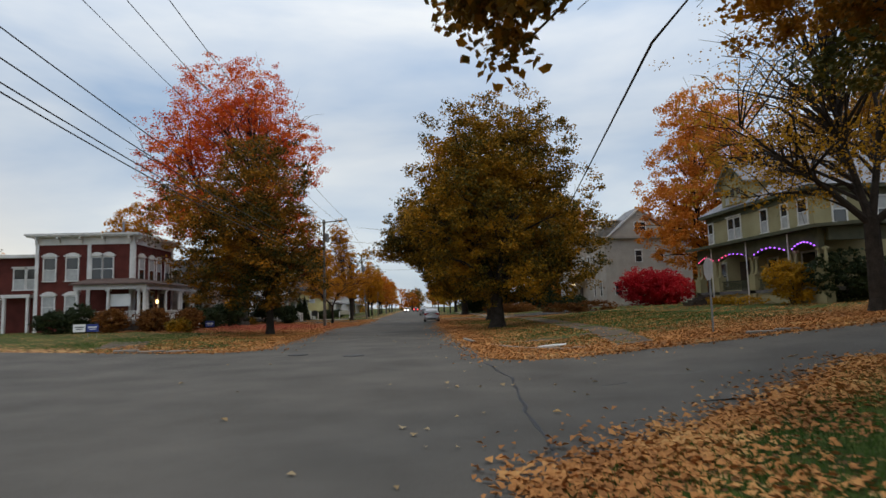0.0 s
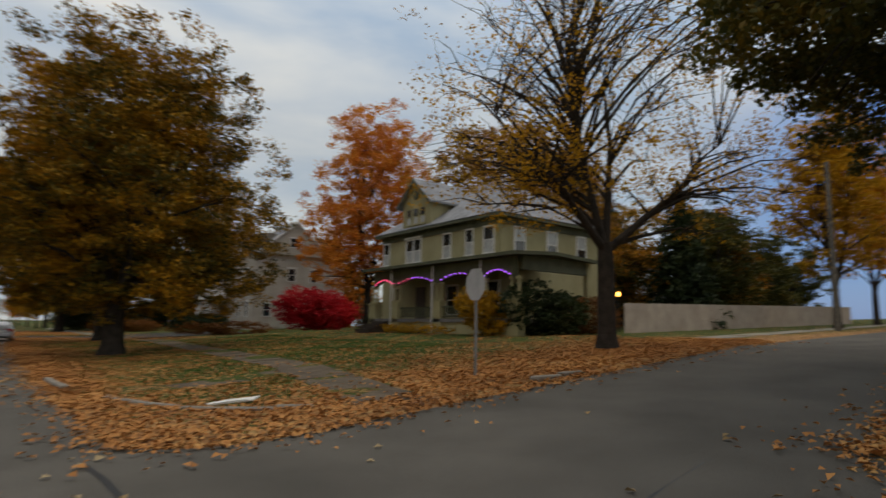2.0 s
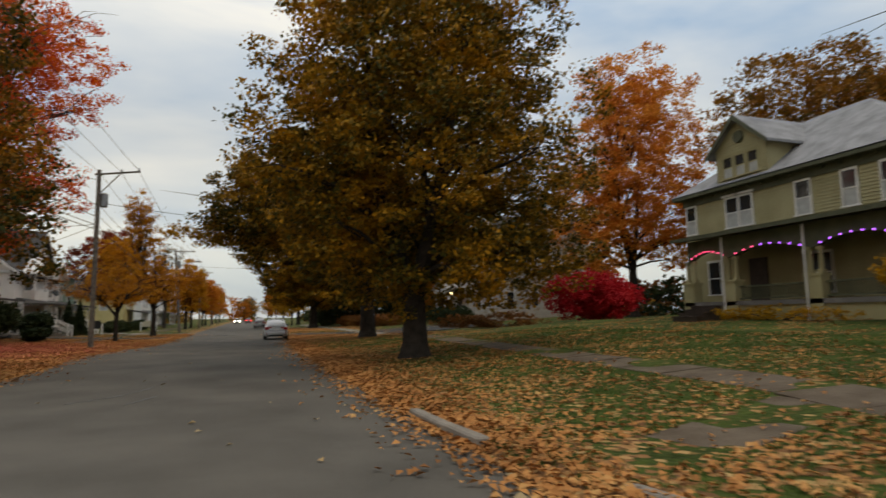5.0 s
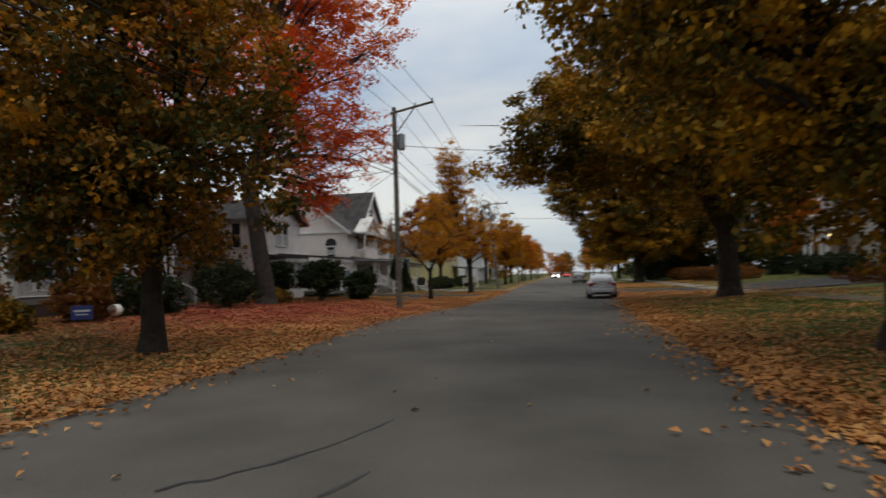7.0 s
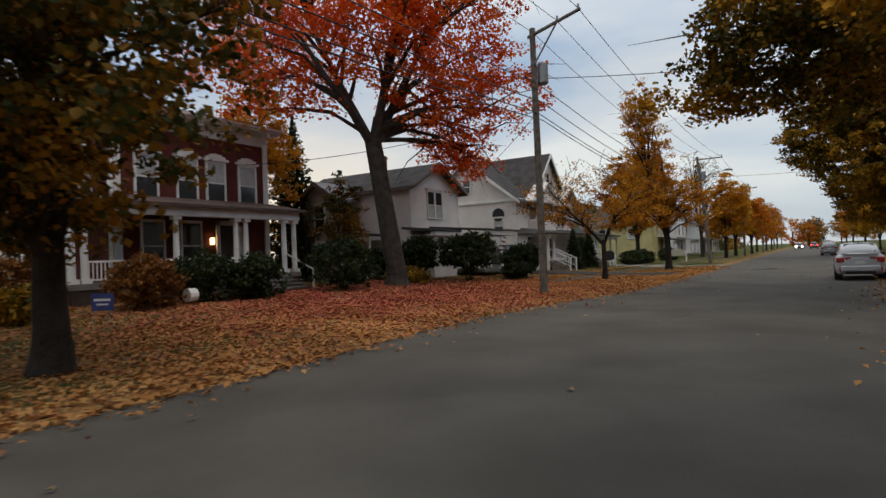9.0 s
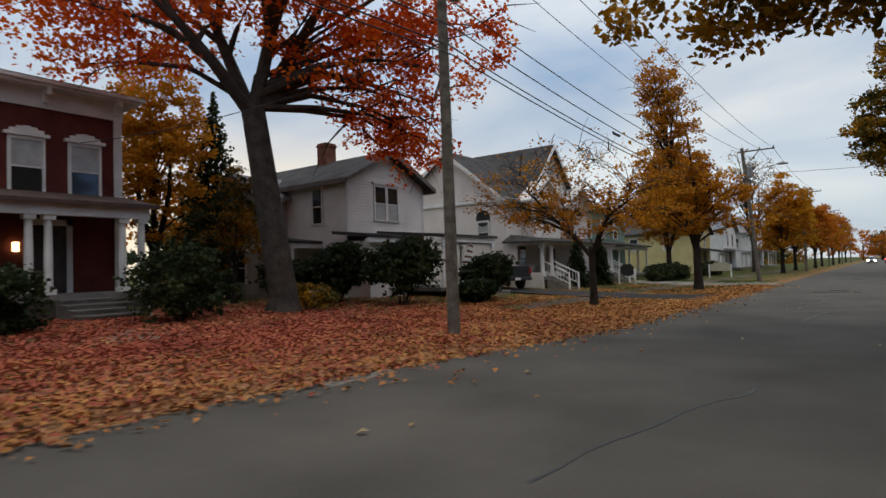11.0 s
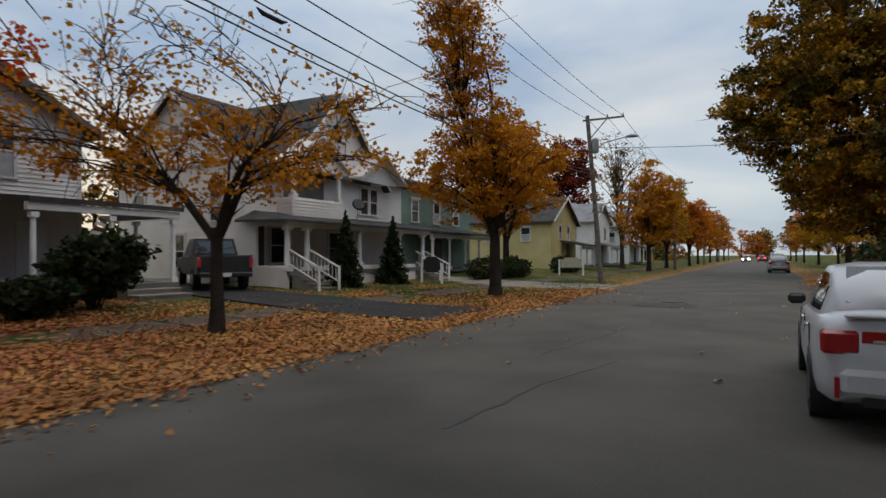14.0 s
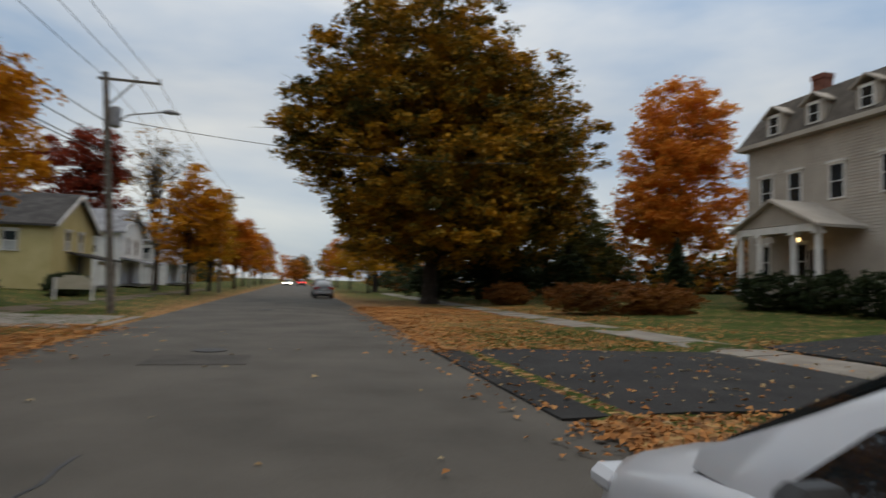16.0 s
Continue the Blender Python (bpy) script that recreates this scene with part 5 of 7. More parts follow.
for u in PIERS:
    part("pier", boxes((-2.5, -2.0, u - 0.38, u + 0.38, -0.6, 1.75), (-2.55, -1.95, u - 0.43, u + 0.43, 1.75, 1.85)), M_OLIVE, gh_)
    for du in (-0.24, 0.24):
        porch_post(gh_, -2.25, u + du, 1.85, 2.95, 0.09, M_OLIVE)
for u0, u1 in zip(PIERS, PIERS[1:]):
    ar = bmesh.new()
    k = 12
    low_ = [(u0 + (u1 - u0) * a / k, 2.9 + 0.42 * math.sin(math.pi * a / k)) for a in range(k + 1)]
    rings = [[ar.verts.new((xx, u, z_)) for xx in (-2.42, -2.08) for z_ in (zl, 3.95)] for u, zl in low_]
    for p_, q_ in zip(rings, rings[1:]):
        for e, f in ((0, 1), (1, 3), (3, 2), (2, 0)):
            ar.faces.new((p_[e], p_[f], q_[f], q_[e]))
    for p_ in (rings[0], rings[-1]):
        ar.faces.new((p_[0], p_[1], p_[3], p_[2]))
    bmesh.ops.recalc_face_normals(ar, faces=ar.faces[:])
    part("porch_arch", ar, M_OLIVE_D, gh_)
    if u0 < 6.5:
        part("apron_wall", boxes((-2.4, -2.1, u0 + 0.4, u1 - 0.4, -0.6, 0.85)), M_OLIVE, gh_)
        railing(gh_, (-2.25, u0 + 0.4), (-2.25, u1 - 0.4), 0.85, M_OLIVE_D, 0.7)
steps(gh_, -2.5, -4.0, 7.5, 9.2, 0.85, 4, M_DOOR)
for u in (-1.35, 2.85, 7.2):
    part("drain_pipe", tube(bmesh.new(), [(-2.62, u, -0.3), (-2.62, u, 3.9)], [0.045, 0.045], 6), M_TRIM, gh_)
lights = thing("fairy_lights", 21.0, 33.4, 1.25, "string of pink and violet lights along the porch arches", "string lights")
for j, (u0, u1) in enumerate(zip(PIERS, PIERS[1:])):
    for i in range(1, 9):
        a = i / 9
        bm = bmesh.new()
        bmesh.ops.create_uvsphere(bm, u_segments=6, v_segments=4, radius=0.045)
        bmesh.ops.translate(bm, verts=bm.verts[:], vec=(0.13, u0 + (u1 - u0) * a, 2.93 + 0.40 * math.sin(math.pi * a)))
        part("bulb", bm, M_PINKL if (j == 3 or (j == 2 and i > 5)) else M_PURPL, lights)

# big pale house with a mansard roof
mh = thing("mansard_house", 26.0, 78.5, 1.0, "big pale clapboard house with a mansard roof and dormers", "house")
ML, MW, ME = 16.5, 12.0, 9.2
bm = siding(bmesh.new(), "W", 0, [(0, 0.2), (ML, 0.2), (ML, ME), (0, ME)], 0.16)
siding(bm, "S", 0, [(0, 0.2), (MW, 0.2), (MW, ME), (0, ME)], 0.16)
siding(bm, "N", ML, [(0, 0.2), (MW, 0.2), (MW, ME), (0, ME)], 0.16)
part("siding", bm, M_TAN, mh, "pale lapped clapboards")
part("wall", boxes((0.004, MW, 0.004, ML - 0.004, -1, ME)), M_TAN, mh)
part("cornice", boxes((-0.5, MW + .5, -.5, ML + .5, ME, ME + .25)), M_TAN, mh)
mr = bmesh.new()
lo, hi = [(-.4, -.4, ME + .25), (MW + .4, -.4, ME + .25), (MW + .4, ML + .4, ME + .25), (-.4, ML + .4, ME + .25)], [(0.8, 0.8, ME + 2.6), (MW - .8, 0.8, ME + 2.6), (MW - .8, ML - .8, ME + 2.6), (0.8, ML - .8, ME + 2.6)]
for i in range(4):
    slab(mr, [lo[i], lo[(i + 1) % 4], hi[(i + 1) % 4], hi[i]], 0.08)
slab(mr, [hi[0], hi[1], (MW / 2, ML / 2, ME + 4)], 0.08), slab(mr, [hi[1], hi[2], (MW / 2, ML / 2, ME + 4)], 0.08), slab(mr, [hi[2], hi[3], (MW / 2, ML / 2, ME + 4)], 0.08), slab(mr, [hi[3], hi[0], (MW / 2, ML / 2, ME + 4)], 0.08)
part("south_gable", siding(bmesh.new(), "S", -0.5, [(0.2, ME + 0.25), (9.4, ME + 0.25), (4.8, ME + 4.2)], 0.16), M_TAN, mh)
part("south_gable_core", boxes((0.3, 9.3, -0.49, 0.6, ME + 0.1, ME + 0.27)), M_TAN, mh)
part("south_gable_roof", gable_roof(bmesh.new(), 0.2, 9.4, -0.3, 4.5, ME + 0.3, ME + 4.3, "y", 0.4), M_ROOFG, mh)
part("south_gable_rake", rake_boards(bmesh.new(), "S", -0.5, 0.2, 9.4, ME + 0.3, ME + 4.3, 0.4, 0.2, 0.2), M_TRIM, mh)
window(mh, "S", -0.5, 4.8, ME + 1.0, 1.5, 1.1, M_TRIM)
for u, z_ in ((4.6, 6.0), (7.6, 6.0), (4.6, 1.6), (1.6, 1.6)):
    window(mh, "S", 0, u, z_, 0.85, 1.5, M_TRIM, None, 1)
part("roof", mr, M_SLATE, mh, "grey-tan slate mansard roof")
for u in (2.5, 5.5, 8.5, 11.5, 14.2):
    dm = part("dormer", slab(slab(boxes((-0.25, 1.4, u - .6, u + .6, ME + .25, ME + 1.7)), [(-.45, u - .8, ME + 1.65), (-.45, u, ME + 2.2), (1.6, u, ME + 2.2), (1.6, u - .8, ME + 1.65)], .1), [(-.45, u, ME + 2.2), (-.45, u + .8, ME + 1.65), (1.6, u + .8, ME + 1.65), (1.6, u, ME + 2.2)], .1), M_TAN, mh)
    window(mh, "W", -0.25, u, ME + .55, 0.6, 0.95, M_TRIM)
for u in (2.2, 4.9, 7.6, 10.4, 13.0, 15.0):
    window(mh, "W", 0, u, 5.6, 0.75, 1.7, M_TRIM, (M_GLASS, M_GLASS), 1)
for u in (2.2, 5.0, 12.6, 15.2):
    window(mh, "W", 0, u, 1.5, 0.75, 1.8, M_TRIM, None, 1)
part("chimney", boxes((3.0, 3.7, 14.0, 14.8, ME + 1.5, ME + 4.4), (2.95, 3.75, 13.95, 14.85, ME + 4.2, ME + 4.5)), M_CHIM, mh, "dark red chimney")
part("porch_gable", slab(slab(siding(bmesh.new(), "W", -2.6, [(9.2, 4.1), (14.2, 4.1), (11.7, 5.3)]), [(-3, 8.8, 4.0), (-3, 11.7, 5.5), (0, 11.7, 5.5), (0, 8.8, 4.0)], .14), [(-3, 11.7, 5.5), (-3, 14.6, 4.0), (0, 14.6, 4.0), (0, 11.7, 5.5)], .14), M_TAN, mh)
part("porch_beam", boxes((-2.7, -2.4, 9.0, 14.4, 3.7, 4.05)), M_TRIM, mh)
part("porch_floor", boxes((-2.7, 0, 9.0, 14.4, 0.4, 0.6)), M_PORCH, mh)
for u in (9.2, 10.6, 12.8, 14.2):
    porch_post(mh, -2.5, u, 0.6, 3.7, 0.17, M_TRIM)
part("door", boxes((-0.08, 0, 11.1, 12.3, 0.6, 3.0)), M_DOOR, mh)
part("porch_lamp", boxes((-1.5, -1.2, 11.5, 11.8, 3.35, 3.55), bevel=0.03), M_LAMP, mh, "lit ceiling lamp in the porch")


# ---- more trees, hedges and bushes ----
tree("corner_tree", 15.5, 7.6, "dark green maple overhanging the side street", 0.4, 4.6,
     [(0, 0, 8.8, 5.6, 4.4, 3.8), (-3.6, 5.0, 7.2, 3.2, 2.4, 1.8), (0.4, 5.0, 7.3, 3.6, 2.6, 2.0), (4.0, 3.6, 7.4, 3.6, 2.6, 2.4), (-1.6, 6.3, 7.0, 3.2, 1.8, 1.4), (3.4, 6.2, 6.9, 3.4, 1.9, 1.5)], L_SHADE, 25000, 0.18, (0.38, 24), 0.3, 40)
tree("lawn_tree", -28.0, 58.6, "orange maple behind the brick house", 0.25, 2.5, [(0, 0, 6.4, 2.8, 2.8, 3.6), (0.4, 0, 9.2, 2.2, 2.2, 2.6)], L_GOLDOR, 9000, 0.22, (0.4, 20), 0.3, 24)
conifer("spruce", -27.5, 61.5, "slim dark spruce between the houses", 10.5, 2.6, L_DARK, 9000, 0.20)
tree("small_tree", -21.0, 58.2, "small green and yellow tree beside the clapboard house", 0.10, 1.2, [(0, 0, 3.0, 1.5, 1.5, 1.6), (0.2, 0.3, 4.4, 1.0, 1.0, 1.1)], L_GREENOR, 3200, 0.15, (0.22, 16), 0.3, 24)
tree("lawn_tree", -14.0, 92.5, "orange maple in front of the green house", 0.22, 2.4, [(0, 0, 6.0, 3.2, 3.2, 3.2), (-0.5, 0.5, 8.6, 2.2, 2.2, 2.2)], L_GOLDOR, 9000, 0.24, (0.4, 20), 0.3, 30)
tree("lawn_tree", -25.0, 138.0, "dark red maple behind the yellow house", 0.4, 4.0, [(0, 0, 9.5, 6.4, 6.4, 6.0), (2, 0, 14, 4.4, 4.4, 3.6)], L_DKRED, 9000, 0.42, (0.7, 20), 0.35, 24)
for x_, y_, h_, lv_, c_ in ((-9.0, 116, 10.5, L_GOLDOR, 5000), (-9.4, 131, 11, L_YELLOW, 5000), (-8.6, 148, 10, L_ORANGE, 5000), (-9.2, 168, 11, L_GOLDOR, 4000), (-8.8, 190, 11, L_ORANGE, 4000), (-9, 215, 12, L_GOLDOR, 3000), (-9, 245, 12, L_ORANGE, 3000),
                            (8.5, 168, 9, L_YELLOW, 4000), (8.0, 195, 11, L_ORANGE, 3500), (8, 225, 12, L_GOLDOR, 3000), (8.0, 255, 12, L_OLIVE, 3000)):
    tree("street_tree", x_, y_, "street tree in autumn colour far down the street", 0.2, 2.2, [(0, 0, h_ * 0.5, 3.0, 3.0, h_ * 0.3), (0.3, 0, h_ * 0.76, 2.1, 2.1, h_ * 0.24)], lv_, c_, 0.32, (0.5, 16), 0.3, 30)
tree("street_tree", 8.6, 142.0, "small golden street tree", 0.16, 1.8, [(0, 0, 4.6, 3.4, 3.4, 2.6), (0, 0, 6.4, 2.4, 2.4, 1.6)], L_YELLOW, 5000, 0.28, (0.45, 16), 0.3, 24)
tree("bare_tree", -12.5, 121.0, "nearly bare tree with grey twigs", 0.24, 3.0, [(0, 0, 8.5, 3.2, 3.2, 4.5), (0, 0, 12.0, 2.4, 2.4, 3.0)], L_OLIVE, 900, 0.26, (0.5, 6), 0.2, 110, M_BARK2, twigs=5)
tree("bare_tree", 17.0, 118.0, "tall nearly bare tree with grey twigs", 0.3, 5.0, [(0, 0, 14, 5, 5, 7), (2, 0, 19, 3.4, 3.4, 4)], L_GOLDOR, 900, 0.3, (0.6, 6), 0.2, 130, M_BARK2, twigs=5)
tree("lawn_tree", 28.8, 106.0, "tall orange maple beside the mansard house", 0.4, 3.0, [(0, 0, 8.5, 4.6, 4.6, 6.0), (0.5, 0, 13.8, 3.4, 3.4, 4.0), (-2.2, 0, 6, 3, 3, 3.4)], L_PEACH, 19000, 0.34, (0.6, 20), 0.3, 30)
tree("lawn_tree", 25.5, 119.0, "dark bronze tree behind the street maples", 0.35, 2.0, [(0, 0, 5.2, 5.0, 4.4, 4.2), (3.5, 1.0, 4.2, 4.0, 3.6, 3.4), (-0.5, 0, 8.6, 3.2, 3.2, 3.2)], L_SHADE, 9000, 0.34, (0.6, 18), 0.35, 20)
tree("street_tree", 16.0, 112.5, "maple with bronze leaves behind its larger neighbour", 0.4, 3.0, [(0, 0, 8.5, 5.5, 5, 6), (0, 0, 13.5, 4, 4, 4.5)], L_OLIVE, 16000, 0.32, (0.6, 20), 0.35, 24)
tree("street_tree", 10.5, 150.0, "dark street maple farther down the street", 0.4, 3.0, [(0, 0, 9, 6, 5, 6), (0, 0, 14, 4, 4, 4)], L_OLIVE, 7000, 0.42, (0.7, 18), 0.35, 20)
# side street
for x_, y_, h_, lv_ in ((47, 24.5, 17, L_YELLOW), (62, 26.5, 19, L_GOLDOR), (78, 27.6, 18, L_GOLDOR), (98, 29.5, 18, L_ORANGE), (122, 31.5, 18, L_GOLDOR), (150, 34, 18, L_OLIVE),
                        (38, 9.6, 16, L_GOLDOR), (27, 7.6, 14, L_YELLOW), (58, 12.0, 13, L_ORANGE), (80, 13.5, 14, L_OLIVE), (105, 15.5, 15, L_DKRED), (135, 18, 15, L_ORANGE)):
    tree("street_tree", x_, y_, "street tree in gold and orange along the side street", 0.26, 3.0, [(0, 0, h_ * 0.5, 3.6, 3.6, h_ * 0.28), (0.3, 0, h_ * 0.76, 2.6, 2.6, h_ * 0.24)], lv_, 9000 if x_ < 70 else 4000, 0.28 if x_ < 70 else 0.4, (0.5, 18), 0.3, 34)
tree("lawn_tree", 46.0, 41.0, "yellow-green tree behind the fence", 0.3, 2.4, [(0, 0, 6.5, 5, 5, 4.6), (-4, 0, 5, 4, 4, 3.6)], L_OLIVE, 11000, 0.30, (0.5, 20), 0.35, 24)
tree("lawn_tree", 38.0, 36.5, "dark green tree beside the olive house", 0.3, 1.6, [(0, 0, 4.6, 3.6, 3.6, 3.6)], L_GREENOR, 8000, 0.26, (0.5, 20), 0.35, 24)
tree("lawn_tree", 60.0, 36.5, "dark green tree behind the plank fence", 0.3, 2.0, [(0, 0, 5.0, 5.0, 4.4, 4.6), (-5, 1, 4.2, 4, 4, 3.6)], L_SHADE, 9000, 0.34, (0.5, 20), 0.35, 24)
tree("lawn_tree", 51.0, 35.0, "green and yellow tree behind the plank fence", 0.25, 2.0, [(0, 0, 4.8, 3.6, 3.4, 3.6), (0, 0, 7.6, 2.4, 2.4, 2.6)], L_GREENOR, 9000, 0.30, (0.5, 20), 0.35, 24)
tree("lawn_tree", 72.0, 38.0, "dark tree beyond the plank fence", 0.3, 2.0, [(0, 0, 5.0, 5.0, 4.4, 5.0), (3, 2, 4.2, 4, 4, 4)], L_SHADE, 7000, 0.40, (0.6, 20), 0.35, 20)
conifer("spruce", 40.0, 31.8, "dark pointed spruce just behind the plank fence", 11, 3.2, L_DARK, 8000, 0.3, 0.2)
tree("lawn_tree", 45.5, 33.0, "dark green tree close behind the plank fence", 0.3, 2.0, [(0, 0, 5.0, 4.2, 3.6, 4.2), (3, 1, 7.4, 3, 3, 3)], L_SHADE, 9000, 0.28, (0.5, 20), 0.35, 24)
conifer("spruce", 52.0, 47.0, "dark pointed spruce behind the fence", 15, 4.0, L_DARK, 7000, 0.4, 0.25)
# woods that close the view behind the houses
woods = thing("far_trees", 0, 0, 0, "far belt of autumn trees behind the houses", "trees", kind="stuff")
belts = []
for cx, cy, n_ in ((-62, 30, 5), (-60, 70, 5), (-55, 105, 5), (-45, 160, 5), (-30, 215, 4), (45, 95, 4), (52, 120, 4), (45, 160, 4), (35, 215, 4), (95, 55, 5), (120, 5, 4), (0, 330, 5), (-40, 300, 4), (40, 300, 4), (190, 40, 6), (-85, -10, 5)):
    for k in range(n_):
        h_ = random.uniform(7, 13)
        bx, by = cx + random.uniform(-9, 9), cy + random.uniform(-15, 15)
        belts.append((bx, by, float(terrain(bx, by)) + h_ * 0.52, h_ * 0.42, h_ * 0.42, h_ * 0.5))
for i, lv_ in enumerate((L_OLIVE, L_ORANGE, L_GREENOR, L_DARK)):
    sub = belts[i::4]
    pts, mids = crown_points(sub, 900 * len(sub), (0.9, 14), 0.45)
    leaf_mesh("far_crown", pts, 0.62, lv_, woods)
low = []
for k in range(16):
    low.append((13.5 + 2.1 * k + random.uniform(-1, 1), 121 + random.uniform(-4, 5), 2.4 + 0.03 * k, 2.8, 2.8, 2.6))
for (ax, ay), (cx, cy), n_ in (((14, 128), (48, 128), 9), ((40, 84), (44, 130), 9), ((-48, 15), (-48, 140), 16), ((58, 52), (112, 54), 9), ((24, -4), (110, -2), 12), ((-46, 140), (-20, 200), 9), ((16, 140), (24, 250), 12), ((36, 60), (46, 84), 6), ((-24, 150), (-22, 260), 10)):
    for k in range(n_):
        s = (k + random.uniform(0.1, 0.9)) / n_
        h_ = random.uniform(2.2, 4.4)
        bx, by = ax + (cx - ax) * s + random.uniform(-2, 2), ay + (cy - ay) * s + random.uniform(-2, 2)
        low.append((bx, by, float(terrain(bx, by)) + h_ * 0.42, h_ * 1.1, h_ * 1.1, h_ * 0.6))
for i, lv_ in enumerate((L_DARK, L_RUSSET, L_DARK, L_OLIVE)):
    sub = low[i::4]
    pts, mids = crown_points(sub, 620 * len(sub), (0.5, 14), 0.5)
    leaf_mesh("far_undergrowth", pts[pts[:, 2] > 0], 0.42, lv_, woods)
tb = bmesh.new()
for q in belts:
    tube(tb, [(q[0], q[1], q[2] - q[5] - 1.2), (q[0], q[1], q[2])], [0.3, 0.18], 6)
part("far_trunk", tb, M_BARK, woods)

shrub("burning_bush", 22.3, 54.0, "huge rounded crimson burning bush on the lawn", [(0, 0, 1.5, 3.3, 2.6, 1.6), (-0.8, 0, 2.1, 2.3, 2.0, 1.5), (1.4, 0.3, 1.7, 2.2, 2.0, 1.5)], L_BURN, 26000, 0.13, (0.22, 24), 0.55)
shrub("low_hedge", 17.5, 58.0, "low russet hedge beside the red bush", [(0, 0, 0.5, 3.4, 0.8, 0.6), (-3, 0.4, 0.45, 2.4, 0.8, 0.5)], L_RUSSET, 6000, 0.12, category="hedge")
shrub("forsythia", 20.6, 31.2, "yellow-leaved bush by the porch corner", [(0, 0, 1.1, 1.1, 1.1, 1.2), (-0.3, 0.6, 1.6, 0.8, 0.8, 0.9)], L_YELLOW, 5000, 0.11)
shrub("rhododendron", 22.3, 29.6, "dark green rhododendron at the house corner", [(0, 0, 1.3, 1.7, 1.5, 1.5), (1.4, -0.6, 1.1, 1.4, 1.3, 1.2)], L_DARK, 8000, 0.14)
shrub("barberry", 26.5, 29.4, "rounded russet bush beside the fence", [(0, 0, 0.9, 1.6, 1.4, 1.1)], L_RUSSET, 5000, 0.11)
shrub("flower_bed", 20.7, 37.5, "low bed of yellowing plants before the porch", [(0, 0, 0.25, 0.5, 3.6, 0.3)], L_YELLOW, 1800, 0.10, category="plants")
for x_, y_, r_, h_, lv_, lb in ((-17.0, 45.2, 1.1, 1.5, L_RUSSET, "rounded russet bush before the brick house"), (-18.4, 42.2, 1.2, 1.6, L_RUSSET, "rounded brown hedge bush by the porch corner"), (-21.0, 41.8, 1.2, 1.5, L_RUSSET, "brown clipped bush under the porch"), (-23.6, 42.6, 1.3, 1.9, L_DARK, "tall rounded evergreen bush against the brick wall"), (-25.6, 43.0, 1.2, 1.5, L_DARK, "dark evergreen bush against the brick wall"), (-16.3, 41.6, 0.8, 0.8, L_OLIVE, "small olive mounded bush on the lawn"),
                                (-17.6, 47.6, 1.3, 1.6, L_DARK, "dark evergreen bush along the porch"), (-17.0, 49.3, 1.1, 1.5, L_DARK, "dark evergreen bush beside the porch steps"), (-16.6, 53.6, 1.6, 2.1, L_DARK, "large dark rhododendron beside the porch steps")):
    shrub("evergreen_bush" if lv_ is L_DARK else "garden_bush", x_, y_, lb, [(0, 0, h_ * 0.5, r_, r_, h_ * 0.55), (0.2, -0.2, h_ * 0.65, r_ * 0.7, r_ * 0.7, h_ * 0.4)], lv_, 4200, 0.12, (0.17, 20))
for x_, y_, r_, h_ in ((-15.2, 61.6, 1.45, 2.4), (-14.2, 66.0, 1.0, 1.75), (-17.9, 60.8, 1.0, 2.2), (-19.8, 59.9, 1.1, 1.6), (-13.6, 64.2, 0.6, 0.8)):
    shrub("rhododendron", x_, y_, "dark green rhododendron in front of the clapboard house", [(0, 0, h_ * 0.6, r_, r_, h_ * 0.42), (0.3, 0.3, h_ * 0.75, r_ * 0.75, r_ * 0.75, h_ * 0.3)], L_DARK, 5200, 0.15, (0.19, 18), group="rhododendrons before the house")
for y_ in (77.0, 80.6):
    conifer("arborvitae", -14.9, y_, "narrow dark green clipped arborvitae before the porch", 3.2, 0.85, L_DARK, 6000, 0.11, 0.06, 0.05, "evergreen")
shrub("clipped_hedge", -13.6, 88.6, "dark clipped hedge along the driveway", [(0, 0, 0.6, 0.9, 2.2, 0.65), (0.2, 3.4, 0.6, 0.9, 2.2, 0.65)], L_DARK, 9000, 0.13, category="hedge")
shrub("clipped_hedge", -13.4, 103.5, "dark hedge before the yellow house", [(0, 0, 0.6, 0.9, 2.6, 0.7)], L_DARK, 4000, 0.15, category="hedge")
shrub("russet_hedge", 15.0, 91.0, "clipped russet and green hedge beside the pavement", [(0, 0, 0.75, 2.6, 1.3, 0.8), (1.8, -1.2, 0.75, 1.7, 1.1, 0.8), (-1.8, 1.2, 0.7, 1.6, 1.1, 0.75)], L_RUSSET, 13000, 0.12, category="hedge")
shrub("russet_hedge", 13.6, 103.0, "small russet hedge under the maple", [(0, 0, 0.7, 1.6, 1.3, 0.8)], L_RUSSET, 4500, 0.14, category="hedge")
for k in range(4):
    shrub("evergreen_bush", 22.6, 80.5 + 3.1 * k, "dark evergreen bush along the mansard house", [(0, 0, 0.9, 1.2, 1.6, 1.0)], L_DARK, 3000, 0.16, group="bushes along the mansard house")
for x_, y_, h_ in ((11.5, 116.0, 3.2), (14.6, 113.5, 3.8), (18.2, 114.0, 3.4), (21.6, 111.0, 3.6)):
    shrub("evergreen_bush", x_, y_, "tall dark unclipped bush in the shade of the maples", [(0, 0, h_ * 0.45, 2.2, 1.7, h_ * 0.5), (0.6, 0.3, h_ * 0.65, 1.5, 1.3, h_ * 0.35)], L_DARK, 4200, 0.22, group="bushes under the maples")
conifer("arborvitae", 22.5, 97.0, "dark green arborvitae at the house corner", 4.2, 1.4, L_DARK, 5000, 0.18, 0.08, 0.05, "evergreen")
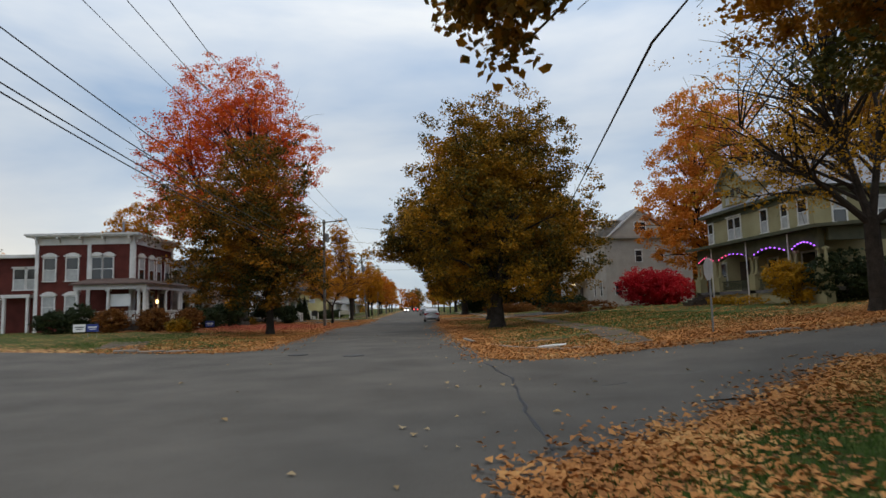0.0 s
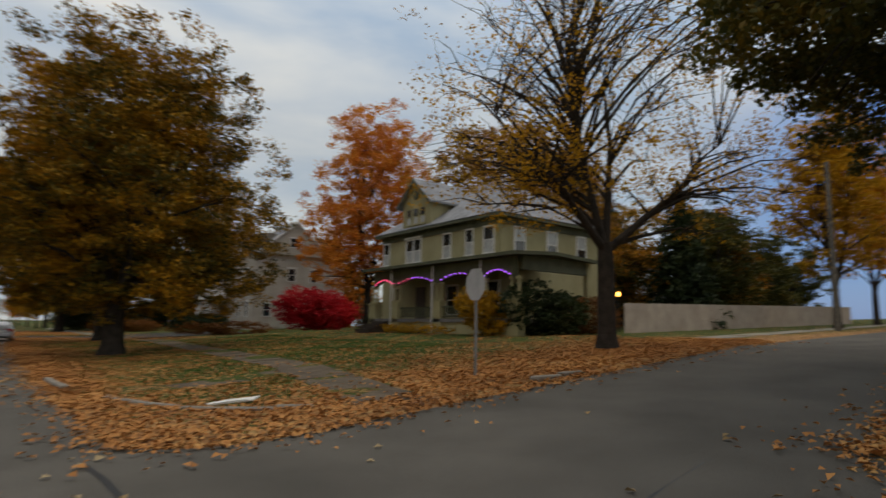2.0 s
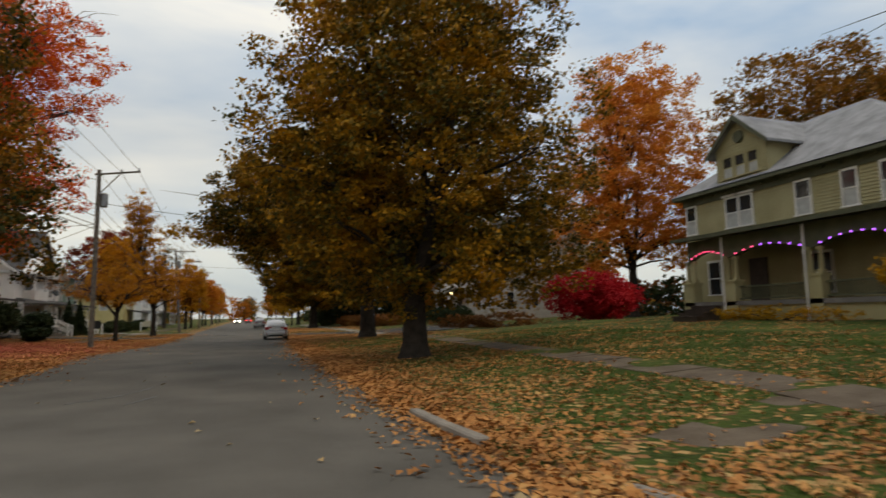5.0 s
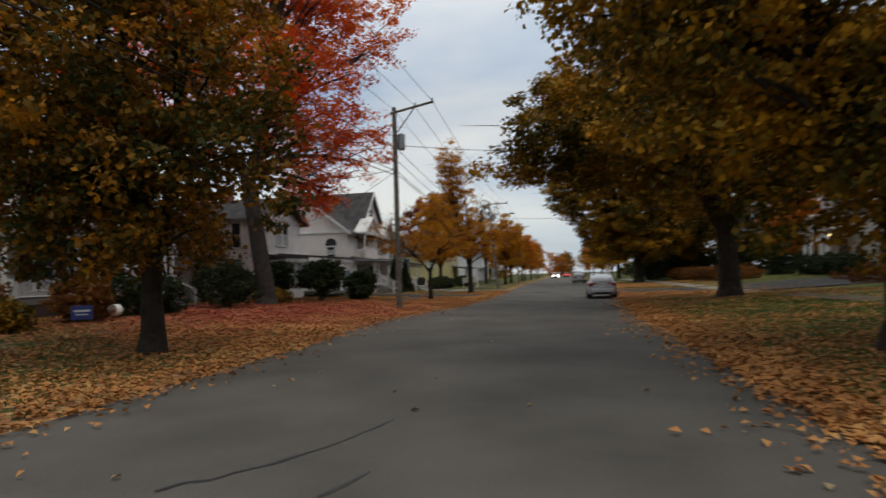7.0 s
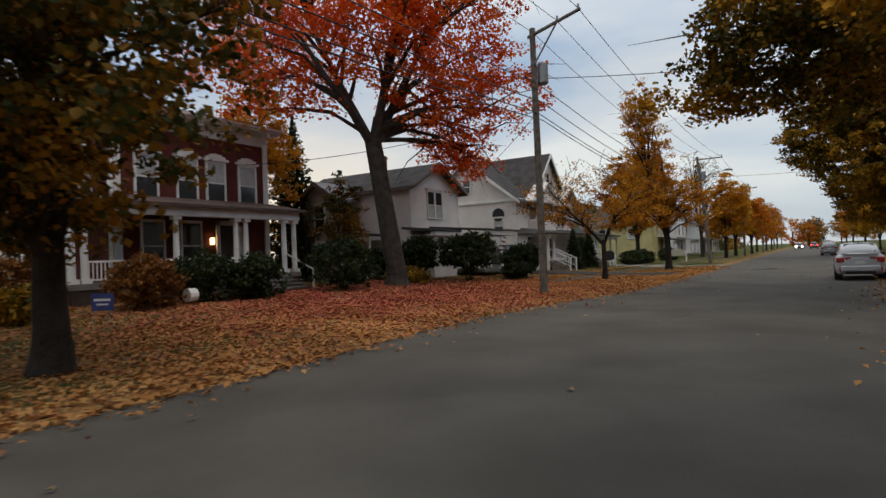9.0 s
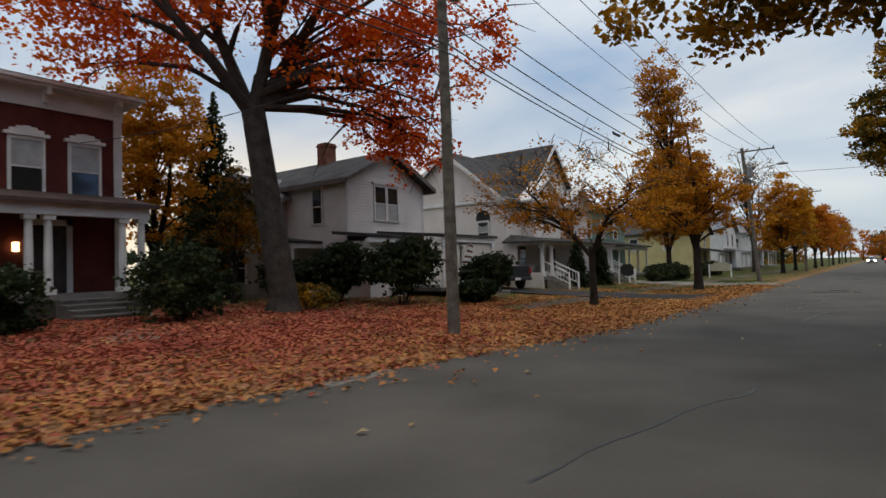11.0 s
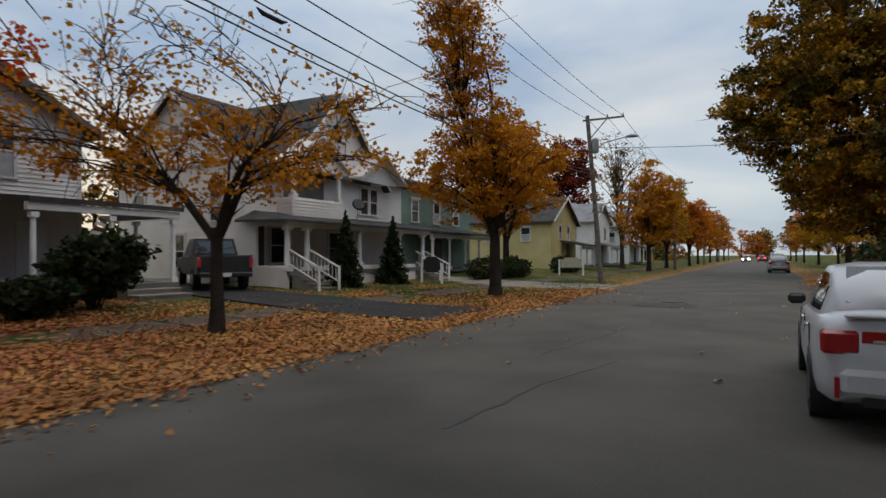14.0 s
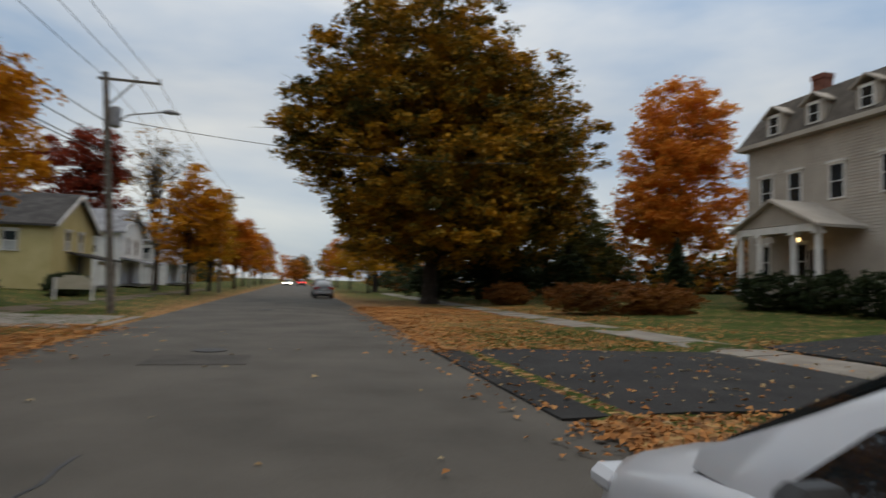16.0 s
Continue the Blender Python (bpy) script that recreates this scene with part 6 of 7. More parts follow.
shrub("tall_hedge", 44.0, 7.6, "tall dark clipped hedge along the side street", [(0, 0, 2.0, 6.0, 1.2, 2.2)], L_DARK, 9000, 0.22, category="hedge")
shrub("vine_mound", -16.6, 58.2, "low yellowing plants round the maple's foot", [(0, 0, 0.35, 1.2, 1.0, 0.5)], L_OLIVE, 2200, 0.10, category="plants")

# ---- pavements, drives, kerbs ----
paving("pavement_west", (-10.8, 46), (-10.8, 140), 1.4, M_WALK, "old concrete pavement half buried in leaves", lift=0.008)
paving("pavement_east", (10.4, 66), (10.4, 140), 1.5, M_CONC, "pale concrete pavement between lawn and verge", lift=0.012)
# the dark concrete here carries the shade over this walk in its colour
paving("pavement_corner", (8.33, 25.9), (9.9, 58), 1.3, M_WALK, "worn brown concrete pavement along the lawn, toned dark for its shade", lift=0.01)
paving("pavement_crossing", (6.75, 18.3), (8.25, 25.7), 1.4, M_WALK, "worn brown concrete pavement crossing the corner lawn", lift=0.01)
paving("pavement_spur", (2.9, 23.8), (7.6, 25.1), 1.25, M_WALK, "worn concrete spur from the street to the corner pavement", lift=-0.012)
strip("driveway_west", [(-6.3, 69.0), (-6.3, 72.6), (-23, 73.6), (-23, 70.8)], M_DRIVE, "dark asphalt driveway with scattered leaves", "driveway", 0.045)
strip("driveway_green", [(-5.9, 83.0), (-5.9, 88.6), (-18, 88.4), (-18, 84.4)], M_CONC, "pale concrete driveway apron", "driveway", 0.02)
strip("driveway_east", [(2.7, 71.5), (2.7, 78.6), (9.5, 77.4), (9.5, 71.0)], M_DRIVE, "dark asphalt driveway apron with scattered leaves", "driveway", 0.034)
strip("driveway_court", [(11.3, 66.0), (11.3, 77.8), (22, 80), (22, 66.0)], M_DRIVE, "dark asphalt parking court", "driveway", 0.045)
strip("front_walk", [(-6.4, 50.2), (-6.4, 51.6), (-15.6, 52.0), (-15.6, 50.4)], M_CONC, "concrete front walk strewn with red leaves", "path", -0.012)
strip("corner_walk", [(-11.5, 25.3), (-13.4, 25.2), (-15.2, 30.5), (-13.6, 30.8)], M_WALK, "short concrete walk on the corner lawn", "path", 0.02)
strip("side_street_walk", [(24, 21.2), (24, 22.6), (70, 27.6), (70, 26.2)], M_CONC, "concrete walk along the fence", "path", 0.01)


def kerb(pts, label):
    root = thing("kerb", 0, 0, 0, label, "kerb", kind="structure")
    for a, c in zip(pts, pts[1:]):
        a, c = Vector(a), Vector(c)
        u = (c - a).normalized()
        s = Vector((-u.y, u.x)) * 0.09
        a, c = a + u * 0.01, c - u * 0.01
        z = float(terrain(*((a + c) / 2))) + 0.13 + random.uniform(-0.015, 0.015)
        bm = slab(bmesh.new(), [(*(a - s), z), (*(c - s), z + random.uniform(-0.01, 0.01)), (*(c + s), z), (*(a + s), z)], 0.26)
        bmesh.ops.bevel(bm, geom=bm.edges[:], offset=0.025, segments=1, affect="EDGES")
        part("kerb_stone", bm, M_KERB, root)


kerb([(2.75, 23.0), (2.95, 22.0), (3.2, 21.2), (3.6, 20.4), (4.15, 19.85), (4.95, 19.4), (5.6, 19.15)], "worn stone kerb rounding the street corner")
kerb([(2.3, 25.2), (2.2, 26.4), (2.15, 27.8)], "low worn kerb stones along the leafy verge")
kerb([(-12.2, 24.35), (-11.2, 24.3), (-10.2, 24.35), (-9.3, 24.6), (-8.5, 25.1)], "low worn kerb at the street corner")
kerb([(10.2, 18.1), (11.2, 18.2), (12.2, 18.3)], "short length of kerb stones by the stop sign")

# ---- stop sign, poles, wires ----
ss = thing("stop_sign", 9.95, 19.7, base_at(9.95, 19.7), "octagonal stop sign seen from its bare metal back", "road sign", turn=-95)
part("sign_post", boxes((-0.035, 0.035, -0.02, 0.02, -0.3, 2.5)), M_STEEL, ss)
bm = bmesh.new()
oc = [(0.41 * math.cos(math.pi / 8 + k * math.pi / 4), 0.41 * math.sin(math.pi / 8 + k * math.pi / 4)) for k in range(8)]
lo = [bm.verts.new((a, -0.026, 2.17 + c)) for a, c in oc]
hi = [bm.verts.new((a, -0.032, 2.17 + c)) for a, c in oc]
bm.faces.new(lo), bm.faces.new(hi[::-1])
for k in range(8):
    bm.faces.new((lo[k], hi[k], hi[(k + 1) % 8], lo[(k + 1) % 8]))
bmesh.ops.rotate(bm, verts=bm.verts[:], cent=(0, 0, 2.17), matrix=Matrix.Rotation(0, 3, "Z"))
part("sign_plate", bm, M_BACK, ss, "bare grey metal back of the plate")


def pole(x, y, h, label, lean=(0.0, 0.0), arm=2.4, arm_turn=0.0, can=False, lamp=False, r=0.15):
    p = thing("utility_pole", x, y, base_at(x, y), label, "utility pole", "poles along the street")
    part("mast", tube(bmesh.new(), [(0, 0, -0.4), (lean[0] * 0.5, lean[1] * 0.5, h * 0.5), (lean[0], lean[1], h)], [r, r * 0.86, r * 0.72], 12), M_POLE, p)
    if arm:
        d = Vector((math.cos(arm_turn), math.sin(arm_turn), 0))
        t = Vector((lean[0], lean[1], h - 0.25))
        bm = tube(bmesh.new(), [t - d * 0.25, t + d * arm], [0.065, 0.06], 4)
        part("cross_arm", bm, M_POLE, p)
        part("brace", tube(bmesh.new(), [t + Vector((0, 0, -1.1)) + d * 0.1, t + d * arm * 0.55], [0.035, 0.035], 5), M_STEEL, p)
        for s in (0.0, arm * 0.55, arm * 0.97):
            part("insulator", tube(bmesh.new(), [t + d * s + Vector((0, 0, 0.05)), t + d * s + Vector((0, 0, 0.2))], [0.05, 0.035], 8), M_STEEL, p)
    if can:
        part("transformer", tube(bmesh.new(), [(0.26 + lean[0] * 0.8, 0.1, h - 2.1), (0.26 + lean[0] * 0.8, 0.1, h - 2.05), (0.26 + lean[0] * 0.8, 0.1, h - 1.35), (0.26 + lean[0] * 0.8, 0.1, h - 1.28)], [0.16, 0.2, 0.2, 0.12], 14), M_STEEL, p)
    if lamp:
        part("lamp_arm", tube(bmesh.new(), [(lean[0] * 0.8, 0, h - 2.2), (0.9 + lean[0], 0, h - 1.6), (2.2 + lean[0], 0, h - 1.35)], [0.035, 0.03, 0.03], 6), M_STEEL, p)
        part("lamp_head", tube(bmesh.new(), [(2.1 + lean[0], 0, h - 1.36), (2.4 + lean[0], 0, h - 1.34), (2.75 + lean[0], 0, h - 1.38)], [0.06, 0.11, 0.05], 8), M_STEEL, p)
    return p


pole(-8.5, 55.7, 10.0, "weathered wooden utility pole with cross arm and transformer", (0.0, -0.15), 2.6, -0.5, True)
pole(-7.25, 89.8, 9.3, "leaning wooden utility pole with cross arm and lamp", (-0.75, 0.0), 2.0, 0.0, True, True)
pole(-8.6, 3.0, 10.4, "wooden utility pole at the junction", (0, 0), 2.3)
for y_ in (124, 160, 198, 240):
    pole(-7.6, y_, 9.4, "wooden utility pole farther down the street", (0, 0), 1.8)
for x_, y_ in ((39.5, 22.0), (64, 24.8), (90, 27.2), (118, 29.6)):
    pole(x_, y_, 10.0, "wooden utility pole along the side street", (0, 0), 0, r=0.17)


def wire(a, c, sag, r=0.014, label="sagging power line between the poles"):
    a, c = Vector(a), Vector(c)
    cu = bpy.data.curves.new("power_line", "CURVE")
    cu.dimensions, cu.bevel_depth, cu.bevel_resolution = "3D", r, 0
    s = cu.splines.new("POLY")
    s.points.add(20)
    for i in range(21):
        t = i / 20
        q = a.lerp(c, t) - Vector((0, 0, sag * 4 * t * (1 - t)))
        s.points[i].co = (*q, 1)
    cu.materials.append(M_BLACK)
    return tagged(new("power_line", cu), label, "wire", "overhead lines")


ends = [((-8.6, 3, 10.3), (-8.5, 55.6, 9.95)), ((-7.5, 3, 10.3), (-7.3, 54.9, 9.9)), ((-6.4, 3, 10.3), (-6.3, 54.3, 9.9))]
nxt = [((-8.5, 55.6, 9.95), (-8.0, 89.8, 9.2)), ((-7.3, 54.9, 9.9), (-6.9, 89.8, 9.2)), ((-6.3, 54.3, 9.9), (-6.1, 89.8, 9.2))]
aft = [((-8.0, 89.8, 9.2), (-7.6, 124, 9.3)), ((-6.9, 89.8, 9.2), (-6.8, 124, 9.3)), ((-6.1, 89.8, 9.2), (-6.0, 124, 9.3))]
for a, c in ends + nxt + aft:
    wire(a, c, 0.7)
for z0, z1, z2, dx in ((8.0, 8.0, 7.4, 0.0), (7.3, 7.3, 6.7, 0.1), (6.9, 6.9, 6.3, -0.05), (6.6, 6.6, 6.1, 0.12)):
    wire((-8.5 + dx, 3, z0), (-8.4 + dx, 55.7, z1), 0.9, 0.02)
    wire((-8.4 + dx, 55.7, z1), (-7.8 + dx, 89.8, z2), 0.7, 0.02)
    wire((-7.8 + dx, 89.8, z2), (-7.6 + dx, 124, z2), 0.6, 0.018)
wire((-8.4, 55.7, 8.2), (10, 62, 8.6), 0.5)
wire((-8.4, 55.7, 7.0), (-20, 68.0, 5.6), 0.4, label="service line to the clapboard house")
wire((-8.4, 55.7, 7.0), (-22.0, 53.0, 6.2), 0.4, label="service line to the brick house")
wire((-7.9, 89.8, 7.6), (12, 96, 8.6), 0.5)
for a, c in (((39.5, 22, 10.9), (64, 24.8, 11.6)), ((64, 24.8, 11.6), (90, 27.2, 12.4)), ((10, 18, 9.5), (39.5, 22, 10.9))):
    wire(a, c, 0.6)
lc = thing("cable_splice", -8.2, 66.0, 6.42, "black splice case hung on the cable", "cable splice")
part("splice_case", tube(bmesh.new(), [(0, -0.42, 0.06), (0, -0.26, 0.0), (0, 0.26, 0.0), (0, 0.42, 0.06)], [0.015, 0.05, 0.05, 0.015], 8), M_BLACK, lc)

# plank fence
fence = thing("plank_fence", 28.5, 28.6, float(terrain(28.5, 28.6)), "long pale weathered plank fence", "fence")
fl, fa = 40.0, math.atan2(1.9, 40)
for i in range(int(fl / 0.2)):
    s = i * 0.2
    x_, y_ = s * math.cos(fa), s * math.sin(fa)
    z_ = float(terrain(28.5 + x_, 28.6 + y_)) - float(terrain(28.5, 28.6))
    part("plank", boxes((x_, x_ + 0.19, y_ - 0.012, y_ + 0.012, z_ - 0.1, z_ + 1.72 + random.uniform(-0.01, 0.02))), M_FENCE, fence)
for x_, y_, sg in ((26.6, 30.2, 1),):
    part("gate_post", boxes((x_ - 28.5, x_ - 28.4, y_ - 28.7, y_ - 28.6, -0.2, 1.7)), M_FENCE, fence)
gl_ = thing("garden_lamp", 30.5, 30.4, float(terrain(30.5, 30.4)), "lit amber lamp on a short post behind the fence", "lamp")
part("lamp_post", tube(bmesh.new(), [(0, 0, -0.1), (0, 0, 2.2)], [0.04, 0.035], 6), M_BLACK, gl_)
part("lamp_glass", boxes((-0.09, 0.09, -0.09, 0.09, 2.2, 2.42), bevel=0.02), glow("amber_lamp_glass", (1.0, 0.42, 0.10), 9.0), gl_)

# traffic signal far up the side street
sig = thing("traffic_signal", 168, 33.0, float(terrain(168, 33)), "far traffic signal showing green", "traffic light")
part("signal_mast", tube(bmesh.new(), [(0, 3, 0), (0, 3, 6.2), (0, -4, 6.2)], [0.12, 0.1, 0.08], 6), M_STEEL, sig)
part("signal_head", boxes((-0.2, 0.2, -1.25, -0.75, 4.9, 6.3)), M_BLACK, sig)
part("green_lens", tube(bmesh.new(), [(-0.21, -1, 5.2), (-0.26, -1, 5.2)], [0.24, 0.24], 12), M_SIGNAL, sig)

# ---- parked cars ----
def wheel_mesh(bm, r, w, x):
    prof = [(r * 0.62, w * 0.5), (r * 0.9, w * 0.5), (r, w * 0.34), (r, -w * 0.34), (r * 0.9, -w * 0.5), (r * 0.62, -w * 0.5)]
    k = 24
    rings = [[bm.verts.new((x + b_, a_ * math.cos(2 * math.pi * i / k), a_ * math.sin(2 * math.pi * i / k))) for a_, b_ in prof] for i in range(k)]
    for i in range(k):
        for j in range(len(prof)):
            bm.faces.new((rings[i][j], rings[(i + 1) % k][j], rings[(i + 1) % k][(j + 1) % len(prof)], rings[i][(j + 1) % len(prof)]))
    return bm


def loft(bm, rows, close=True):
    rs = [[bm.verts.new(p) for p in r] for r in rows]
    for a, c in zip(rs, rs[1:]):
        for i in range(len(a) - 1):
            bm.faces.new((a[i], a[i + 1], c[i + 1], c[i]))
    if close:
        bm.faces.new(rs[0][::-1])
        bm.faces.new(rs[-1])
    return bm


def paint(name, color, rough=0.28):
    m, n, l, b = mat(name, rough)
    tc_ = n.new("ShaderNodeTexCoord")
    nz = n.new("ShaderNodeTexNoise")
    nz.inputs["Scale"].default_value, nz.inputs["Detail"].default_value = 3.0, 6
    l.new(tc_.outputs["Object"], nz.inputs["Vector"])
    r = n.new("ShaderNodeValToRGB")
    r.color_ramp.elements[0].color = (*[c * 0.86 for c in color], 1)
    r.color_ramp.elements[1].color = (*color, 1)
    l.new(nz.outputs["Fac"], r.inputs[0])
    l.new(r.outputs[0], b.inputs["Base Color"])
    b.inputs["Coat Weight"].default_value = 0.6
    b.inputs["Coat Roughness"].default_value = 0.08
    return m


M_REDLENS, _n, _l, _b = mat("red_lamp_lens", 0.15)
_b.inputs["Base Color"].default_value = (0.42, 0.012, 0.015, 1)
_b.inputs["Coat Weight"].default_value = 0.8
M_CLEARLENS, _n, _l, _b = mat("clear_lamp_lens", 0.1)
_b.inputs["Base Color"].default_value = (0.55, 0.56, 0.58, 1)
M_CARGLASS, _n, _l, _b = mat("tinted_car_glass", 0.03)
_b.inputs["Base Color"].default_value = (0.012, 0.016, 0.017, 1)
_b.inputs["Specular IOR Level"].default_value = 0.9
M_CARWHITE = paint("white_car_paint", (0.62, 0.63, 0.65))
M_CARSILVER = paint("silver_car_paint", (0.36, 0.37, 0.39))
M_CARDARK = paint("dark_car_paint", (0.02, 0.021, 0.024))


def sedan(x, y, turn, material, label, tall=1.0, lights=None, name="sedan"):
    """A small saloon, tail at y = 0, nose at y = 4.3."""
    c = thing(name, x, y, 0.012, label, "car", turn=turn)
    st = [(0.0, .60, .42, .86, .93), (0.05, .72, .33, .93, 1.03), (0.22, .80, .26, .97, 1.08), (0.55, .835, .22, .98, 1.07), (1.1, .845, .20, .96, 1.03), (2.2, .85, .20, .93, 1.0), (3.05, .845, .20, .91, 1.0), (3.45, .83, .21, .86, .95), (3.85, .79, .24, .76, .86), (4.12, .70, .28, .65, .75), (4.25, .60, .32, .57, .66), (4.30, .50, .36, .52, .58)]
    rows = []
    for yy, w, zb, zl, zt in st:
        half = [(w * .86, zb), (w * .97, zb + .07), (w, zb + .2), (w * 1.005, (zb + zl) / 2 + .05), (w * .985, zl - .08), (w * .95, zl), (w * .80, zt - .02), (w * .45, zt + .012)]
        rows.append([(-a, yy, z * tall) for a, z in half] + [(a, yy, z * tall) for a, z in half[::-1]] + [(-half[0][0], yy, zb * tall)])
    body = part("body", loft(bmesh.new(), rows), material, c)
    for p in body.data.polygons:
        p.use_smooth = True
    cab = [(0.52, .74, .60, 1.09), (0.85, .76, .60, 1.33), (1.25, .77, .58, 1.475), (1.75, .775, .58, 1.50), (2.25, .78, .58, 1.49), (2.6, .78, .58, 1.44), (3.0, .77, .62, 1.22), (3.38, .74, .70, 0.99)]
    rows = []
    for yy, wb, wt, zt in cab:
        zb = 0.92
        half = [(wb, zb), (wb * .985, zb + (zt - zb) * .15), (wt + (wb - wt) * .22, zb + (zt - zb) * .82), (wt, zt - .03 * (zt > 1.1)), (wt * .55, zt + .015)]
        rows.append([(-a, yy, z * tall) for a, z in half] + [(a, yy, z * tall) for a, z in half[::-1]])
    roof = part("roof", loft(bmesh.new(), rows), material, c)
    for p in roof.data.polygons:
        p.use_smooth = True

    def side_x(yy, z):
        i = max(k for k in range(len(cab)) if cab[k][0] <= yy)
        i = min(i, len(cab) - 2)
        f = (yy - cab[i][0]) / (cab[i + 1][0] - cab[i][0])
        wb, wt, zt = (cab[i][k] + (cab[i + 1][k] - cab[i][k]) * f for k in (1, 2, 3))
        s = (z - .92) / max(.05, zt - .92)
        if s < .15:
            return wb * (1 - .1 * s)
        return wb * .985 + (wt + (wb - wt) * .22 - wb * .985) * (s - .15) / .67

    for sg in (-1, 1):
        for pts in ([(0.98, 1.02), (1.85, 1.0), (1.85, 1.40), (1.35, 1.39), (1.08, 1.27)], [(1.93, 1.0), (2.95, .98), (2.72, 1.22), (2.48, 1.36), (1.93, 1.40)]):
            bm = bmesh.new()
            o = [bm.verts.new((sg * (side_x(yy, z) + .012), yy, z * tall)) for yy, z in pts]
            i_ = [bm.verts.new((sg * (side_x(yy, z) - .02), yy, z * tall)) for yy, z in pts]
            bm.faces.new(o), bm.faces.new(i_[::-1])
            for k in range(len(pts)):
                bm.faces.new((o[k], i_[k], i_[(k + 1) % len(pts)], o[(k + 1) % len(pts)]))
            bmesh.ops.recalc_face_normals(bm, faces=bm.faces[:])
            part("side_window", bm, M_CARGLASS, c)
        mm = part("mirror", boxes((sg * .80, sg * 1.0, 2.62, 2.76, 0.96 * tall, 1.10 * tall), bevel=0.04), M_BLACK, c)
        part("tail_light", slab(boxes((sg * .50, sg * .80, -0.012, 0.14, .72 * tall, .93 * tall), bevel=0.03), [(sg * .3, -.004, .93 * tall), (sg * .5, -.004, .93 * tall), (sg * .5, .05, .9 * tall), (sg * .3, .05, .9 * tall)], .1), lights or M_REDLENS, c, "red tail lamp")
        part("reflector", boxes((sg * .66, sg * .70, -0.006, 0.08, .34, .52)), M_REDLENS, c)
        part("headlight", boxes((sg * .45, sg * .74, 3.95, 4.2, .58 * tall, .70 * tall), bevel=0.04), M_CLEARLENS, c)
        for yy in (1.15, 2.05):
            part("door_handle", boxes((sg * .835, sg * .872, yy, yy + .18, .84 * tall, .87 * tall), bevel=0.01), M_CHROME if sg else M_BLACK, c)
        for yy in (0.88, 1.89, 2.88):
            part("door_seam", boxes((sg * .838, sg * .8505, yy, yy + .005, .32, .90 * tall)), M_BLACK, c)
        for yy in (0.85, 3.42):
            arch = tube(bmesh.new(), [(sg * .60, yy, .31), (sg * .858, yy, .31)], [.355, .355], 24)
            part("wheel_arch", arch, M_BLACK, c)
            wh_ = part("wheel", wheel_mesh(bmesh.new(), .30, .19, sg * .765), M_RUBBER, c)
            wh_.location = (0, yy, .30)
            rm = bmesh.new()
            for k in range(9):
                a = 2 * math.pi * k / 9
                tube(rm, [(sg * .84, 0.03 * math.cos(a), 0.03 * math.sin(a)), (sg * .845, .185 * math.cos(a), .185 * math.sin(a))], [.026, .018], 4)
            tube(rm, [(sg * .80, 0, 0), (sg * .835, 0, 0)], [.19, .19], 20)
            part("rim", rm, M_STEEL, wh_, "silver wheel rim")
    part("rear_window", slab(bmesh.new(), [(-.56, .575, 1.135 * tall), (.56, .575, 1.135 * tall), (.50, 1.16, 1.47 * tall), (-.50, 1.16, 1.47 * tall)], .03), M_CARGLASS, c)
    part("windscreen", slab(bmesh.new(), [(-.62, 3.30, 1.06 * tall), (.62, 3.30, 1.06 * tall), (.52, 2.66, 1.445 * tall), (-.52, 2.66, 1.445 * tall)], .03), M_CARGLASS, c)
    part("boot_lip", boxes((-.62, .62, -0.02, .12, 1.04 * tall, 1.075 * tall), bevel=0.012), material, c)
    part("trunk_trim", boxes((-.42, .42, -.014, .02, .83 * tall, .86 * tall)), M_CHROME, c)
    part("number_plate", boxes((-.16, .16, -.016, .01, .66 * tall, .78 * tall)), M_WHITE, c, "plate with a plain dark bar")
    part("rear_bumper", boxes((-.66, .66, -.05, .12, .36, .60), bevel=0.05), material, c)
    part("bumper_diffuser", boxes((-.5, .5, -.03, .1, .27, .37), bevel=0.02), M_BLACK, c)
    part("antenna", tube(bmesh.new(), [(0, 1.2, 1.49 * tall), (0, 1.08, 1.62 * tall)], [.02, .006], 6), M_BLACK, c)
    part("cowl", slab(bmesh.new(), [(-.60, 3.36, 1.035 * tall), (.60, 3.36, 1.035 * tall), (.62, 3.30, 1.06 * tall), (-.62, 3.30, 1.06 * tall)], .02), M_BLACK, c)
    for sg in (-.3, .25):
        part("wiper", tube(bmesh.new(), [(sg, 3.33, 1.06 * tall), (sg + .42, 3.18, 1.15 * tall)], [.012, .01], 4), M_BLACK, c)
    return c


parked = sedan(1.72, 63.38, -1.0, M_CARWHITE, "white compact saloon parked at the kerb")
parked.scale = (1.0, 1.04, 1.0)
sedan(1.85, 117.0, 0, M_CARSILVER, "silver hatchback parked at the kerb", 1.06)
sedan(1.9, 124.5, 0, M_CARDARK, "dark car parked ahead of the silver one", 1.15)
far_car = sedan(-2.6, 212.0, 180, M_CARDARK, "far car approaching with its headlights on", 1.0)
for sg in (-.6, .6):
    part("headlamp", tube(bmesh.new(), [(sg, 4.2, .68), (sg, 4.36, .68)], [.2, .2], 10), M_HEAD, far_car, "lit headlamp")
far_car2 = sedan(0.6, 205.0, 0, M_CARDARK, "far car with its brake lights on", 1.1, M_TAILG)
far3 = sedan(140.0, 24.5, 97, M_CARDARK, "far car approaching on the side street with headlights on", 1.0)
far3.location.z = float(terrain(140, 24.5)) + 0.02
for sg in (-.6, .6):
    part("headlamp", tube(bmesh.new(), [(sg, 4.2, .68), (sg, 4.36, .68)], [.2, .2], 10), M_HEAD, far3, "lit headlamp")

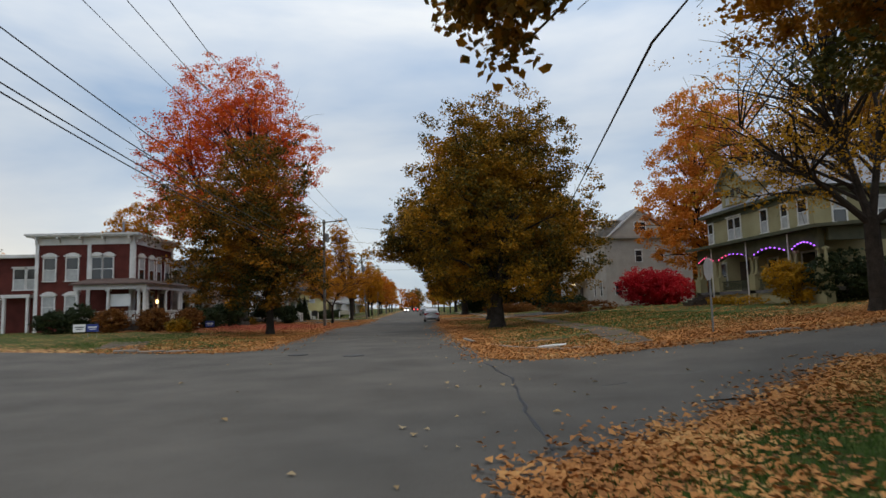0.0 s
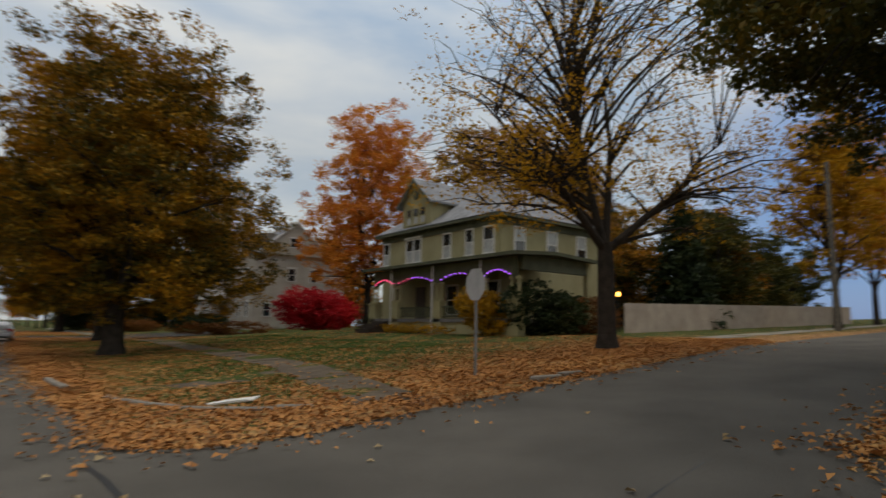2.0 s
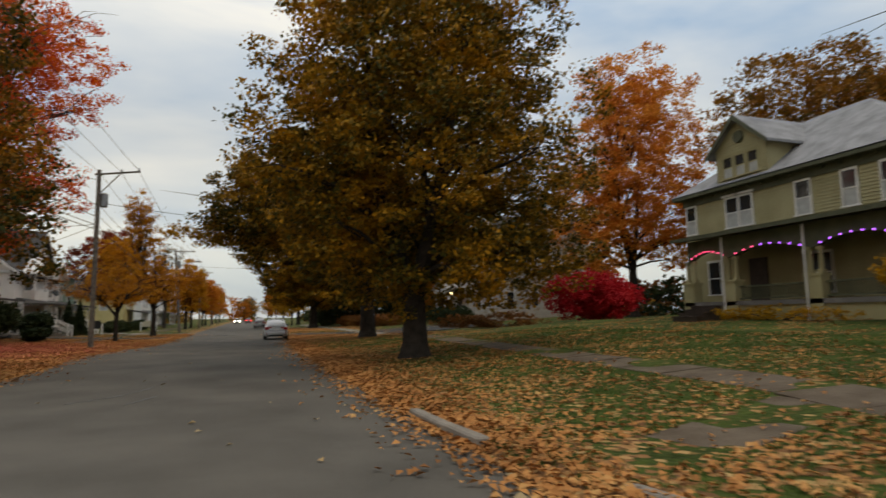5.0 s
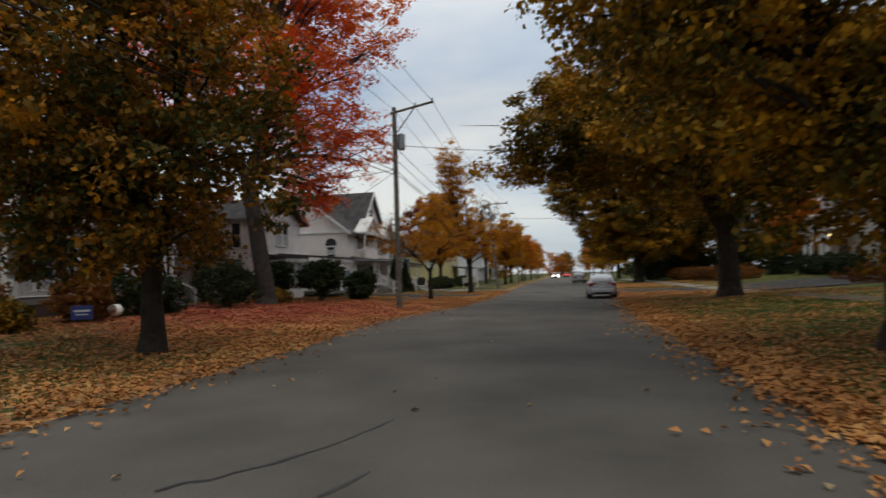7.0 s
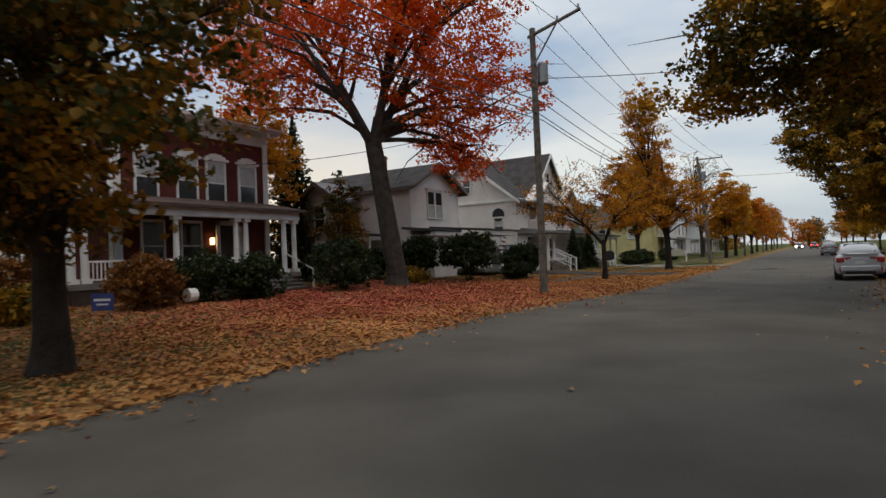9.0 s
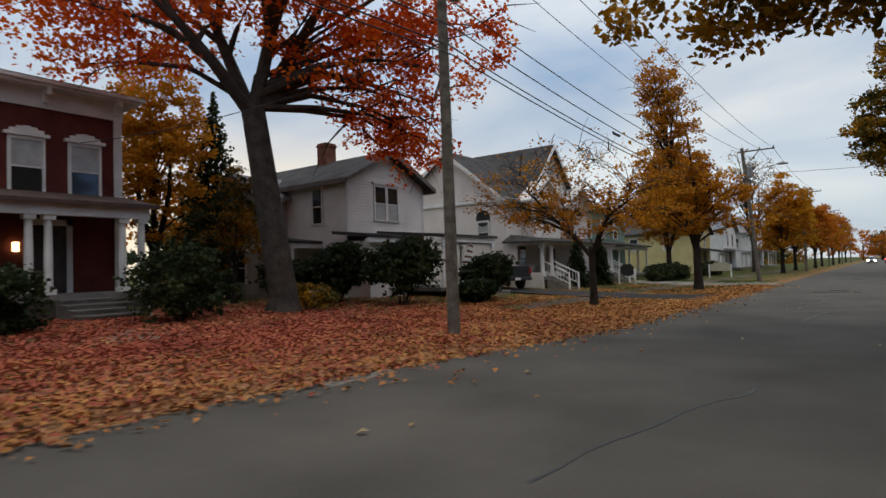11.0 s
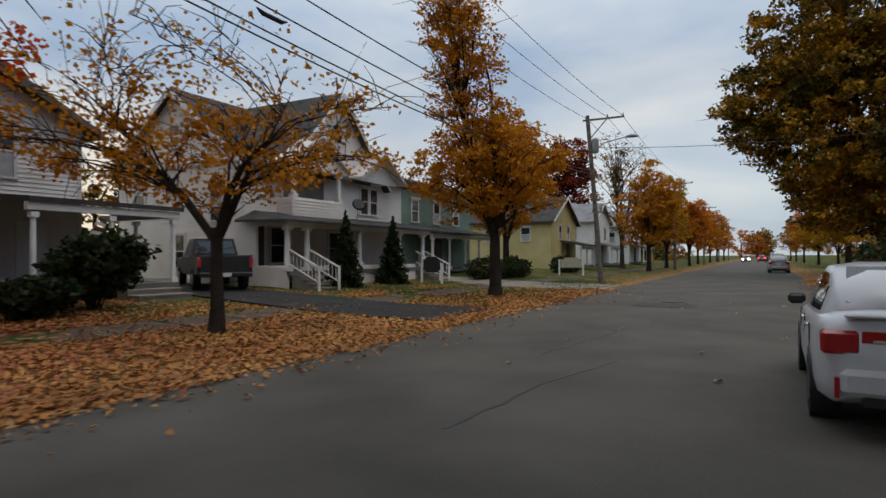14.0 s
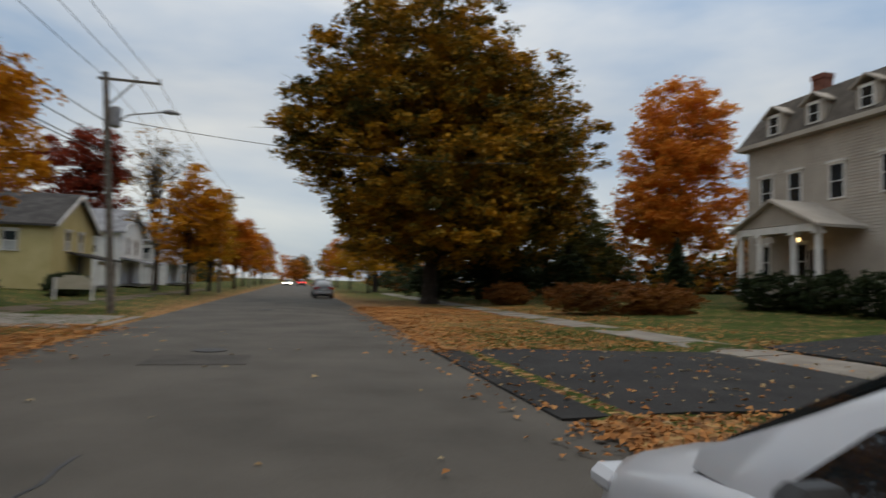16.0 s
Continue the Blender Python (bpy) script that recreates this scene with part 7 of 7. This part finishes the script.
# pickup in the driveway
tk = thing("pickup_truck", -15.9, 71.6, base_at(-16.9, 71.9) + 0.06, "black pickup truck parked in the driveway", "truck", turn=60)
bed = part("bed", boxes((-.92, -.84, 0.06, 1.9, .55, 1.22), (.84, .92, 0.06, 1.9, .55, 1.22), (-.84, .84, 0.06, 1.9, .55, .68)), M_BLACK, tk)
part("tailgate", boxes((-.84, .84, 0, .06, .6, 1.2), bevel=0.015), M_BLACK, tk)
part("cab_body", boxes((-.92, .92, 1.9, 3.7, .5, 1.2), bevel=0.05), M_BLACK, tk)
cab_ = loft(bmesh.new(), [[(-.84, y0_, 1.18), (-.70, y1_, z_), (.70, y1_, z_), (.84, y0_, 1.18)] for y0_, y1_, z_ in ((1.92, 2.08, 1.84), (3.75, 3.15, 1.84))])
part("cab_roof", cab_, M_BLACK, tk)
part("bonnet", boxes((-.9, .9, 3.7, 5.2, .5, 1.14), bevel=0.08), M_BLACK, tk)
part("rear_bumper", boxes((-.88, .88, -.16, 0, .45, .62), bevel=0.03), M_BLACK, tk)
part("number_plate", boxes((-.16, .16, -.175, -.16, .47, .60)), M_TRIM, tk, "plate with a plain dark bar")
part("rear_window", slab(bmesh.new(), [(-.72, 1.93, 1.28), (.72, 1.93, 1.28), (.62, 2.05, 1.76), (-.62, 2.05, 1.76)], .03), M_CARGLASS, tk)
for sg in (-1, 1):
    part("tail_light", boxes((sg * .80, sg * .93, -.015, .10, .78, 1.14), bevel=0.02), M_REDLENS, tk)
    part("side_mirror", boxes((sg * .94, sg * 1.14, 3.3, 3.42, 1.15, 1.36), bevel=0.03), M_BLACK, tk)
    for yy in (1.0, 4.3):
        w_ = part("wheel", wheel_mesh(bmesh.new(), .39, .26, sg * .82), M_RUBBER, tk)
        w_.location = (0, yy, .37)
        part("rim", tube(bmesh.new(), [(sg * .88, 0, 0), (sg * .955, 0, 0)], [.23, .2], 14), M_STEEL, w_)

# ---- small things on lawns ----
def yard_sign(x, y, color, label, turn=0):
    s = thing("yard_sign", x, y, base_at(x, y), label, "yard sign", "yard signs", turn)
    part("panel", boxes((-.3, .3, -.006, .006, .32, .74)), color, s)
    part("bar_line", boxes((-.22, .22, -.012, -.007, .55, .61), (-.16, .16, -.012, -.007, .45, .49)), M_WHITE if color is not M_WHITE else M_CARDARK, s)
    for sg in (-.22, .22):
        part("wire_leg", tube(bmesh.new(), [(sg, 0, -.1), (sg, 0, .34)], [.008, .008], 5), M_STEEL, s)


M_BLUE = varied("blue_sign_board", (0.02, 0.035, 0.16), (0.035, 0.055, 0.24), 0.5, 4, 40, 0.02)
yard_sign(-18.4, 33.2, M_WHITE, "white yard sign on the lawn", 12)
yard_sign(-17.8, 33.4, M_BLUE, "blue yard sign on the lawn", 12)
yard_sign(-14.6, 42.6, M_BLUE, "blue and white yard sign leaning on the lawn", 24)
ls = thing("lawn_sign", -11.7, 99.3, base_at(-11.7, 99.3), "cream signboard between two white posts", "sign", turn=12)
part("board", boxes((-.75, .75, -.03, .03, .55, 1.15), (-.5, .5, -.03, .03, 1.15, 1.28)), varied("cream_board", (0.42, 0.38, 0.28), (0.55, 0.5, 0.38), 0.7, 3, 40, 0.05), ls)
for sg in (-.85, .85):
    part("sign_post", boxes((sg - .06, sg + .06, -.06, .06, -.2, 1.15)), M_WHITE, ls)
hs = thing("hanging_sign", -13.9, 82.6, base_at(-13.9, 82.6), "black carved signboard between two white posts", "sign", turn=25)
part("board", boxes((-.42, .42, -.03, .03, .65, 1.2), (-.3, .3, -.03, .03, .55, .65), (-.26, .3, -.03, .03, 1.2, 1.32), bevel=0.0), M_BLACK, hs)
for sg in (-.5, .5):
    part("sign_post", boxes((sg - .055, sg + .055, -.055, .055, -.2, 1.0)), M_WHITE, hs)
st_ = thing("fallen_stick", 4.6, 20.5, base_at(4.6, 20.5) + 0.02, "pale barkless stick lying on the verge", "stick")
part("stick", tube(tube(bmesh.new(), [(-.55, -.12, .03), (-.1, 0, .05), (.35, .04, .06), (.5, .1, .1)], [.03, .045, .05, .02], 6), [(.2, .02, .06), (.42, -.1, .05)], [.03, .015], 6), M_WHITE, st_)
bl = thing("hose_reel", -16.9, 46.6, base_at(-16.9, 46.6), "white garden hose reel by the steps", "hose reel")
part("reel", tube(bmesh.new(), [(0, -.15, .3), (0, .15, .3)], [.22, .22], 12), M_WHITE, bl)
for x_, y_ in ((-2.3, 20.5), (-4.4, 21.6), (-2.2, 78.5), (-1.9, 96.0)):
    mh_ = thing("manhole_cover", x_, y_, 0.012, "round iron manhole cover set in the asphalt", "manhole cover", "covers in the road")
    part("cover", tube(bmesh.new(), [(0, 0, -.02), (0, 0, .016)], [.36, .355], 24), varied("worn_iron", (0.035, 0.034, 0.033), (0.06, 0.058, 0.055), 0.6, 6, 60, 0.4, 0.5), mh_)
pt_ = thing("asphalt_patch", -2.2, 77.0, 0.013, "darker square asphalt patch in the road", "road patch")
part("patch", boxes((-.9, .9, -.7, .7, -.02, .006)), varied("patched_asphalt", (0.052, 0.047, 0.041), (0.088, 0.079, 0.068), 0.85, 1.5, 70, 0.5), pt_)


def seam(pts, w, label):
    s = thing("tar_seam", 0, 0, 0.012, label, "tar seam", "seams in the road")
    bm = bmesh.new()
    pp = []
    for (a, c) in zip(pts, pts[1:]):
        for i in range(6):
            t = i / 6
            pp.append((a[0] + (c[0] - a[0]) * t + random.uniform(-.05, .05), a[1] + (c[1] - a[1]) * t + random.uniform(-.05, .05)))
    for a, c in zip(pp, pp[1:]):
        u = (Vector(c) - Vector(a)).normalized()
        n_ = Vector((-u.y, u.x)) * w * random.uniform(.5, 1.2)
        z_ = [0.012 * math.exp(-((q[0] + 1.5) / 3) ** 2) - 0.008 for q in (a, c)]
        za, zc = z_[0] + float(terrain(*a)), z_[1] + float(terrain(*c))
        slab(bm, [(a[0] - n_.x, a[1] - n_.y, za), (c[0] - n_.x, c[1] - n_.y, zc), (c[0] + n_.x, c[1] + n_.y, zc), (a[0] + n_.x, a[1] + n_.y, za)], .012)
    part("seam", bm, M_BLACK, s)


seam([(1.2, 6.0), (1.5, 9.5), (1.9, 13), (1.7, 17.5)], 0.035, "dark tar seam running along the street")
seam([(3.4, 11.4), (5.0, 12.2), (7.5, 12.6)], 0.018, "thin crack across the side street")
seam([(-3.7, 31.6), (-2.9, 32.6), (-2.4, 34.2)], 0.03, "dark tar seam in the asphalt")
seam([(-2.6, 31.0), (-2.1, 32.4)], 0.025, "short dark tar seam in the asphalt")
seam([(-2.6, 48.4), (-2.2, 51.0), (-1.6, 53.0)], 0.02, "thin dark seam in the asphalt")
seam([(-2.1, 62.0), (-1.9, 64.2), (-1.4, 66.8)], 0.025, "thin dark seam in the asphalt")
seam([(-2.7, 66.2), (-2.3, 69.0), (-2.2, 71)], 0.02, "thin dark seam in the asphalt")

# ---- fallen leaves and grass ----
def scatter(n_, x0, x1, y0, y1, keep):
    x, y = rng.uniform(x0, x1, n_), rng.uniform(y0, y1, n_)
    k = rng.random(n_) < keep(x, y)
    return x[k], y[k]


fallen = thing("fallen_leaves", 0, 0, 0, "brown and orange leaves fallen over verge and lawn", "leaves", kind="stuff")
edge = lambda x, y: np.where(inside_road(x, y) > 0.15, np.exp(-inside_road(x, y) / 0.28) * 0.7, litter(x, y) ** 1.4) * np.where(on_paving(x, y), 0.22, 1)
for area, n_ in (((-13, 3, 22, 84), 90000), ((0.3, 24, 2, 48), 110000), ((2.0, 14, 48, 100), 35000), ((-22, -10, 40, 84), 55000), ((0.4, 9, 2, 13), 26000)):
    x, y = scatter(int(n_ * 1.8), *area, edge)
    rd = red_litter(x, y) > rng.random(len(x)) * 0.9 + 0.12
    zz = np.where(inside_road(x, y) > -0.05, np.maximum(ground_z(x, y), terrain(x, y) + 0.014), ground_z(x, y)) + 0.02 + 0.02 * rng.random(len(x))
    P = np.stack([x, y, zz], 1)
    if (~rd).any():
        leaf_mesh("leaf_drift", P[~rd], 0.088, L_FALLEN, fallen, flat=0.62, cup=0.6)
    if rd.any():
        leaf_mesh("red_leaf_drift", P[rd], 0.092, L_FALLENR, fallen, flat=0.62, cup=0.6)
x, y = scatter(14000, -6, 9, 2, 84, lambda x, y: np.where(inside_road(x, y) > 0, 0.012 + 0.16 * np.exp(-np.clip(right_edge(y) - x, 0.05, 9) / 0.5) * (x < right_edge(y)) + 0.05 * (y < 13) * (x > -0.6), 0))
leaf_mesh("road_leaf", np.stack([x, y, terrain(x, y) + 0.03], 1), 0.10, L_PALE, fallen, flat=0.75, cup=0.6)
x, y = scatter(900, 2.7, 20, 66, 79, lambda x, y: 0.5 + 0 * x)
leaf_mesh("drive_leaf", np.stack([x, y, terrain(x, y) + 0.125], 1), 0.09, L_PALE, fallen, flat=0.75, cup=0.6)

lawn = thing("grass", 0, 0, 0, "short green grass of lawns and verges", "grass", kind="stuff")
for area, n_ in (((0.7, 10, 1, 11), 42000), ((2.0, 16, 20, 48), 60000), ((-16, -6.2, 24, 60), 45000), ((2.5, 10, 48, 84), 45000), ((-12, -6.2, 60, 92), 20000)):
    x, y = scatter(n_, *area, lambda x, y: np.where((inside_road(x, y) < -0.25) & ~on_paving(x, y), np.clip(1.05 - litter(x, y), 0.05, 1), 0))
    z = ground_z(x, y)
    k = len(x)
    a = rng.random(k) * 2 * np.pi
    h = rng.uniform(0.035, 0.085, k)
    dx, dy = np.cos(a) * 0.008, np.sin(a) * 0.008
    lx, ly = rng.normal(size=k) * 0.025, rng.normal(size=k) * 0.025
    co = np.stack([np.stack([x - dx, y - dy, z - 0.01], 1), np.stack([x + dx, y + dy, z - 0.01], 1), np.stack([x + dx * .3 + lx, y + dy * .3 + ly, z + h], 1), np.stack([x - dx * .3 + lx, y - dy * .3 + ly, z + h], 1)], 1).reshape(-1, 3)
    me = quad_mesh("grass_blades", co, np.arange(k * 4).reshape(-1, 4))
    me.materials.append(L_GRASS)
    ob = new("turf", me)
    ob.parent = lawn
